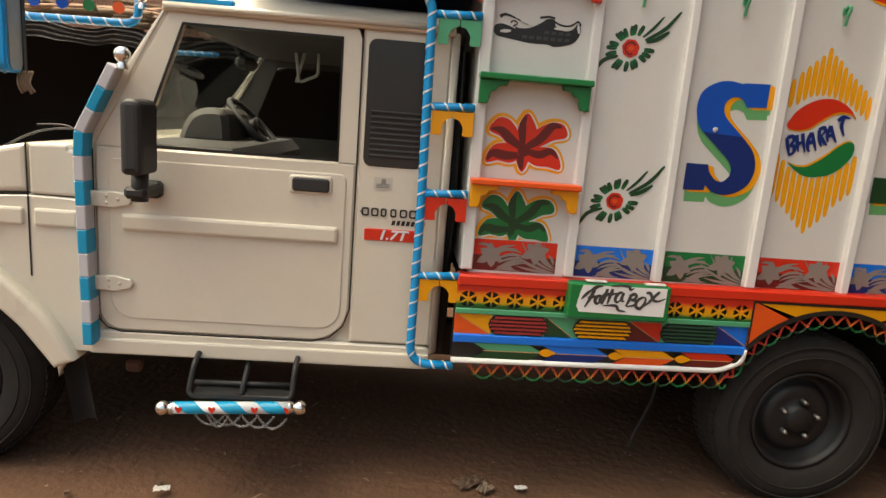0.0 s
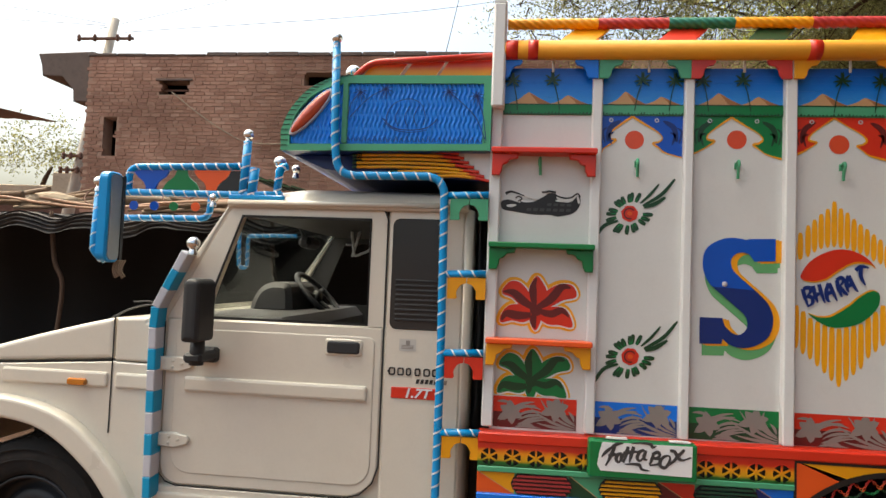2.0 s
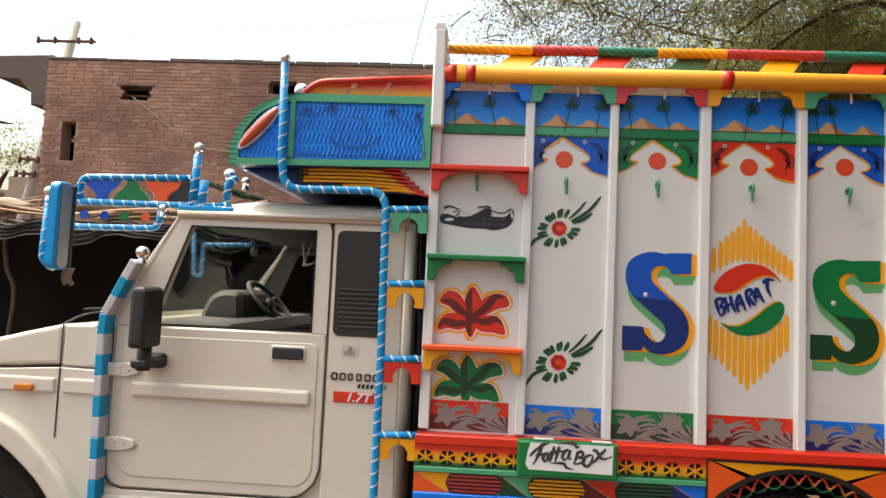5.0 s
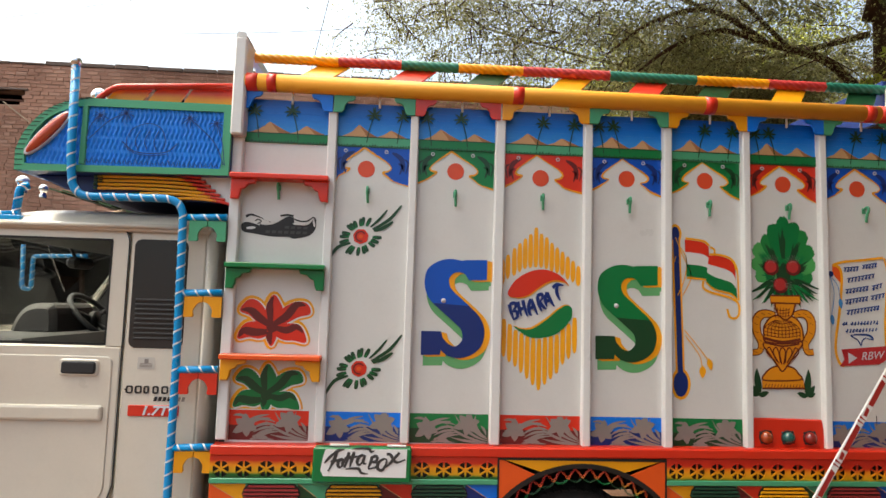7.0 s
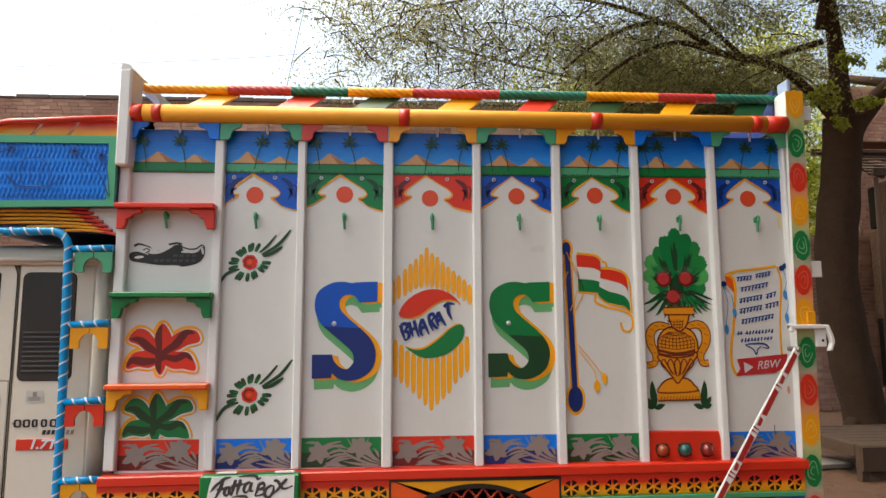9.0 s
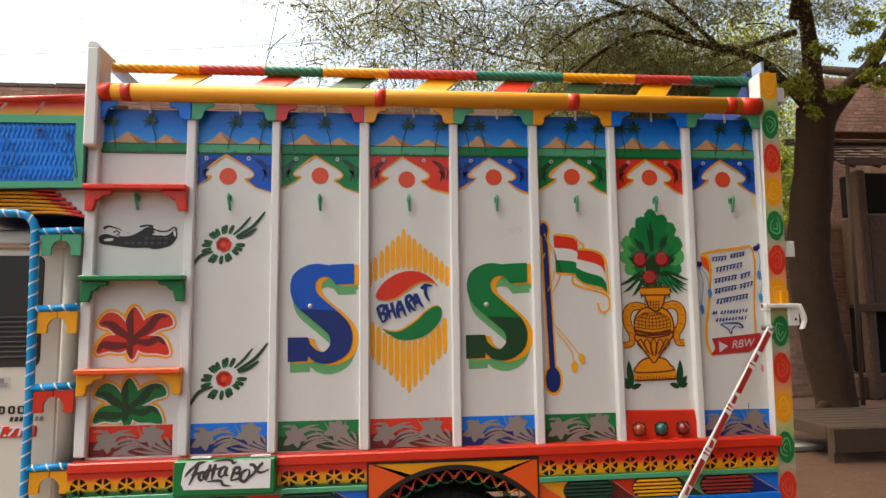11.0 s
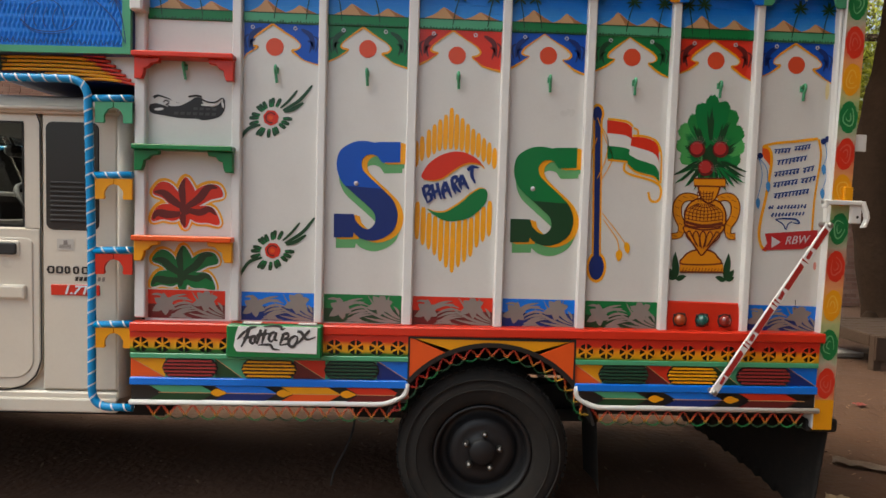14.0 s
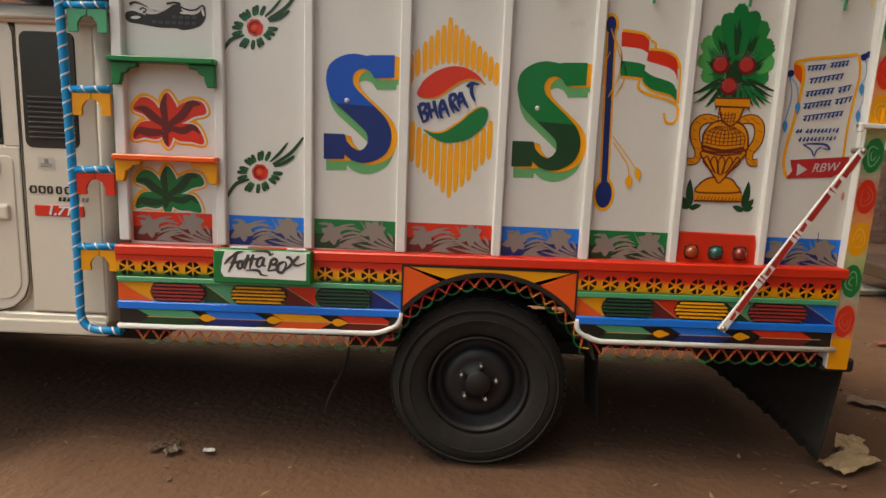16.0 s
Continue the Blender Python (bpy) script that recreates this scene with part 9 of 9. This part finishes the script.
sheet(bm, 300, 24, ripple)
part("crest_panel", bm, enamel("crest_blue", (0.008, 0.22, 0.78), 0.35), crest, "rippled blue sheet")
bm = bmesh.new()
for i in range(26):
    x = -2.10 + 0.022 * i
    stroke(bm, [(x, 2.060), (x + 0.008, 2.075 + 0.008 * (i % 2)), (x + 0.016, 2.060)], 0.004, OY - 0.006)
for base, bend, top in (((-2.098, 2.150), (-2.085, 2.215), (-2.048, 2.262)), ((-2.088, 2.160), (-2.010, 2.240), (-1.944, 2.276)),
                        ((-1.535, 2.075), (-1.580, 2.170), (-1.684, 2.266)), ((-1.530, 2.070), (-1.545, 2.170), (-1.572, 2.249))):
    stroke(bm, smooth_loop([base, bend, top], 5, closed=False), 0.0035, OY - 0.0072)
    for a in range(-80, 280, 36):
        frond = [(top[0] + r * math.cos(radians(a)), top[1] + r * math.sin(radians(a)) - 9 * r * r) for r in (0.0, 0.012, 0.024, 0.034)]
        stroke(bm, frond, 0.0038, OY - 0.0074, taper=lambda u: 1.1 - 0.8 * u)
stroke(bm, smooth_loop([(-1.952, 2.155), (-1.906, 2.117), (-1.835, 2.108), (-1.766, 2.120), (-1.730, 2.154)], 5, closed=False), 0.0045, OY - 0.0065)
stroke(bm, smooth_loop([(-1.945, 2.138), (-1.900, 2.108), (-1.835, 2.099), (-1.770, 2.108)], 5, closed=False), 0.0028, OY - 0.0065)
for x in (-1.888, -1.850, -1.812):
    stroke(bm, smooth_loop([(x, 2.125), (x - 0.012, 2.16), (x + 0.006, 2.205)], 4, closed=False), 0.0032, OY - 0.0066)
stroke(bm, smooth_loop([(-1.934, 2.135), (-1.934, 2.172), (-1.907, 2.215), (-1.846, 2.236), (-1.797, 2.215), (-1.778, 2.165), (-1.786, 2.128)], 5, closed=False), 0.003, OY - 0.0064)
part("crest_drawing", bm, M_navy, crest, "thin dark drawing of palms and a boat")
part("crest_divider", boxes((-2.122, -2.098, OY - 0.008, OY + 0.010, 2.052, 2.302), bevel=0.003), M_jade, crest, "upright jade bar of the crest frame")
bm = bmesh.new()
for i, c in enumerate(along([Vector((x, 0, z)) for x, z in outer[:22]], 0.022)):
    box(bm, c.x - 0.002, c.x + 0.03, OY - 0.0085, OY - 0.005, c.z - 0.0015, c.z + 0.0015)
part("frame_tick", bm, M_dkgreen, crest)
bm = bmesh.new()
lc, la = Vector((-2.252, 2.178)), radians(48)
flat_o = oval(lc.x, lc.y, 0.128, 0.030, 24, la)
prism(bm, flat_o, OY - 0.014, OY, bevel=0.003)
lampb = part("crest_lamp", bm, M_lilac, crest, "long oval red reflector lamp")
bm = bmesh.new()
ball(bm, (0, 0, 0), 1.0, seg=24)
bm.transform(Matrix.Translation((lc.x, OY - 0.012, lc.y)) @ Matrix.Rotation(-la, 4, "Y") @ Matrix.Diagonal((0.118, 0.018, 0.024, 1)))
part("red_lens", bm, enamel("reflector_red", (0.46, 0.055, 0.018), 0.15, coat=0.6), lampb)
bm = bmesh.new()
prism(bm, [(-2.355, 2.020), (-2.22, 1.962), (-2.10, 1.945), (-1.62, 1.945), (-1.52, 1.965), (-1.515, 2.032)], 0.03, 1.70, bevel=0.006)
part("crest_belly", bm, M_navy, crest, "navy sloping underside")
for j in range(7):
    z = 2.032 - 0.0165 * j
    x1, z1 = -1.640 + 0.021 * j, 2.026 - 0.0185 * j
    x0 = -2.085 + (0 if j < 5 else 0.16 * (j - 4))
    path = smooth_loop([Vector((x0, 0.0, z)), Vector((x0 + 0.45 * (x1 - x0), -0.008, z + 0.002)), Vector((x0 + 0.78 * (x1 - x0), -0.010, z - 0.001 * j)), Vector((x1, -0.012, z1))], 8, closed=False)
    red = x1 - 0.085 + 0.006 * j
    for s0, s1, mat in ((x0, x0 + 0.04, M_dkgreen), (x0 + 0.04, red, M_gold), (red, x1, M_red)):
        seg = [q for q in path if s0 - 0.025 <= q[0] <= s1 + 0.001]
        if len(seg) > 1:
            bm = bmesh.new()
            tube(bm, seg, 0.0066, 8)
            part("fan_rod", bm, mat, crest, "painted rod of the fan under the crest")
bm = bmesh.new()
prism(bm, smooth_loop([(-1.648, 2.036), (-1.632, 2.000), (-1.588, 1.955), (-1.515, 1.915)], 5, closed=False) + [(-1.480, 1.905), (-1.480, 2.036)], -0.006, 0.011)
part("crest_cheek", bm, M_rib, crest, "white curved cheek plate")
bm = bmesh.new()
prism(bm, [(-2.09, 2.030), (-1.62, 2.030), (-1.53, 1.918), (-1.66, 1.926), (-2.09, 1.938)], 0.012, 0.035)
part("fan_ground", bm, M_navy, crest)
bm = bmesh.new()
tube(bm, round_path([(-1.515, -0.03, 2.425), (-2.02, -0.03, 2.398), (-2.085, -0.03, 2.335)], 0.06, 8), 0.013, 10)
part("red_rail", bm, M_red, crest, "red tube rail on the crest")
for k, (x, w) in enumerate(((-2.062, 0.150), (-1.892, 0.135), (-1.742, 0.215))):
    bm = bmesh.new()
    prism(bm, [(x, 2.336), (x + w, 2.336), (x + w + 0.047 - (0.03 if k == 2 else 0), 2.404 + 0.006 * k), (x + 0.047, 2.398 + 0.006 * k)], -0.012, -0.004)
    part("orange_plate", bm, gradient("sunset_spray", [(0.0, (0.76, 0.36, 0.01)), (0.45, (0.76, 0.26, 0.01)), (0.75, (0.65, 0.06, 0.012)), (1.0, (0.52, 0.02, 0.012))], 2.335, 2.405, blur=0.1) if k == 0 else bpy.data.materials["sunset_spray"], crest, "slanted yellow to red plate")
bm = bmesh.new()
ball(bm, (-2.105, 0.03, 2.372), 0.034, seg=20)
part("chrome_ball", bm, M_chrome, crest, "chrome ball on the crest")

# ---- litter on the ground ----
M_wrapper = material("faded_red_wrapper", (0.24, 0.045, 0.035), 0.6, var=0.3)
M_scrap = material("dirty_packaging", (0.16, 0.115, 0.085), 0.7, var=0.3)
def crumple(name, x, y, sx, sy, h, mat, label, cat, seed, turn=0.0):
    r = random.Random(seed)
    bm = bmesh.new()

    def f(u, v):
        px, py = (u - 0.5) * sx, (v - 0.5) * sy
        px += 0.12 * sx * noise.noise((u * 2, v * 2, seed))
        py += 0.16 * sy * noise.noise((u * 2, v * 2, seed + 7))
        c, s = math.cos(turn), math.sin(turn)
        return (x + c * px - s * py, y + s * px + c * py, 0.012 + h * abs(noise.noise((u * 3.1 + seed, v * 3.3, 2))) + 0.4 * h * abs(noise.noise((u * 8, v * 8, seed))))
    sheet(bm, 12, 10, f)
    for face in bm.faces:
        face.smooth = False
    return tagged(part(name, bm, mat), label, cat)


crumple("newspaper", 1.72, 0.16, 0.30, 0.13, 0.022, M_paper, "crumpled yellowed newspaper sheet on the dirt", "paper", 1, 0.5)
crumple("newspaper", 1.84, 0.34, 0.20, 0.13, 0.022, M_paper, "torn half of yellowed newspaper on the dirt", "paper", 2, 1.0)
crumple("plastic_scrap", -1.177, 0.0, 0.05, 0.025, 0.015, M_plasticbag, "small white plastic scrap on the dirt", "litter", 3, 0.2)
crumple("rag", -1.39, 0.03, 0.13, 0.07, 0.022, material("grey_rag_cloth", (0.085, 0.050, 0.032), 0.9, var=0.3), "crumpled grey-brown rag on the dirt", "rag", 4, 0.4)
crumple("plastic_scrap", -2.60, -0.10, 0.06, 0.03, 0.02, M_plasticbag, "small white plastic scrap on the dirt", "litter", 5, 0.2)
crumple("paper_scrap", -1.33, -0.02, 0.07, 0.05, 0.03, M_scrap, "small crumpled paper scrap on the dirt", "litter", 6, 0.8)
crumple("red_wrapper", 3.15, 2.07, 0.09, 0.06, 0.02, M_wrapper, "crushed red wrapper on the dirt", "litter", 7)
crumple("packaging_scrap", 2.30, 0.85, 0.28, 0.09, 0.03, M_scrap, "flat pale torn packaging on the dirt", "litter", 8, -0.5)
rg = random.Random(21)
verts, faces = [], []
for i in range(2600):
    x, y = rg.uniform(-4.5, 4.5), rg.uniform(-2.3, 4.5)
    s = rg.uniform(0.0015, 0.006) if rg.random() < 0.975 else rg.uniform(0.007, 0.012)
    n = len(verts)
    t = rg.uniform(0, 3.14)
    for a, b, c in CUBE:
        q = s * rg.uniform(0.6, 1.2)
        verts.append((x + q * (a * math.cos(t) - b * math.sin(t)), y + q * (a * math.sin(t) + b * math.cos(t)), 0.002 + s * 0.35 + q * c * 0.5))
    faces += [tuple(n + k for k in f) for f in CUBE_F]
me = bpy.data.meshes.new("gravel")
me.from_pydata(verts, [], faces)
me.materials.append(material("dusty_pebble", (0.12, 0.072, 0.047), 0.9, var=0.4, scale=12))
tagged(new("gravel", me), "loose pebbles and grit scattered on the dirt", "gravel", kind="stuff")
# dry leaf litter on the shaded side
verts, faces = [], []
for i in range(900):
    x, y = rg.uniform(1.2, 6.0) if i % 3 else rg.uniform(-4.2, 2.0), rg.uniform(-1.6, 5.0)
    t, l, w = rg.uniform(0, 6.28), rg.uniform(0.010, 0.028), rg.uniform(0.004, 0.010)
    c, q, n = math.cos(t), math.sin(t), len(verts)
    for a, b, h in ((-l, 0, 0.006), (0, -w, 0.012), (l, 0, 0.018 * rg.random() + 0.006), (0, w, 0.012)):
        verts.append((x + a * c - b * q, y + a * q + b * c, h + 0.004))
    faces.append((n, n + 1, n + 2, n + 3))
me = bpy.data.meshes.new("dry_leaf_litter")
me.from_pydata(verts, [], faces)
me.materials.append(material("dry_leaf_brown", (0.19, 0.12, 0.07), 0.9, var=0.5, scale=9))
tagged(new("dry_leaf_litter", me), "small dry brown leaves scattered on the dirt", "leaf litter", kind="stuff")
